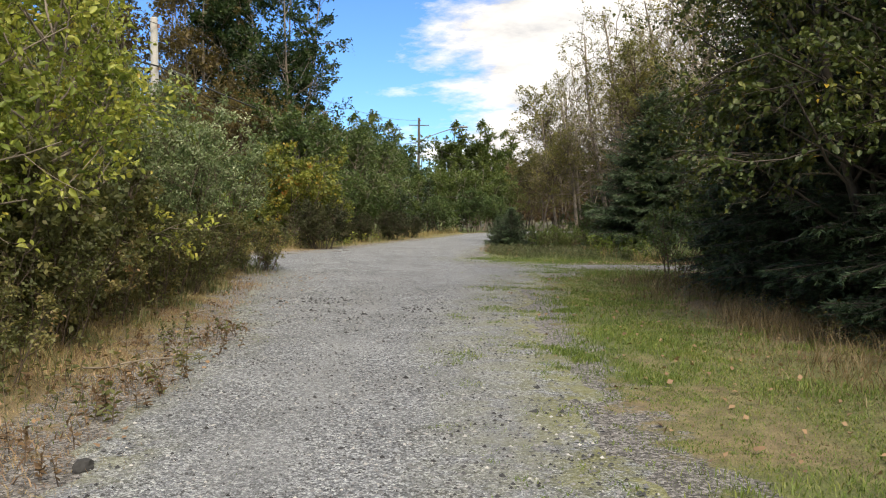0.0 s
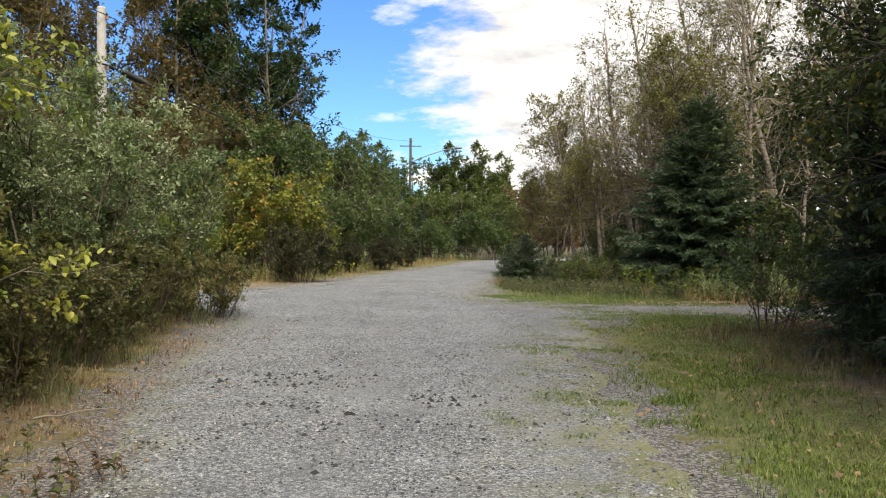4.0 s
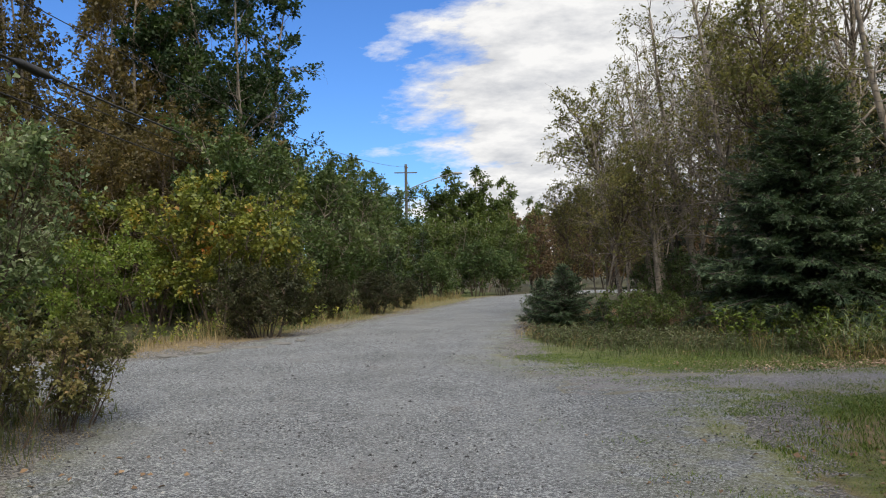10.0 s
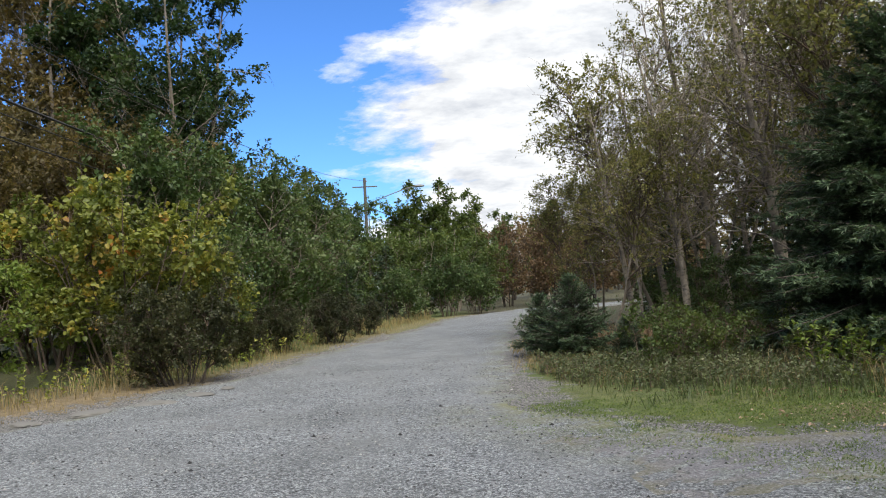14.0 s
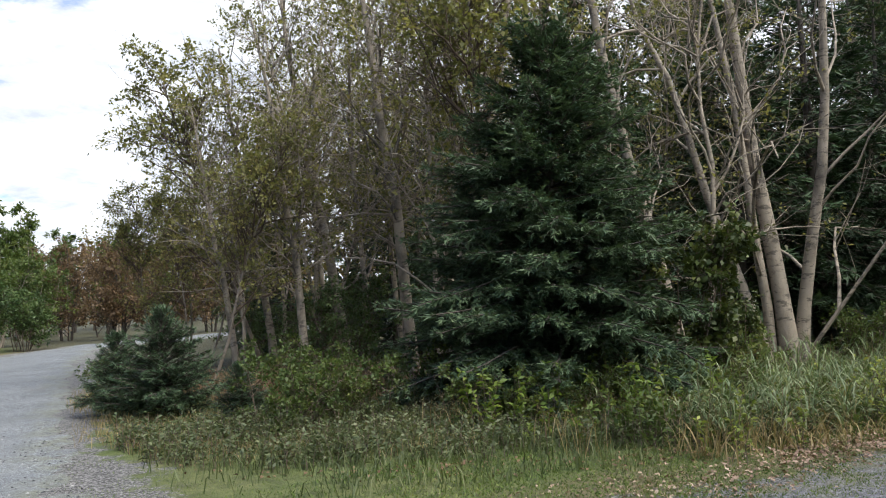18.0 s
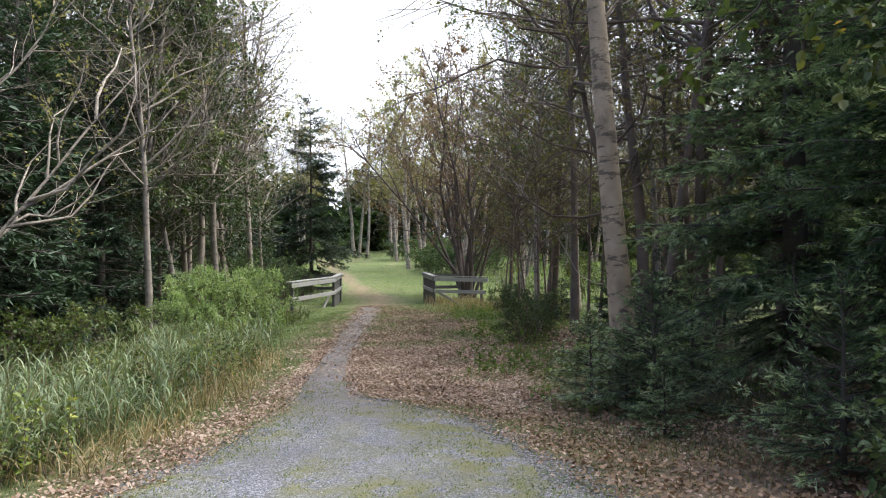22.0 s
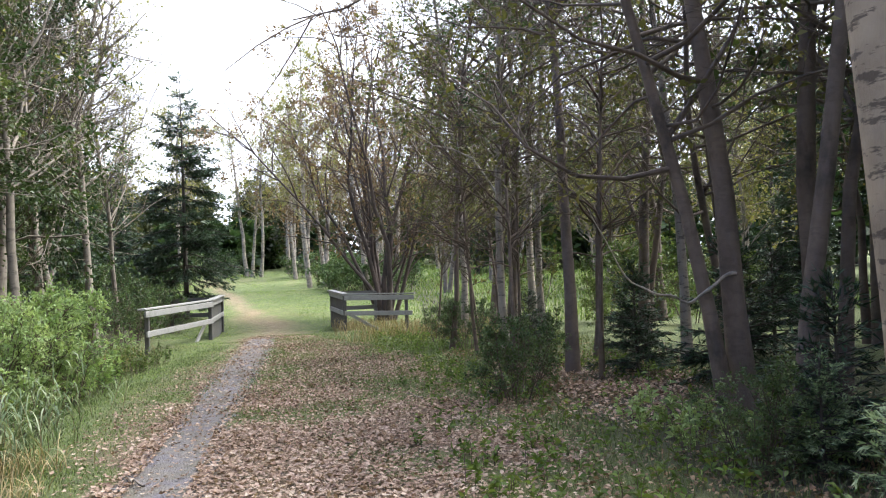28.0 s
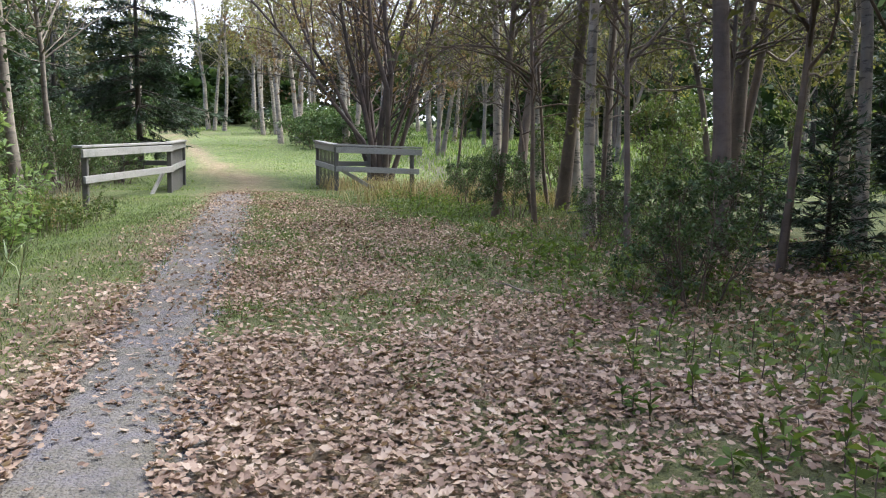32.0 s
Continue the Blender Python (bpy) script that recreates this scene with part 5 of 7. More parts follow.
build_reeds()
build_straw()
herbs(89, 70, (-3.3, -1.9, 5.5, 10), lambda x, y: 0 * x + 0.8, 0.24, 0.06, "leaf_hedge", "dark leafy sprigs on the gravel verge", 9)
herbs(88, 420, (15.5, 24, 16.6, 19.4), lambda x, y: np.clip((19.2 - y) / 0.6, 0, 1) * patchy(x, y, 0.8, -0.2, 57), 0.16, 0.07, "leaf_fresh", "leafy green seedlings at the edge of the litter", 9)
herbs(82, 1300, (6, 22, 22.0, 24.6), lambda x, y: np.clip((y - path_left(x) - np.interp(x, [17, 20], [0.6, 1.6])) / 0.5, 0, 1) * patchy(x, y, 0.9, 0.0, 52), 0.6, 0.06, "leaf_yellowgreen", "yellowing goldenrod stalks on the bank beside the footpath", 16)
herbs(90, 300, (16.2, 19.6, 14.6, 16.9), lambda x, y: (1 - drift(x, y)) * (0.2 + 0.8 * patchy(x, y, 0.9, -0.2, 76)), 0.34, 0.085, "leaf_bright", "fresh green leafy weeds at the foot of the dark trees", 13)
herbs(91, 420, (19.5, 25.0, 23.5, 25.4), lambda x, y: 0.25 + 0.75 * patchy(x, y, 0.6, -0.2, 77), 0.75, 0.085, "leaf_bright", "mound of fresh light green leafy weeds on the bank", 20)
herbs(83, 4200, (2.2, 9, 22.2, 27.5), lambda x, y: np.clip((y - weed_foot(x) - 0.1) / 0.5, 0, 1) * off_road(x, y) * (0.3 + 0.7 * patchy(x, y, 0.9, -0.2, 53)), 0.30, 0.055, "leaf_weed", "dull green leafy weeds on the grassy point")
herbs(92, 150, (5.2, 9.2, 23.6, 24.9), lambda x, y: 0.3 + 0.7 * patchy(x, y, 0.8, -0.1, 89), 0.7, 0.085, "leaf_fresh", "tall goldenrod stalks with narrow leaves before the spruce", 22)
herbs(93, 420, (-3.7, -1.8, 3.8, 10.5), lambda x, y: np.clip((-x - 1.7) / 0.6, 0, 1) * patchy(x, y, 1.1, -0.1, 90), 0.22, 0.05, "leaf_rust", "withered reddish weeds on the gravel verge", 10)
herbs(84, 900, (-5.2, -2.4, 3.5, 19), lambda x, y: np.clip((-x - 2.4 - 0.06 * y) / 0.6, 0, 1) * patchy(x, y, 1.0, -0.2, 54), 0.5, 0.06, "leaf_hedge", "brownish weeds at the foot of the shrubs")
herbs(85, 1600, (12, 33, 15.0, 19.8), lambda x, y: np.clip((18.4 + (x - 14) * 0.07 - y) / 0.8, 0, 1) * patchy(x, y, 0.9, -0.2, 55), 0.20, 0.07, "leaf_fresh", "low green seedlings at the edge of the wood", 8)
herbs(86, 360, (4.3, 5.6, 5, 16.5), lambda x, y: 0.5 + 0 * x, 0.4, 0.05, "leaf_wood", "withered weeds at the foot of the dark trees")
herbs(87, 700, (-9, -1.5, 26.5, 40), lambda x, y: off_road(x, y, 0.8, 1.6) * np.clip(3.6 - off_dist(x, y), 0, 1), 0.55, 0.08, "leaf_yellowgreen", "weeds on the bank beyond the junction")

# ---- planting ----
STORE = {}


def at_ground(x, y, turn=0.0, size=1.0, sink=0.0, lean=(0.0, 0.0)):
    return pose(x, y, float(ground_z(x, y)) - sink, lean[0], lean[1], turn) @ Matrix.Diagonal((size, size, size, 1))


def plant(key, make, spots, label, category, group):
    """Puts one kind of plant at its spots: (x, y, size[, turn[, lean_x, lean_y]]). The first is the one that make builds, the others are copies."""
    rng = random.Random(key)
    for n, (x, y, size, *more) in enumerate(spots):
        turn = more[0] if more else rng.uniform(0, 360)
        lean = tuple(more[1:3]) if len(more) > 2 else (0.0, 0.0)
        m = at_ground(x, y, turn, size, 0.0, lean)
        if key not in STORE:
            STORE[key] = ob = make()
            ob.matrix_basis = m
            tagged(ob, label, category, group)
        else:
            src = STORE[key]
            keep = src.matrix_basis.copy()
            src.matrix_basis = Matrix.Identity(4)
            ob = copy_thing(src, m)
            src.matrix_basis = keep
            tagged(ob, label, category, group)


# left of the lane
plant("alder_a", lambda: broadleaf("alder_shrub", 1, 5.4, 0.05, 7, 0.08, 0.34, 90, (7, 5), 6, 0.085, "bark_grey", "leaf_yellowgreen", splayed=0.30, limb_angle=48, ring=0.5, fine=True),
      [(-5.3, 10.2, 0.95, 20), (-6.9, 13.6, 0.92, 140), (-5.4, 7.2, 1.0, 250), (-7.4, 11.4, 1.05, 70)], "tall yellow-green leafy shrub beside the lane", "shrub", "shrubs left of the lane")
plant("willow_a", lambda: broadleaf("willow_shrub", 2, 3.7, 0.035, 9, 0.06, 0.36, 84, (7, 5), 6, 0.075, "bark_grey", "leaf_willow", splayed=0.35, limb_angle=42, leaf_width=0.48, ring=0.5),
      [(-5.0, 16.3, 1.12, 10), (-4.6, 17.9, 0.78, 120), (-6.8, 18.6, 0.85, 230), (-4.5, 14.6, 0.8, 300)], "grey-green willow shrub with silvery leaves", "shrub", "willows left of the lane")
plant("spiraea", lambda: broadleaf("spiraea_shrub", 3, 1.25, 0.012, 16, 0.05, 0.38, 72, (5, 4), 6, 0.046, "bark_brown", "leaf_hedge", splayed=0.4, limb_angle=35, ring=0.45),
      [(-3.75, 11.6, 1.0), (-3.9, 13.2, 1.05), (-4.0, 14.6, 0.95), (-4.0, 16.0, 1.0), (-3.9, 17.6, 1.0), (-3.8, 9.8, 0.95), (-3.7, 8.2, 0.9), (-4.6, 12.4, 1.15), (-4.5, 18.8, 0.9), (-3.5, 6.4, 0.8), (-4.6, 9.0, 1.1), (-3.6, 18.6, 0.85)],
      "low brownish shrub with small withered leaves", "shrub", "low shrubs left of the lane")
plant("weedshrub", lambda: broadleaf("meadow_shrub", 4, 1.5, 0.012, 12, 0.05, 0.38, 66, (5, 4), 7, 0.06, "bark_brown", "leaf_hedge", splayed=0.4, limb_angle=38, ring=0.45),
      [(-4.4, 7.6, 1.1), (-4.6, 11.4, 1.15), (-4.9, 14.9, 1.0), (-4.9, 5.6, 0.9), (-4.3, 9.2, 1.25), (-4.0, 12.4, 0.85)], "green leafy undergrowth shrub on the verge", "shrub", "undergrowth left of the lane")
# beyond the junction
plant("greenshrub", lambda: broadleaf("green_shrub", 5, 2.4, 0.03, 8, 0.08, 0.38, 56, (6, 4), 5, 0.08, "bark_brown", "leaf_fresh", splayed=0.35, ring=0.4),
      [(-6.9, 28.6, 1.0), (-10.2, 28.6, 1.1), (-6.4, 34.6, 0.9), (-9.0, 32.4, 0.95), (-5.6, 33.0, 0.7), (-8.6, 36.8, 1.0), (-10.6, 38.2, 1.1)], "bright green leafy shrub behind the grass bank", "shrub", "shrubs beyond the junction")
plant("maple_bush", lambda: broadleaf("maple_bush", 6, 3.9, 0.04, 9, 0.20, 0.38, 46, (6, 5), 7, 0.10, "bark_brown", "leaf_orange", splayed=0.34, limb_angle=58, leaf_width=0.85, ring=0.45, lift=0.03, fine=True),
      [(-4.9, 31.2, 1.0, 30), (-7.0, 33.2, 1.05, 150), (-3.9, 33.4, 0.72, 260)], "yellow and orange autumn maple bush", "shrub", "autumn maples beyond the junction")
plant("round_bush", lambda: broadleaf("round_bush", 7, 1.6, 0.02, 16, 0.02, 0.42, 84, (6, 4), 8, 0.055, "bark_dark", "leaf_dusk", splayed=0.4, limb_angle=45, ring=0.4),
      [(-3.4, 29.0, 1.05), (-3.0, 33.6, 0.6), (-1.3, 37.4, 0.85), (-2.4, 35.4, 0.75), (-0.4, 40.6, 0.7)], "dense rounded dark shrub at the gravel edge", "shrub", "rounded shrubs beside the lane")
plant("roadside_tree", lambda: broadleaf("roadside_tree", 8, 5.6, 0.06, 6, 0.06, 0.36, 90, (7, 4), 7, 0.125, "bark_grey", "leaf_green", splayed=0.24, ring=0.4),
      [(-4.8, 36.6, 1.06), (-3.4, 39.6, 1.05), (-6.6, 38.6, 0.85), (-2.3, 43.4, 1.0), (-5.4, 43.0, 1.0), (-1.8, 47.5, 0.85), (-3.0, 52, 1.0), (-2.0, 57, 1.05), (-4.5, 62, 1.2), (-3.8, 34.4, 0.6)], "dense green broadleaf tree beside the lane", "tree", "green trees beside the lane")
plant("brown_tree", lambda: broadleaf("brown_tree", 9, 6.8, 0.07, 5, 0.06, 0.33, 70, (7, 4), 6, 0.15, "bark_brown", "leaf_brown", splayed=0.18, ring=0.4),
      [(-9.0, 40.6, 1.0), (-11.6, 38.2, 1.0), (-8.4, 45.0, 1.05), (-14.2, 41.0, 1.05), (-12.6, 34.4, 0.8), (-10.0, 35.0, 0.78), (-15.5, 36, 0.9), (-7.8, 36.4, 0.82), (-6.4, 40.8, 0.85), (-12.0, 45, 1.1)], "brown-leaved tree turning in autumn", "tree", "brown trees behind the utility pole")
plant("tall_aspen_green", lambda: broadleaf("tall_poplar", 10, 16.0, 0.17, 4, 0.18, 0.22, 96, (7, 5), 8, 0.21, "bark_grey", "leaf_deepgreen", splayed=0.12, limb_angle=48, lift=0.08, ring=0.9),
      [(-7.8, 52.0, 1.0), (-10.8, 56.0, 1.05)], "tall green poplar rising above the other trees", "tree", "tall poplars")
plant("tall_aspen_brown", lambda: broadleaf("tall_poplar", 12, 16.5, 0.16, 4, 0.22, 0.18, 84, (7, 4), 6, 0.22, "bark_grey", "leaf_brown", splayed=0.10, limb_angle=44, lift=0.10, leafless=0.12, ring=1.2),
      [(-12.2, 50.0, 1.0), (-16.0, 47.5, 1.0), (-20.5, 49.0, 0.95), (-14.0, 55.0, 1.05), (-24, 44, 0.9), (-19.0, 42.0, 0.85)], "tall thinning poplar with brown autumn leaves", "tree", "tall poplars")
plant("far_willow", lambda: broadleaf("far_willow", 13, 4.6, 0.05, 6, 0.05, 0.36, 60, (6, 4), 5, 0.15, "bark_grey", "leaf_leafy", splayed=0.25, ring=0.5),
      [(2.6, 57.5, 1.0), (4.6, 60.0, 1.0), (0.6, 56.0, 0.9), (6.4, 63.0, 0.9), (1.5, 62, 1.1)], "grey-green willow at the bend of the lane", "shrub", "willows at the bend")
plant("bend_bush", lambda: broadleaf("bend_bush", 14, 2.6, 0.03, 8, 0.05, 0.42, 50, (6, 4), 5, 0.12, "bark_brown", "leaf_green", splayed=0.35, ring=0.5),
      [(3.4, 52.5, 1.0), (5.0, 55.0, 0.9), (1.2, 49.5, 0.8)], "rounded green bush at the bend of the lane", "shrub", "bushes at the bend")
plant("far_aspen", lambda: broadleaf("far_aspen", 15, 9.0, 0.10, 3, 0.05, 0.20, 70, (5, 4), 7, 0.22, "bark_pale", "leaf_leafy", splayed=0.10, ring=0.8),
      [(3.5, 88, 1.2), (6.5, 91, 1.25), (-3.5, 88, 1.2), (9.5, 92, 1.15), (-6, 78, 1.15), (-4.5, 70, 1.05), (13.0, 94, 0.95), (17, 92, 1.0), (-10, 70, 1.1), (-14, 64, 1.1), (21, 94, 1.0), (26, 96, 1.0), (7.5, 85, 0.75), (9, 82, 0.75), (11.5, 84, 0.8), (15, 84, 0.8)],
      "slender green aspen far down the lane", "tree", "aspens far down the lane")
plant("bend_brown", lambda: broadleaf("bend_brown_tree", 16, 5.4, 0.06, 5, 0.04, 0.36, 60, (6, 4), 5, 0.15, "bark_dark", "leaf_rust", splayed=0.2, ring=0.5),
      [(10.6, 63.5, 1.0), (13.6, 66.0, 1.1), (9.0, 68.0, 1.05), (17.5, 69.0, 1.1), (14.0, 50.5, 0.9), (12.0, 46.5, 0.85), (22, 72, 1.2), (12, 73, 1.2)], "dark russet tree at the bend of the lane", "tree", "russet trees at the bend")
plant("bend_spruce", lambda: spruce("young_spruce", 17, 3.2, 1.1, 0.03, 0.26, 7, -6, 0.16, (0.22, 0.05), blades=4), [(0.6, 51.5, 1.0), (-0.4, 53.5, 0.8), (9.6, 33.6, 1.5), (11.2, 35.2, 1.7), (8.6, 37.0, 1.4), (12.2, 32.0, 1.6), (13.6, 29.8, 1.5), (-0.9, 44.5, 0.75), (12.6, 41.5, 1.2), (10.5, 43.5, 1.3)], "small dark spruce beside the lane", "tree", "spruces")

# woodland edge between lane and footpath
BIRCH = "grey-barked young birch with thin olive-brown leaves"
plant("birch_a", lambda: broadleaf("birch_tree", 20, 8.6, 0.07, 1, 0.26, 0.28, 48, (6, 4), 5, 0.075, "bark_pale", "leaf_olive", lean=0.10, limb_angle=44, lift=0.07, leafless=0.24, wander=0.07),
      [(9.3, 36.2, 1.1), (10.2, 29.2, 1.35), (17, 33, 1.0), (11.5, 36.5, 1.05), (13.2, 34.0, 1.05), (8.2, 34.4, 0.9)], BIRCH, "tree", "birches on the point")
plant("birch_b", lambda: broadleaf("birch_tree", 21, 8.0, 0.06, 2, 0.22, 0.28, 48, (6, 4), 5, 0.075, "bark_pale", "leaf_olive", splayed=0.16, limb_angle=46, lift=0.07, leafless=0.24, wander=0.08, ring=0.3),
      [(8.9, 32.0, 1.25), (14.4, 30.4, 1.0), (9.8, 39.5, 1.0), (12.5, 38, 1.05), (7.2, 32.2, 0.9)], BIRCH, "tree", "birches on the point")
plant("birch_c", lambda: broadleaf("birch_tree", 22, 5.6, 0.042, 1, 0.26, 0.32, 46, (7, 5), 5, 0.075, "bark_grey", "leaf_olive", lean=0.22, limb_angle=45, lift=0.05, leafless=0.15, wander=0.06),
      [(4.3, 30.4, 0.75, 160), (5.2, 33.6, 0.65, 300), (8.6, 28.4, 1.2, 60), (6.0, 35.5, 0.7, 210), (6.6, 33.6, 1.1, 20), (5.2, 36.6, 0.7, 80), (6.6, 38.6, 0.85, 100)], "thin leaning birch sapling", "tree", "birches on the point")
plant("birch_edge", lambda: broadleaf("birch_tree", 25, 8.4, 0.11, 2, 0.24, 0.30, 50, (6, 4), 5, 0.075, "bark_pale", "leaf_olive", limb_angle=48, lift=0.06, leafless=0.36, wander=0.07, crook=0.28,
                                      stem_set=[(0.0, 0.0, -0.20, -0.02, 1.0, 1.0), (0.3, 0.25, -0.06, 0.06, 0.7, 0.85)]),
      [(5.5, 32.2, 0.62, 0), (5.9, 30.2, 0.72, 20), (7.4, 31.6, 1.0, -25), (7.9, 30.2, 1.05, 12), (6.8, 33.6, 0.8, -10), (9.4, 30.6, 1.1, 30)], "pale-barked birch leaning out over the lane", "tree", "birches on the point")
plant("birch_front", lambda: broadleaf("birch_tree", 23, 9.0, 0.115, 2, 0.20, 0.26, 46, (6, 5), 3, 0.065, "bark_pale", "leaf_olive", limb_angle=48, lift=0.04, crook=0.32, leafless=0.45, wander=0.085,
                                       stem_set=[(0.0, 0.0, -0.03, 0.04, 1.0, 1.0), (0.14, -0.1, 0.05, -0.06, 0.62, 0.75)]),
      [(9.9, 25.9, 1.0, 0), (7.6, 28.6, 0.9, 160)], "tall pale birch with bare crooked branches", "tree", "birches by the footpath")
plant("birch_clump", lambda: broadleaf("birch_clump", 24, 9.8, 0.155, 5, 0.16, 0.34, 46, (6, 5), 3, 0.065, "bark_pale", "leaf_olive", limb_angle=36, lift=0.05, leafless=0.45, wander=0.055, crook=0.3,
                                       stem_set=[(-0.02, 0.05, -0.11, 0.15, 0.72, 0.9), (0.02, 0.1, -0.10, 0.06, 0.62, 0.95), (0.2, -0.15, -0.02, 0.01, 1.0, 1.0), (0.3, -0.22, 0.14, -0.13, 0.80, 0.95), (0.34, -0.1, 0.38, -0.42, 0.42, 0.6)]),
      [(12.6, 26.3, 1.0, 0)], "many-stemmed white birch clump with bare branches", "tree", "birches by the footpath")
plant("spruce_big", lambda: spruce("spruce_tree", 30, 5.2, 2.5, 0.02, 0.14, 11, -4, 0.085, (0.105, 0.024), "needle_mid", blades=5, shape=0.62), [(7.45, 26.0, 1.0, 0)], "dense dark green spruce on the woodland edge", "tree", "spruces")
plant("spruce_small", lambda: spruce("young_spruce", 31, 1.45, 0.95, 0.02, 0.085, 10, 12, 0.055, (0.075, 0.014), "needle_mid", blades=4, shape=0.7), [(3.3, 28.9, 0.95, 0), (3.9, 27.8, 0.5, 90), (3.0, 30.0, 0.75, 50)], "young bushy spruce on the grassy point", "tree", "spruces")
plant("point_shrub", lambda: broadleaf("point_shrub", 32, 0.95, 0.010, 14, 0.08, 0.45, 44, (4, 4), 4, 0.05, "bark_brown", "leaf_leafy", splayed=0.5, limb_angle=38, ring=0.45),
      [(3.9, 26.6, 1.0), (4.9, 26.6, 0.9), (5.9, 27.2, 1.0), (4.8, 28.0, 1.1), (7.6, 24.7, 0.9), (5.6, 25.0, 0.8), (9.2, 24.9, 1.1), (10.4, 25.4, 1.1), (3.3, 30.4, 0.9), (14.6, 25.6, 1.2), (16.4, 25.8, 1.2), (18.6, 25.6, 1.2), (8.4, 24.2, 0.8), (6.6, 24.6, 0.7)],
      "low green shrub among the grass", "shrub", "low shrubs on the woodland edge")

plant("vine_shrub", lambda: broadleaf("leafy_shrub", 54, 2.5, 0.022, 7, 0.10, 0.30, 44, (5, 4), 5, 0.085, "bark_brown", "leaf_alder", splayed=0.16, limb_angle=42, leaf_width=0.7, ring=0.3),
      [(8.6, 25.0, 1.0, 0), (9.3, 24.7, 0.6, 90)], "leafy shrub with yellowing leaves climbing beside the spruce", "shrub", "low shrubs on the woodland edge")

# dark trees right of the lane
plant("spruce_side", lambda: spruce("spruce_tree", 33, 6.6, 2.1, 0.03, 0.25, 8, -10, 0.14, (0.17, 0.040), blades=4),
      [(6.2, 13.6, 1.0), (6.6, 10.2, 1.05), (8.6, 8.6, 1.1), (8.8, 12.2, 1.1), (6.9, 15.4, 0.72), (10.6, 11.6, 1.15), (12.8, 11.6, 1.0), (15.2, 12.4, 0.8),
       (16.6, 27.9, 1.4), (14.6, 28.4, 1.3), (20.6, 28.6, 1.35), (24.6, 30.0, 1.2), (18.4, 27.2, 1.0), (22.4, 27.4, 1.05), (44.5, 31, 1.1), (48, 33, 1.2), (52, 31.5, 1.1), (30, 8.5, 0.8), (27.5, 30.4, 1.2), (31.6, 32.0, 1.25), (35.0, 31.0, 1.0), (23.6, 8.6, 1.2), (19.4, 8.4, 1.25)], "tall dark green spruce", "tree", "spruces")
plant("spruce_lane", lambda: spruce("spruce_tree", 39, 4.4, 1.5, 0.02, 0.17, 9, -8, 0.085, (0.085, 0.018), "needle", 5),
      [(5.75, 10.3, 1.1), (5.6, 12.3, 1.05), (5.85, 14.4, 1.0), (5.5, 8.6, 0.85), (5.6, 6.6, 0.7), (6.6, 8.4, 1.4), (6.7, 6.2, 1.3), (6.9, 13.2, 1.5), (7.0, 11.0, 1.6)], "dark green spruce with low boughs beside the verge", "tree", "spruces")
plant("spruce_trail", lambda: spruce("spruce_tree", 34, 9.4, 2.3, 0.075, 0.33, 8, -10, 0.085, (0.095, 0.020), "needle_near", 5),
      [(13.1, 15.1, 1.0, 0), (10.75, 14.7, 0.95, 130), (15.0, 13.4, 0.85, 50)], "large dark spruce with boughs over the footpath", "tree", "spruces by the footpath")
plant("spruce_low", lambda: spruce("young_spruce", 35, 1.9, 1.1, 0.02, 0.19, 7, 5, 0.075, (0.075, 0.016), "needle_tip", 5),
      [(12.4, 16.9, 0.85, 0), (14.6, 15.9, 0.8, 100), (11.2, 17.1, 0.42, 60), (16.0, 16.2, 0.5, 200), (13.0, 17.5, 0.62, 30), (12.75, 17.15, 0.58, 80), (9.65, 16.15, 0.88, 140)], "young spruce spreading beside the footpath", "tree", "spruces by the footpath")
plant("spruce_under", lambda: spruce("young_spruce", 36, 1.7, 0.8, 0.02, 0.14, 8, 8, 0.08, (0.10, 0.022), blades=4), [(21.8, 15.6, 1.0), (20.4, 14.8, 1.2), (24.8, 14.6, 0.9), (16.4, 15.8, 0.9), (26.5, 16.2, 0.7), (23.6, 12.6, 1.2)], "young spruce in the undergrowth", "tree", "spruces in the undergrowth")
plant("roadside_alder", lambda: broadleaf("alder_tree", 37, 9.0, 0.09, 3, 0.10, 0.30, 110, (7, 6), 9, 0.075, "bark_dark", "leaf_alder", splayed=0.14, limb_angle=52, lift=0.05, droop=0.04, leaf_width=0.74, ring=0.4, fine=True),
      [(6.3, 12.4, 1.0, 0), (5.9, 14.5, 0.85, 60), (6.2, 10.0, 0.95, 290), (7.6, 14.2, 1.0, 230), (7.6, 9.0, 1.1, 120)], "leafy alder with a few yellow leaves overhanging the verge", "tree", "alders right of the lane")
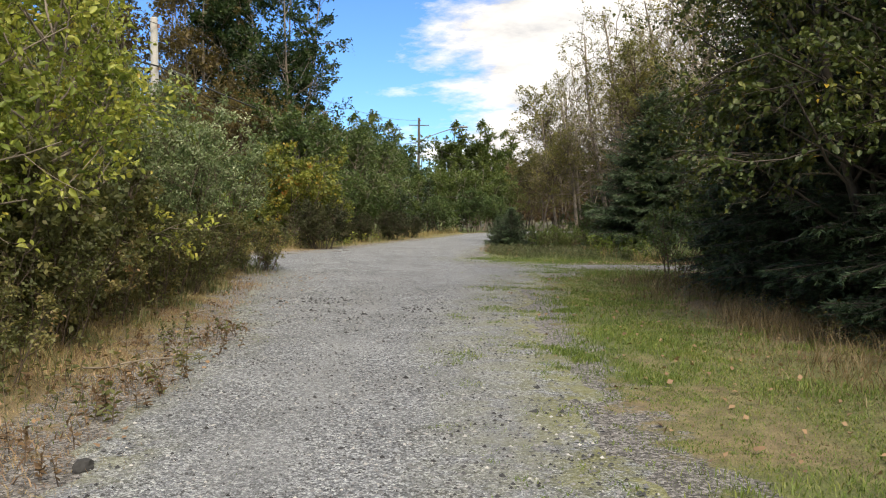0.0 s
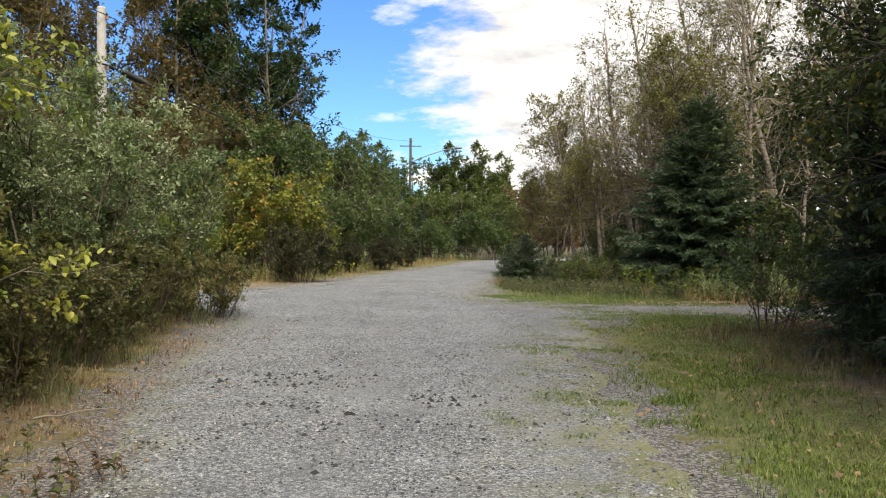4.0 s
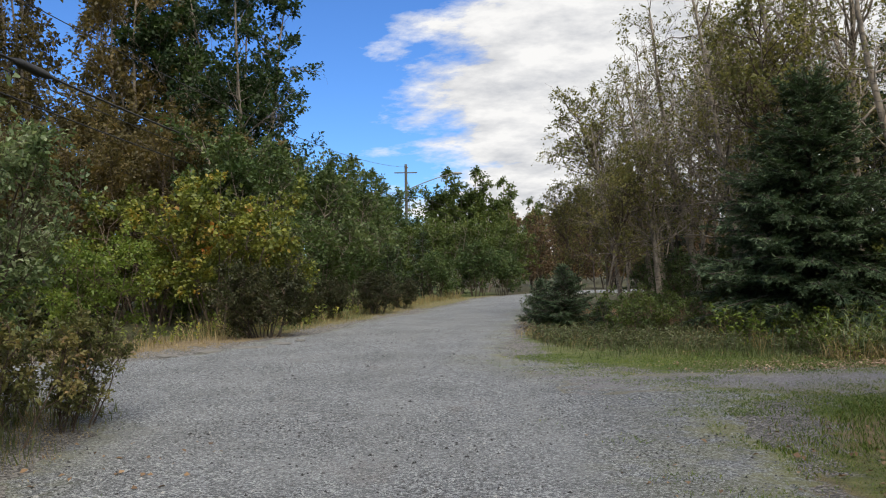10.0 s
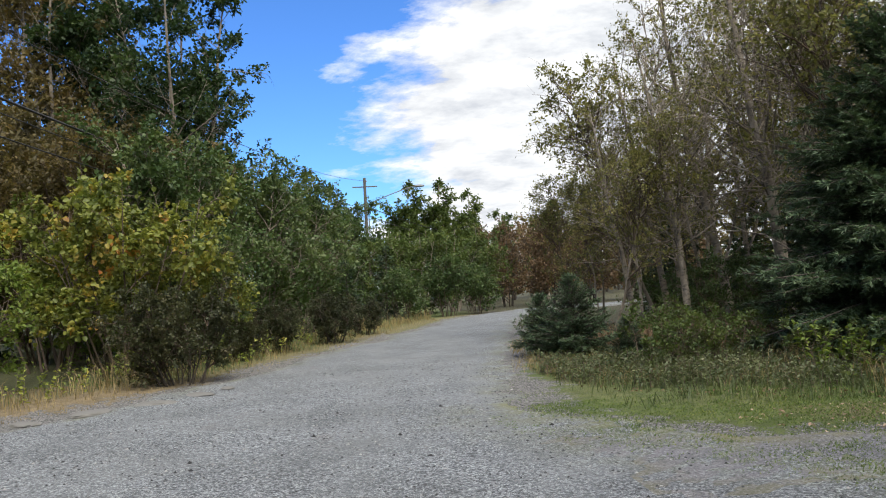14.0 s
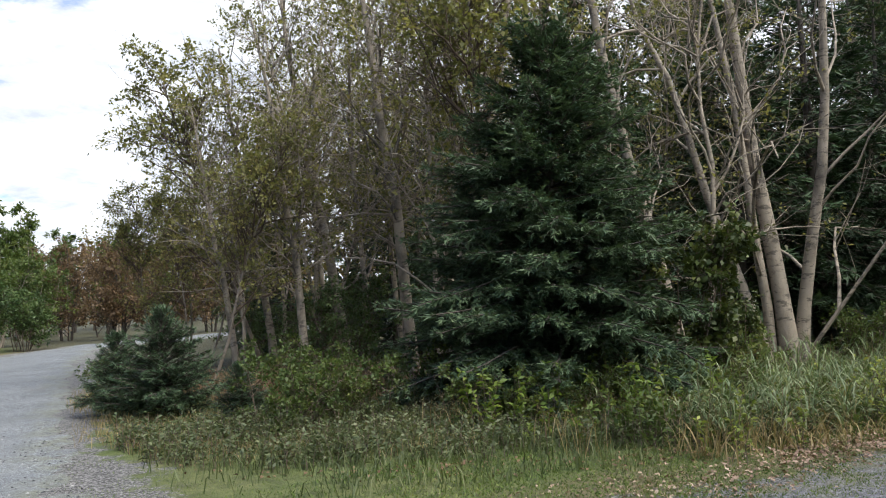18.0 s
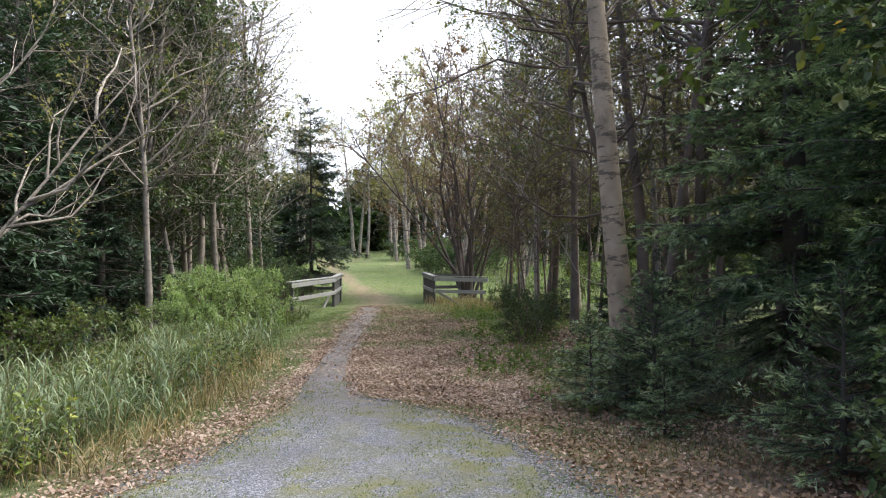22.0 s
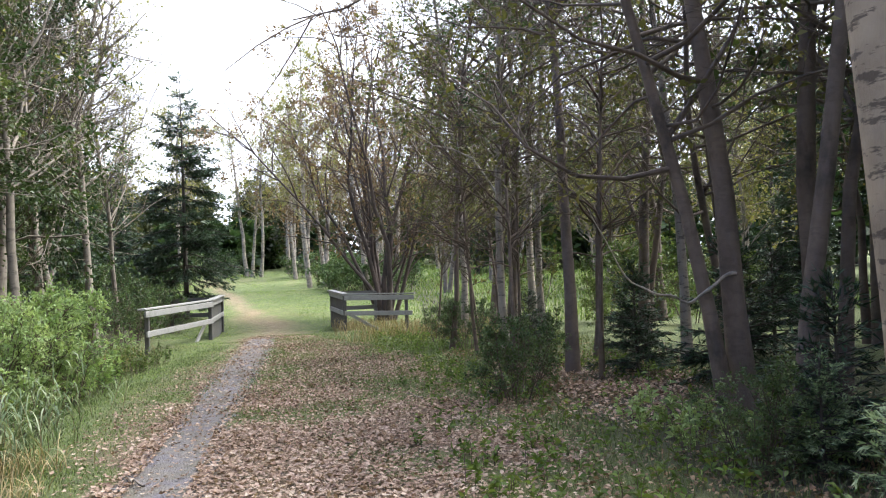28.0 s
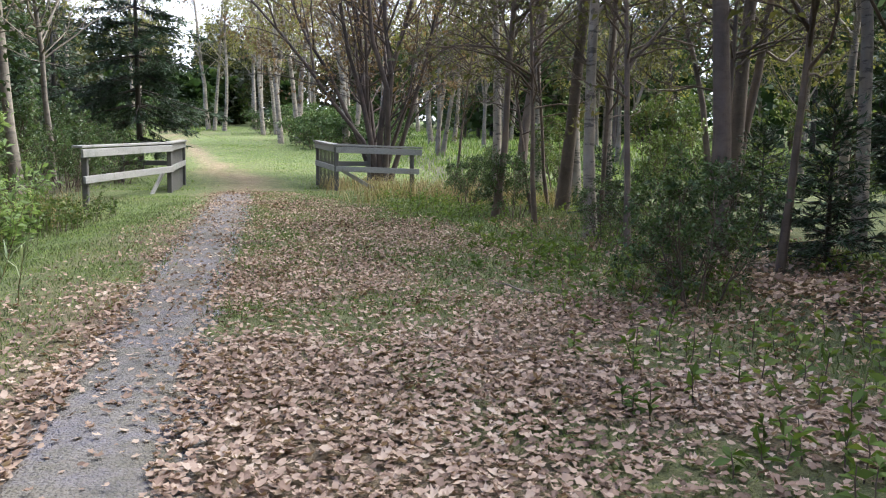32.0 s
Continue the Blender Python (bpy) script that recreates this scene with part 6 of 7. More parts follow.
plant("corner_shrub", lambda: broadleaf("corner_shrub", 38, 1.7, 0.02, 9, 0.10, 0.40, 46, (5, 4), 5, 0.055, "bark_brown", "leaf_green", splayed=0.35, ring=0.35),
      [(31.4, 26.4, 0.9), (33.2, 25.6, 0.8), (35.0, 26.2, 1.0), (36.8, 25.4, 0.8), (38.6, 26.4, 1.0), (34.0, 27.4, 1.2), (37.4, 27.8, 1.2), (31.6, 27.8, 1.2), (40.4, 27.6, 1.1), (31.0, 16.6, 0.6), (33.0, 17.2, 0.5), (5.2, 16.5, 1.0), (6.4, 16.8, 0.7), (20.2, 17.7, 0.62), (21.0, 17.4, 0.6), (27.2, 17.4, 0.6), (29.0, 17.8, 0.55), (23.4, 17.2, 0.5), (16.2, 16.6, 0.5), (6.2, 30.6, 1.0), (7.4, 31.8, 1.1), (8.6, 34.2, 1.1), (9.6, 31.2, 1.1), (11.2, 33.5, 1.2), (7.4, 35.6, 0.9), (10.8, 36.8, 1.2), (12.4, 30.2, 1.0), (8.2, 38.6, 1.1)], "dark green shrub at the edge of the wood", "shrub", "shrubs on the wood's edge")

# wood right of the footpath
plant("aspen_big", lambda: broadleaf("aspen_tree", 40, 12.0, 0.165, 1, 0.35, 0.24, 46, (6, 5), 4, 0.08, "bark_aspen", "leaf_green", lean=0.0, limb_angle=58, lift=0.02, leafless=0.2, wander=0.026),
      [(13.70, 16.92, 1.0, 0, -2.5, 0.0)], "large pale-barked aspen beside the footpath", "tree", "trees right of the footpath")
plant("oak_dark", lambda: broadleaf("dark_tree", 41, 9.5, 0.14, 2, 0.26, 0.29, 60, (7, 5), 3, 0.09, "bark_brown", "leaf_wood", splayed=0.07, limb_angle=70, lift=0.0, leafless=0.55, wander=0.075, ring=0.3, crook=0.28),
      [(18.3, 15.6, 1.0, 40), (19.2, 14.4, 1.05, 170), (28.4, 13.3, 1.1, 250), (33.0, 11.0, 1.0, 10), (20.6, 12.2, 1.0, 90), (24.0, 10.5, 1.0, 310), (23.6, 13.2, 0.95, 75), (16.8, 13.8, 0.95, 200)], "dark-barked tree with spreading low branches", "tree", "trees right of the footpath")
plant("spreading_tree", lambda: broadleaf("spreading_tree", 55, 10.5, 0.10, 1, 0.50, 0.40, 50, (6, 5), 6, 0.08, "bark_brown", "leaf_wood", lean=0.03, limb_angle=66, lift=0.03, leafless=0.42, wander=0.04, crook=0.24),
      [(22.4, 16.4, 1.0, 0), (17.2, 15.7, 0.95, 200, -7.0, 0.0), (28.6, 16.2, 1.1, 140, -9.0, 0.0), (33.5, 15.8, 1.2, 250, -11.0, 0.0)], "dark-barked tree spreading brown leaves over the footpath", "tree", "trees right of the footpath")
plant("birch_wood", lambda: broadleaf("birch_tree", 42, 10.0, 0.085, 1, 0.30, 0.22, 44, (6, 5), 4, 0.08, "bark_pale", "leaf_green", lean=0.05, limb_angle=50, lift=0.05, leafless=0.4, wander=0.04),
      [(24.6, 17.0, 0.9), (28.0, 15.6, 1.0), (23.2, 14.3, 1.0), (31.6, 15.0, 1.25), (36.5, 14.5, 1.2), (27, 12, 0.95), (30.5, 17.0, 1.1)], "slender birch with a spotted pale trunk", "tree", "birches right of the footpath")
plant("sapling_dark", lambda: broadleaf("dark_sapling", 43, 6.0, 0.04, 1, 0.28, 0.28, 36, (6, 4), 4, 0.075, "bark_brown", "leaf_wood", lean=0.10, limb_angle=55, lift=0.02, leafless=0.6, wander=0.06),
      [(22.8, 17.2, 1.0), (26.2, 17.3, 1.0), (25.4, 16.6, 0.9), (21.6, 16.2, 1.05), (29.5, 16.2, 1.0), (32.5, 17.5, 0.9), (27.5, 17.0, 0.8), (24.0, 15.6, 1.1), (27.2, 17.7, 1.55, 40, -6.0, 0.0)], "thin dark sapling with brown leaves", "tree", "saplings right of the footpath")
plant("bright_sapling", lambda: broadleaf("bright_sapling", 44, 2.2, 0.02, 5, 0.12, 0.36, 34, (5, 4), 4, 0.085, "bark_brown", "leaf_leafy", splayed=0.25, ring=0.3),
      [(33.5, 12.5, 1.0), (36.0, 10.0, 1.1), (31.0, 11.0, 0.9), (38.0, 13.5, 1.0), (29.0, 10.5, 0.9), (41, 9, 1.2), (35, 14.5, 0.8), (30.5, 13.4, 0.7)], "yellow-green sapling lit in the clearing", "shrub", "saplings in the clearing")
plant("bridge_tree", lambda: broadleaf("many_stemmed_tree", 45, 11.5, 0.10, 13, 0.12, 0.28, 170, (6, 5), 5, 0.10, "bark_plum", "leaf_rust", splayed=0.24, limb_angle=42, lift=0.06, leafless=0.2, ring=0.38, wander=0.105),
      [(38.0, 18.7, 1.0, 0, -4.0, 0.0)], "many-stemmed dark tree behind the bridge railing", "tree", "trees by the footbridge")
plant("canopy_tree", lambda: broadleaf("canopy_tree", 52, 11.0, 0.14, 2, 0.26, 0.27, 64, (6, 5), 9, 0.125, "bark_brown", "leaf_forest", splayed=0.06, limb_angle=58, lift=0.03, ring=0.3),
      [(26.6, 2.0, 1.0), (36.0, -1.0, 1.05), (47.0, 6.0, 1.0), (45.0, -1.0, 1.05), (54.0, 6.0, 1.0), (26.5, 31.0, 1.0),
       (14.5, 31.5, 0.9), (31.0, 34.0, 1.1), (37.2, 29.4, 0.95), (33.4, 30.6, 1.0), (20.0, 34.0, 1.0), (23.5, 9.0, 1.0), (18.0, 11.6, 1.0), (20.0, 4.0, 1.0), (19.6, 10.2, 1.1), (15.4, 10.0, 1.1)], "leafy dark green tree of the wood", "tree", "tall trees of the wood")
plant("canopy_olive", lambda: broadleaf("autumn_tree", 53, 10.5, 0.12, 2, 0.20, 0.27, 60, (6, 5), 5, 0.13, "bark_grey", "leaf_olive", splayed=0.08, limb_angle=50, lift=0.05, ring=0.3, leafless=0.25),
      [(36.5, 7.0, 0.9), (44.5, 9.5, 0.95), (49.0, 15.6, 1.15), (29.5, 0.0, 1.0), (55.0, 12.5, 1.0), (24.0, 0.0, 1.0), (49, 1, 1.0), (57, 6, 1.0)], "olive-leaved autumn tree of the wood", "tree", "tall trees of the wood")

# wood left of the footpath
plant("light_bush", lambda: broadleaf("light_green_bush", 46, 1.35, 0.014, 16, 0.06, 0.46, 70, (6, 4), 6, 0.06, "bark_brown", "leaf_bright", splayed=0.36, limb_angle=30, leaf_width=0.35, ring=0.55),
      [(22.4, 24.3, 1.3), (21.2, 24.4, 1.15), (23.6, 24.7, 1.2), (20.2, 24.7, 0.8)], "light green feathery bush beside the footpath", "shrub", "bushes by the footpath")
plant("green_wood", lambda: broadleaf("green_tree", 47, 8.4, 0.08, 2, 0.12, 0.27, 64, (7, 5), 14, 0.068, "bark_grey", "leaf_forest", splayed=0.08, limb_angle=58, lift=0.03, ring=0.3),
      [(30.5, 28.8, 1.2), (24.4, 27.4, 1.35), (28.6, 27.4, 1.4), (22.0, 30.0, 1.5), (30.5, 31.0, 1.4), (18.0, 31, 1.3), (26.4, 28.6, 1.4)], "green-leaved tree in the wood beside the footpath", "tree", "trees left of the footpath")
plant("bare_tree", lambda: broadleaf("bare_birch", 48, 9.6, 0.09, 1, 0.34, 0.32, 40, (6, 5), 2, 0.07, "bark_grey", "leaf_olive", lean=0.10, limb_angle=52, lift=0.05, leafless=0.5, wander=0.06),
      [(27.2, 26.5, 1.25, 300), (33.2, 28.3, 1.2, 190), (30.6, 26.6, 1.2, 40), (36.5, 27.0, 0.9, 100), (24.6, 26.2, 0.8, 20), (21.5, 25.9, 1.0, 40, 9.0, 0.0), (28.4, 26.2, 1.05, 80, 8.0, 0.0), (25.6, 25.6, 1.05, 120, 13.0, 0.0), (31.2, 26.0, 1.15, 200, 14.0, 0.0), (34.0, 28.4, 1.1, 210)], "grey birch with nearly bare branches", "tree", "birches left of the footpath")
plant("slender_spruce", lambda: spruce("slender_spruce", 49, 9.2, 3.3, 0.10, 0.48, 9, -14, 0.11, (0.16, 0.036), blades=4, sparse=0.1, stem=0.011, shape=0.75, jitter=0.1), [(41.0, 25.8, 1.0, 0)], "slender black spruce behind the bridge railing", "tree", "trees by the footbridge")
plant("far_birch", lambda: broadleaf("far_birch", 50, 13.0, 0.20, 3, 0.28, 0.24, 66, (6, 5), 5, 0.13, "bark_pale", "leaf_olive", splayed=0.10, limb_angle=40, lift=0.08, leafless=0.25, ring=0.8),
      [(53.0, 18.6, 1.05), (58.0, 21.8, 1.05), (67.5, 23.4, 1.0), (72.5, 27.4, 1.0), (76.0, 25.0, 1.05), (70.0, 18.5, 1.0), (80.0, 21.0, 1.0), (66.0, 31.0, 0.95), (59.0, 14.0, 0.9), (63.0, 9.0, 0.95), (74, 13, 1.0), (56, 33, 0.9)], "tall pale birch on the far hill", "tree", "birches on the far hill")
plant("hill_bush", lambda: broadleaf("hill_bush", 51, 1.4, 0.02, 10, 0.06, 0.5, 36, (4, 4), 4, 0.12, "bark_brown", "leaf_green", splayed=0.45, ring=0.6),
      [(52.6, 20.4, 0.9), (53.6, 19.4, 1.0), (53.0, 18.2, 1.0), (55.2, 20.9, 1.0), (51.4, 17.4, 0.9), (58, 20.5, 1.0), (61, 21.5, 1.2), (64, 20, 1.2), (55, 18.5, 1.0), (67, 21, 1.2), (60, 17.5, 1.3), (52, 30, 1.3), (70, 24, 1.0), (56, 30.5, 1.3), (62, 30.5, 1.4), (74, 22, 1.3), (74, 29.5, 1.3)], "low green bush on the grassy slope", "shrub", "bushes on the slope")


def far_woods(name, seed, spots, height, foliage, label, n=460, size=0.45):
    """Woods far off, of which no tree can be told apart: trunks and many leaf clumps in one mesh each."""
    rng = np.random.default_rng(seed)
    n, size = int(n * 0.65), size * 1.2
    lv, ln = [], []
    paths, rads = [], []
    for x, y in spots:
        h = height * rng.uniform(0.7, 1.15)
        z = float(ground_z(x, y))
        paths.append(np.linspace([x, y, z - 0.2], [x + rng.normal(0, 0.3), y + rng.normal(0, 0.3), z + h * 0.95], 4))
        rads.append(np.linspace(0.14, 0.03, 4))
        t = rng.uniform(0, 1, n) ** 0.8
        r = h * 0.24 * np.sqrt(np.clip(1 - (t * 2 - 0.75) ** 2 / 1.7, 0.02, 1)) * rng.uniform(0.35, 1.15, n)
        a = rng.uniform(0, 6.28, n)
        lump = 1 + 0.35 * np.sin(a * 3 + t * 9 + x)
        lv.append(np.stack([x + r * lump * np.cos(a), y + r * lump * np.sin(a), z + h * (0.06 + 0.94 * t)], 1))
        ln.append(np.stack([np.cos(a), np.sin(a), 0.3 + 0 * a], 1))
    root = empty(name)
    v, f = tubes(np.array(paths), np.array(rads), 4)
    part_of("trunks", fast_mesh("trunks", v, f), M["bark_dark"], root)
    p = np.concatenate(lv)
    v, f, tone = leaves(p, np.concatenate(ln), size, rng, 0.75)
    part_of("foliage", fast_mesh("foliage", v, f, tone), M[foliage], root)
    tagged(root, label, "woods", kind="stuff")


def belt(seed, n, x0, x1, y0, y1):
    rng = np.random.default_rng(seed)
    return np.stack([rng.uniform(x0, x1, n), rng.uniform(y0, y1, n)], 1)


far_woods("far_woods", 60, np.concatenate([belt(1, 22, -50, -18, 54, 90), belt(2, 14, -20, 5, 95, 112)]), 11, "leaf_green", "green woods behind the lane")
far_woods("far_woods", 61, np.concatenate([belt(3, 24, 8, 54, 100, 118), belt(4, 22, 16, 40, 42, 60)]), 9, "leaf_brown", "brown woods beyond the bend")
far_woods("far_woods", 62, np.concatenate([belt(5, 20, 18, 36, 38, 48), belt(6, 24, 34, 62, 35, 46)]), 8.5, "leaf_deepgreen", "dark woods behind the birches")
far_woods("far_woods", 63, np.concatenate([belt(7, 60, 82, 98, -4, 46), belt(8, 10, 66, 84, 38, 46)]), 7.5, "leaf_dusk", "brown autumn woods on the far hill", 1200, 0.36)
far_woods("far_woods", 67, belt(16, 30, 78, 90, 0, 44), 4, "leaf_deepgreen", "dark evergreens on the far hill", 700, 0.6)
far_woods("far_woods", 69, belt(18, 36, -26, -9.5, 33, 42), 2.8, "leaf_green", "low green thicket behind the pole", 300, 0.22)
far_woods("far_woods", 68, belt(17, 44, 62, 80, -6, 15), 6, "leaf_deepgreen", "dark undergrowth across the clearing", 500, 0.5)
far_woods("far_woods", 64, np.concatenate([belt(9, 30, 48, 84, -18, 2), belt(10, 18, 24, 48, -12, 4)]), 10, "leaf_deepgreen", "dark woods south of the clearing", 700, 0.55)
far_woods("far_woods", 65, np.concatenate([belt(11, 10, 14, 24, -2, 6), belt(12, 12, 10, 26, -8, 2)]), 8, "leaf_deepgreen", "dark woods right of the lane")
far_woods("far_woods", 66, np.concatenate([belt(13, 16, -20, -8.5, 2, 18), belt(14, 12, -40, -16, 22, 40), belt(15, 14, -16, 14, -40, -22)]), 6.5, "leaf_green", "green thicket left of the lane")


# ---- built things ----
def wood_material(name, light, dark):
    m, nt, bsdf, out = material(name)
    grain = noise_node(nt, 4.0, 6.0, 0.65, stretch=(6, 6, 40))
    c = ramp_node(nt, grain, [(0.3, dark), (0.7, light)])
    c = mix_node(nt, ramp_fac(nt, noise_node(nt, 2.2, 5.0), 0.55, 0.8), c, (0.11, 0.12, 0.085))
    nt.links.new(c, bsdf.inputs["Base Color"])
    bsdf.inputs["Roughness"].default_value = 0.85
    bump_node(nt, bsdf, grain, 0.4, 0.006)
    return m


M["weathered"] = wood_material("weathered_timber", (0.37, 0.36, 0.345), (0.19, 0.182, 0.172))
M["weathered_dark"] = wood_material("dark_timber", (0.125, 0.118, 0.112), (0.060, 0.056, 0.053))
M["pole_wood"] = wood_material("pole_wood", (0.52, 0.51, 0.49), (0.36, 0.35, 0.335))


def plain_material(name, colour, rough=0.6, metal=0.0):
    m, nt, bsdf, out = material(name)
    c = mix_node(nt, math_op(nt, "MULTIPLY", noise_node(nt, 9.0, 5.0), 0.5), colour, tuple(v * 0.6 for v in colour))
    nt.links.new(c, bsdf.inputs["Base Color"])
    bsdf.inputs["Roughness"].default_value, bsdf.inputs["Metallic"].default_value = rough, metal
    return m


M["cable"] = plain_material("black_cable", (0.012, 0.012, 0.013), 0.5)
M["steel"] = plain_material("galvanised_steel", (0.24, 0.245, 0.25), 0.6, 0.4)
M["insulator"] = plain_material("insulator", (0.25, 0.13, 0.09), 0.3)
M["rock"] = plain_material("pale_stone", (0.17, 0.165, 0.16), 0.9)
M["rock_dark"] = plain_material("dark_stone", (0.028, 0.028, 0.03), 0.8)


def timber(name, a, b, width, height, mat, parent, label="", top=0.0):
    """A sawn timber from a to b, with worn edges; width lies across, height upright."""
    a, b = Vector(a), Vector(b)
    d = b - a
    bm = bmesh.new()
    bmesh.ops.create_cube(bm, size=1.0)
    bmesh.ops.scale(bm, vec=(width, height, d.length), verts=bm.verts)
    bmesh.ops.bevel(bm, geom=bm.edges[:], offset=min(width, height) * 0.12, segments=1, affect="EDGES")
    z = d.normalized()
    ref = Vector((0, 0, 1)) if abs(z.z) < 0.9 else Vector((1, 0, 0))
    x = ref.cross(z).normalized()
    y = z.cross(x)
    m = Matrix((x, y, z)).transposed().to_4x4()
    m.translation = (a + b) / 2
    bm.transform(m)
    return part(name, bm, M[mat], parent, label)


def railing(name, outer, corner, far, label):
    """A footbridge railing: an open two-rail wing, and a boarded parapet from the corner on."""
    root = empty(name, pose(*corner, 0))
    inv = root.matrix_world.inverted()
    o, c, f = ((Vector((*p, 0))) for p in (outer, corner, far))

    def local(p, z):
        return inv @ Vector((p.x, p.y, z))
    zo, zc, zf = (float(ground_z(p.x, p.y)) for p in (o, c, f))
    zc = zf = max(zc, 0.55)
    zo = max(zo, 0.42)
    along = (o - c).normalized()
    across = Vector((-along.y, along.x, 0))
    ho, hc = zo + 1.02, zc + 1.06
    hf, zf = hc + 0.15, zc + 0.15
    mid = c.lerp(o, 0.5)
    for p, z0, h in ((o - along * 0.12, zo, ho), (c, zc, hc), (f, zf, hf)):
        timber("post", local(p, z0 - 0.5), local(p, h - 0.02), 0.10, 0.10, "weathered_dark", root)
    front = across * 0.075 if across.dot(Vector((-1, 0, 0))) > 0 else across * -0.075
    # wing rails
    timber("top_rail", local(o + along * 0.12 + front, ho - 0.09), local(c + front, hc - 0.09), 0.045, 0.14, "weathered", root, "grey weathered top rail")
    timber("mid_rail", local(o + along * 0.06 + front, zo + 0.48), local(c + front, zc + 0.52), 0.045, 0.13, "weathered", root)
    timber("cap", local(o + along * 0.14, ho + 0.022), local(c - along * 0.02, hc + 0.022), 0.19, 0.04, "weathered", root)
    # parapet
    way = (f - c).normalized()
    side = Vector((-way.y, way.x, 0))
    inner = side if side.dot(Vector((0, 22, 0)) - Vector((0, c.y, 0))) > 0 else -side
    length = (f - c).length
    n = int(length / 0.155)
    for i in range(n):
        p = c + way * (0.08 + i * 0.155) + inner * -0.035
        up = 0.15 * i / n
        timber("board", local(p, zc - 0.12 + up + 0.01 * math.sin(i * 2.3)), local(p, hc + up - 0.10), 0.028, 0.14, "weathered_dark", root)
    timber("top_rail", local(c + inner * 0.03, hc - 0.08), local(f + way * 0.15 + inner * 0.03, hf - 0.08), 0.045, 0.14, "weathered", root, "grey weathered top rail")
    timber("mid_rail", local(c + inner * 0.03, zc + 0.52), local(f + way * 0.1 + inner * 0.03, zf + 0.52), 0.045, 0.13, "weathered", root)
    timber("cap", local(c - way * 0.02, hc + 0.022), local(f + way * 0.15, hf + 0.022), 0.19, 0.04, "weathered", root)
    # brace behind the wing and the wing at the far end
    timber("brace", local(c - front * 1.0 + along * 0.1, zc + 0.5), local(c + along * 0.95 - front, zo + 0.02), 0.05, 0.09, "weathered", root)
    back = f + way * 0.1
    tip = back - inner * 1.6 + way * 0.7
    timber("post", local(tip, zf - 0.4), local(tip, hf - 0.05), 0.10, 0.10, "weathered_dark", root)
    timber("top_rail", local(back, hf - 0.09), local(tip, hf - 0.09), 0.045, 0.14, "weathered_dark", root)
    timber("mid_rail", local(back, zf + 0.5), local(tip, zf + 0.5), 0.045, 0.13, "weathered_dark", root)
    tagged(root, label, "railing", "footbridge railings")


railing("bridge_railing", (29.5, 24.4), (33.3, 23.62), (36.6, 23.85), "weathered grey timber railing with a flared two-rail wing")
railing("bridge_railing", (34.3, 18.1), (34.55, 20.0), (36.6, 20.45), "weathered grey timber railing with a short two-rail wing")


def pole(name, x, y, top, label, lamp=False, wood="pole_wood"):
    root = empty(name, pose(x, y, float(ground_z(x, y))))
    z0 = float(ground_z(x, y))
    rng = np.random.default_rng(int(top * 10))
    h = top - z0
    p = lines_from(np.array([[0, 0, -0.5]]), np.array([[0, 0, 1.0]]), np.array([h + 0.5]), 8, rng, 0.002)
    v, f = tubes(p, np.linspace(0.16, 0.115, 8)[None], 14)
    sh = part_of("shaft", smooth(fast_mesh("shaft", v, f)), M[wood], root)
    bm = bmesh.new()
    bmesh.ops.create_cone(bm, cap_ends=True, segments=14, radius1=0.117, radius2=0.105, depth=0.03)
    bm.transform(Matrix.Translation((p[0, -1, 0], p[0, -1, 1], h + 0.01)))
    part("pole_top", bm, M[wood], root)
    for z in (h - 0.25, h - 1.6, h - 2.4):
        bm = bmesh.new()
        bmesh.ops.create_cone(bm, cap_ends=True, segments=10, radius1=0.05, radius2=0.035, depth=0.12)
        bm.transform(Matrix.Translation((0.14, 0, z)))
        part("insulator", bm, M["insulator"], root)
    if lamp:
        arc = np.array([[(0.1 + 4.0 * math.sin(u * 1.45) / math.sin(1.45), -0.4 * u, h - 2.2 + 1.35 * (1 - (1 - u) ** 2)) for u in np.linspace(0, 1, 12)]])
        v, f = tubes(arc, np.full((1, 12), 0.04), 8)
        arm = part_of("lamp_arm", smooth(fast_mesh("lamp_arm", v, f)), M["steel"], root, "curved steel lamp arm")
        bm = bmesh.new()
        bmesh.ops.create_uvsphere(bm, u_segments=14, v_segments=8, radius=0.5)
        bmesh.ops.scale(bm, vec=(0.9, 0.34, 0.24), verts=bm.verts)
        bm.transform(Matrix.Translation((4.4, -0.42, h - 0.86)))
        part("lamp_head", bm, M["steel"], arm, "grey lamp head")
        timber("crossarm", (-1.0, 0, h - 0.7), (1.0, 0, h - 0.7), 0.08, 0.09, "weathered_dark", root)
    return tagged(root, label, "utility pole", "utility poles")


pole("utility_pole", -8.6, 27.4, 7.55, "bare pale wooden utility pole rising above the shrubs")
pole("utility_pole", 0.0, 82.0, 10.3, "wooden utility pole with a curved street lamp arm", True, "weathered_dark")
pole("utility_pole", 26.0, 112.0, 9.5, "wooden utility pole far beyond the bend")
pole("utility_pole", -16.5, -6.0, 8.5, "wooden utility pole hidden in the thicket")


def wire(a, b, sag, r, label, name="overhead_cable"):
    a, b = np.array(a), np.array(b)
    u = np.linspace(0, 1, 28)[:, None]
    p = a + (b - a) * u
    p[:, 2] -= sag * 4 * (u * (1 - u))[:, 0]
    v, f = tubes(p[None], np.full((1, 28), r), 6)
    me = smooth(fast_mesh(name, v, f))
    me.materials.append(M["cable"])
    return tagged(new(name, me), label, "cable", "overhead cables")


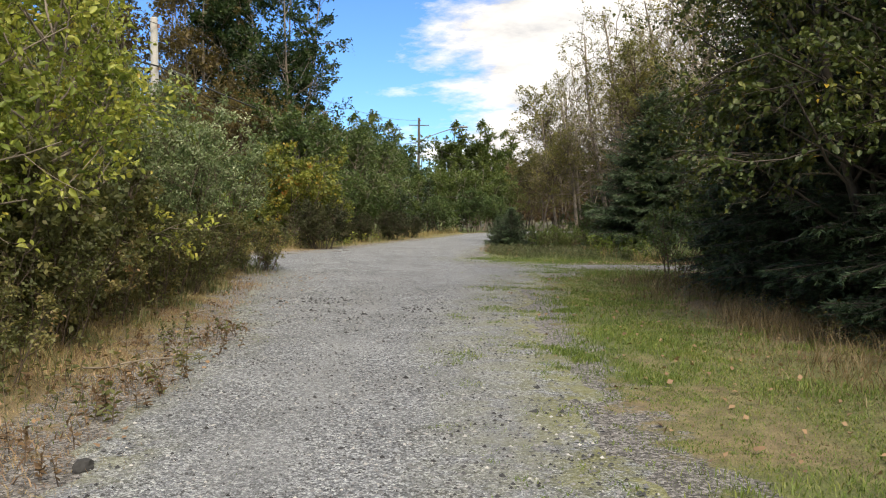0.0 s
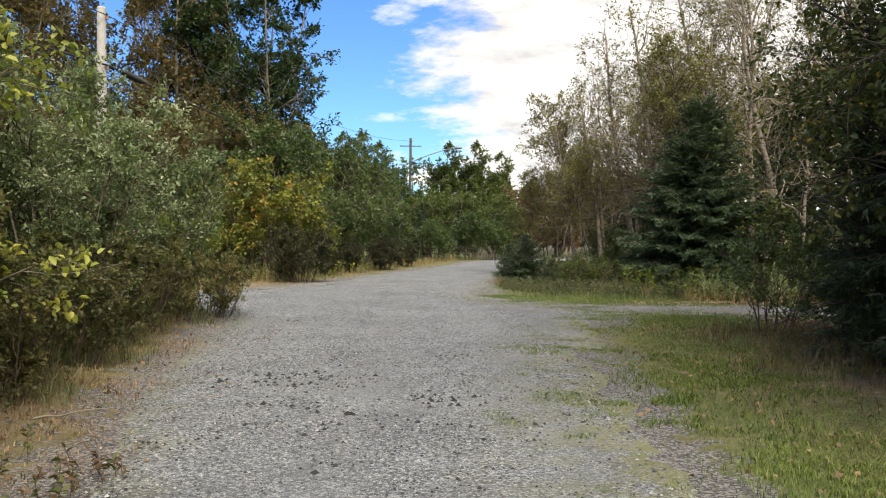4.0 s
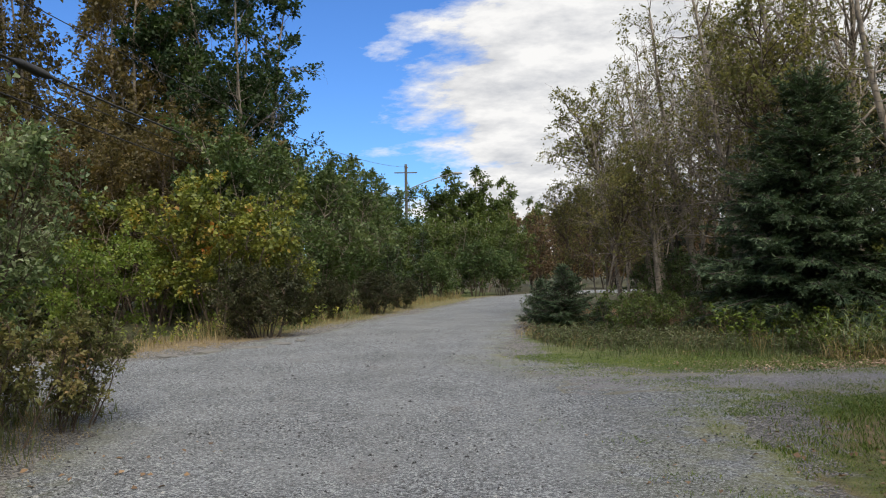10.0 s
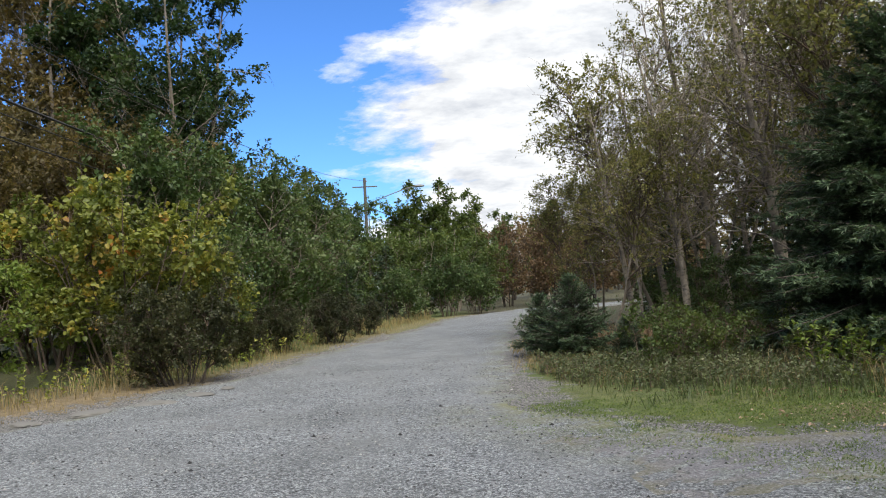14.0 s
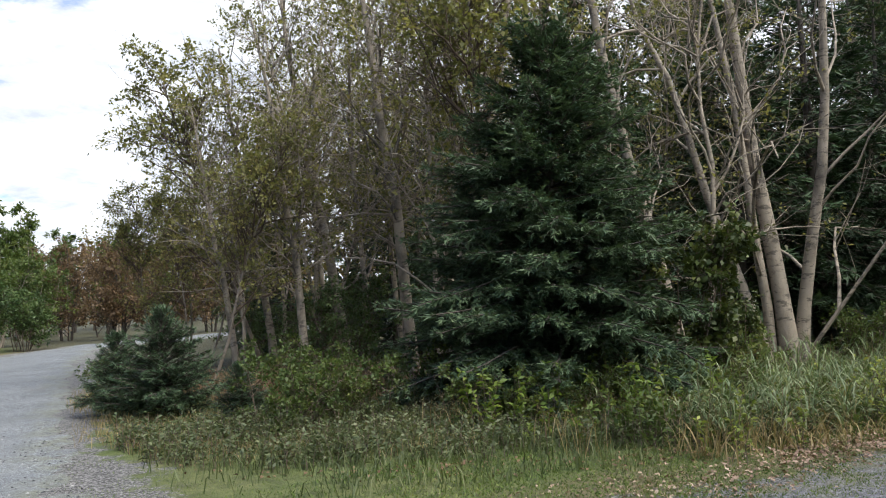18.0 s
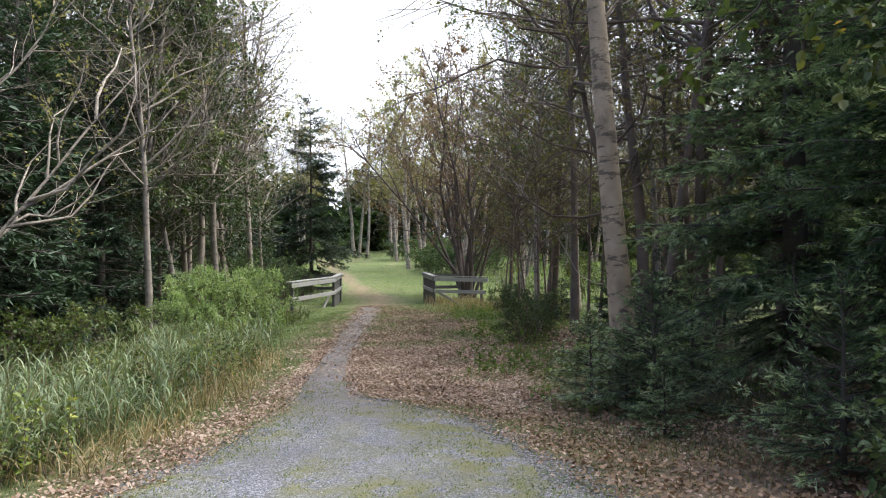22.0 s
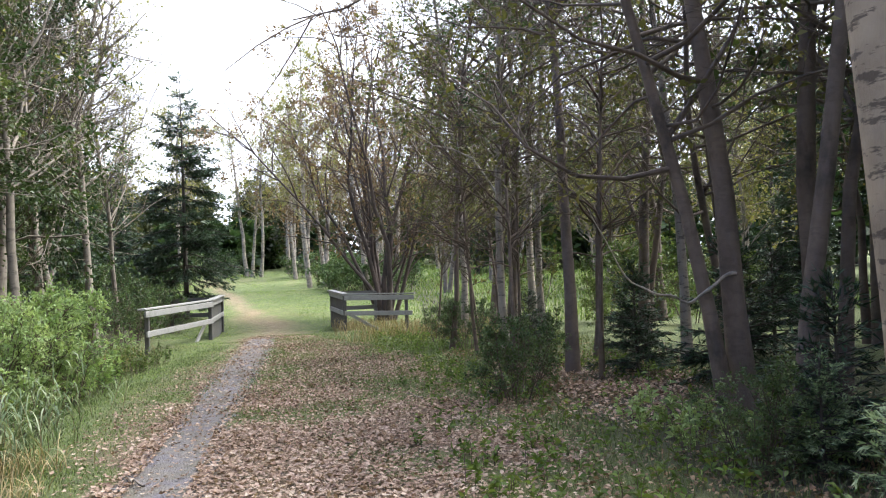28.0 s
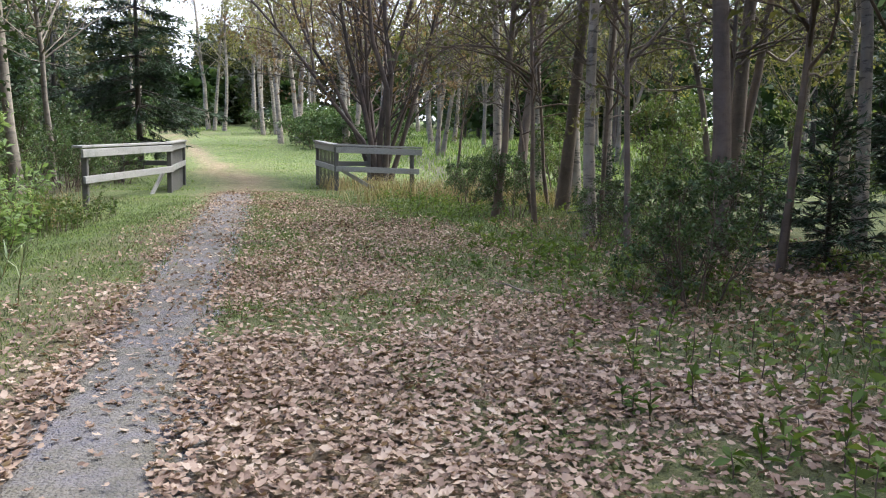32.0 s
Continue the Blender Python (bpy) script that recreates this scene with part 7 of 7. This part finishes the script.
A, B, C, S = (-8.45, 27.4), (0.1, 82.0), (26.0, 112.0), (-16.3, -6.0)
wire((*A, 6.0), (*B, 8.0), 1.1, 0.030, "thick black overhead cable between the poles")
wire((*A, 5.73), (*B, 7.6), 1.2, 0.014, "thin black overhead cable between the poles")
wire((*A, 5.22), (*B, 7.2), 1.2, 0.018, "plain black overhead cable between the poles")
wire((*A, 7.35), (*B, 10.1), 0.9, 0.012, "thin dark overhead wire between the poles")
wire((*B, 8.0), (*C, 7.6), 2.2, 0.030, "thick black overhead cable between the poles")
wire((*B, 7.3), (*C, 6.9), 2.2, 0.025, "plain black overhead cable between the poles")
wire((*S, 6.8), (*A, 6.0), 0.5, 0.028, "thick black overhead cable between the poles")
wire((*S, 8.3), (*A, 7.35), 0.4, 0.012, "thin dark overhead wire between the poles")


def build_splice():
    a, b = np.array((*A, 6.0)), np.array((*B, 8.0))
    u = np.array([0.012, 0.018, 0.034, 0.040])[:, None]
    p = a + (b - a) * u
    p[:, 2] -= 1.1 * 4 * (u * (1 - u))[:, 0]
    v, f = tubes(p[None], np.array([[0.035, 0.10, 0.10, 0.035]]), 10)
    me = smooth(fast_mesh("cable_splice", v, f))
    me.materials.append(M["cable"])
    tagged(new("cable_splice", me), "black splice case hanging on the cable", "cable splice")


build_splice()


def stone(name, seed, x, y, size, flat, mat, label):
    bm = bmesh.new()
    bmesh.ops.create_icosphere(bm, subdivisions=3, radius=1.0)
    for v in bm.verts:
        k = 1 + 0.28 * noise.noise(v.co * 1.4 + Vector((seed * 7.1, seed, 0))) + 0.10 * noise.noise(v.co * 4 + Vector((seed, 0, 3)))
        v.co = Vector((v.co.x * size[0] * k, v.co.y * size[1] * k, max(-0.5, min(v.co.z * k, flat)) * size[2]))
    me = bpy.data.meshes.new(name)
    bm.to_mesh(me)
    bm.free()
    me.materials.append(M[mat])
    ob = new(name, me)
    ob.matrix_world = pose(x, y, float(ground_z(x, y)) + 0.02, 0, 0, seed * 47)
    tagged(ob, label, "stone", "stones on the gravel")


stone("stone", 1, -1.84, 4.55, (0.06, 0.042, 0.05), 0.9, "rock_dark", "small dark stone lying at the gravel edge")
for i, (x, y, s) in enumerate(((-2.75, 27.3, 0.42), (-3.2, 26.6, 0.5), (-3.9, 26.0, 0.45), (-2.45, 27.9, 0.25), (-4.5, 25.5, 0.35))):
    stone("stone_slab", 3 + i, x, y, (s * 0.6, s * 0.4, 0.05), 0.5, "rock", "pale flat stone slab half sunk at the lane's edge")


def stick(name, seed, a, b, r, label, bends=7):
    rng = np.random.default_rng(seed)
    a, b = np.array(a, float), np.array(b, float)
    p = a + (b - a) * np.linspace(0, 1, bends)[:, None] + rng.normal(0, 0.012, (bends, 3))
    v, f = tubes(p[None], np.linspace(r, r * 0.4, bends)[None], 6)
    me = smooth(fast_mesh(name, v, f))
    me.materials.append(M["bark_grey"])
    tagged(new(name, me), label, "stick", "fallen sticks")


def dead_limb():
    """A pale dead limb that sags from the dark tree and turns up at its end."""
    u = np.linspace(0, 1, 26)
    p = np.stack([18.3 - 0.25 * u + 0.03 * np.sin(u * 11), 15.7 + 1.6 * u, 1.62 - 0.35 * np.sin(u * 2.6) + 0.85 * u ** 3 + 0.035 * np.sin(u * 15) + 0.015 * np.sin(u * 31)], 1)
    v, f = tubes(p[None], (np.linspace(0.02, 0.005, 26) * (1 + 0.18 * np.sin(u * 43)))[None], 7)
    me = smooth(fast_mesh("dead_limb", v, f))
    me.materials.append(M["bark_pale"])
    tagged(new("dead_limb", me), "pale bare dead limb hanging from the dark tree", "branch")


dead_limb()
for i, (x, y, dx, dy) in enumerate(((-2.9, 7.2, 0.9, 0.5), (-3.1, 10.8, 0.5, 0.3), (13.2, 17.4, 0.9, -0.3), (14.6, 17.2, 0.5, 0.5), (20.5, 18.8, 0.6, 0.2), (16.8, 21.2, 0.35, 0.3))):
    z = float(ground_z(x, y)) + 0.04
    stick("fallen_stick", 70 + i, (x, y, z), (x + dx, y + dy, z + 0.03), 0.011, "bare fallen stick lying on the ground")
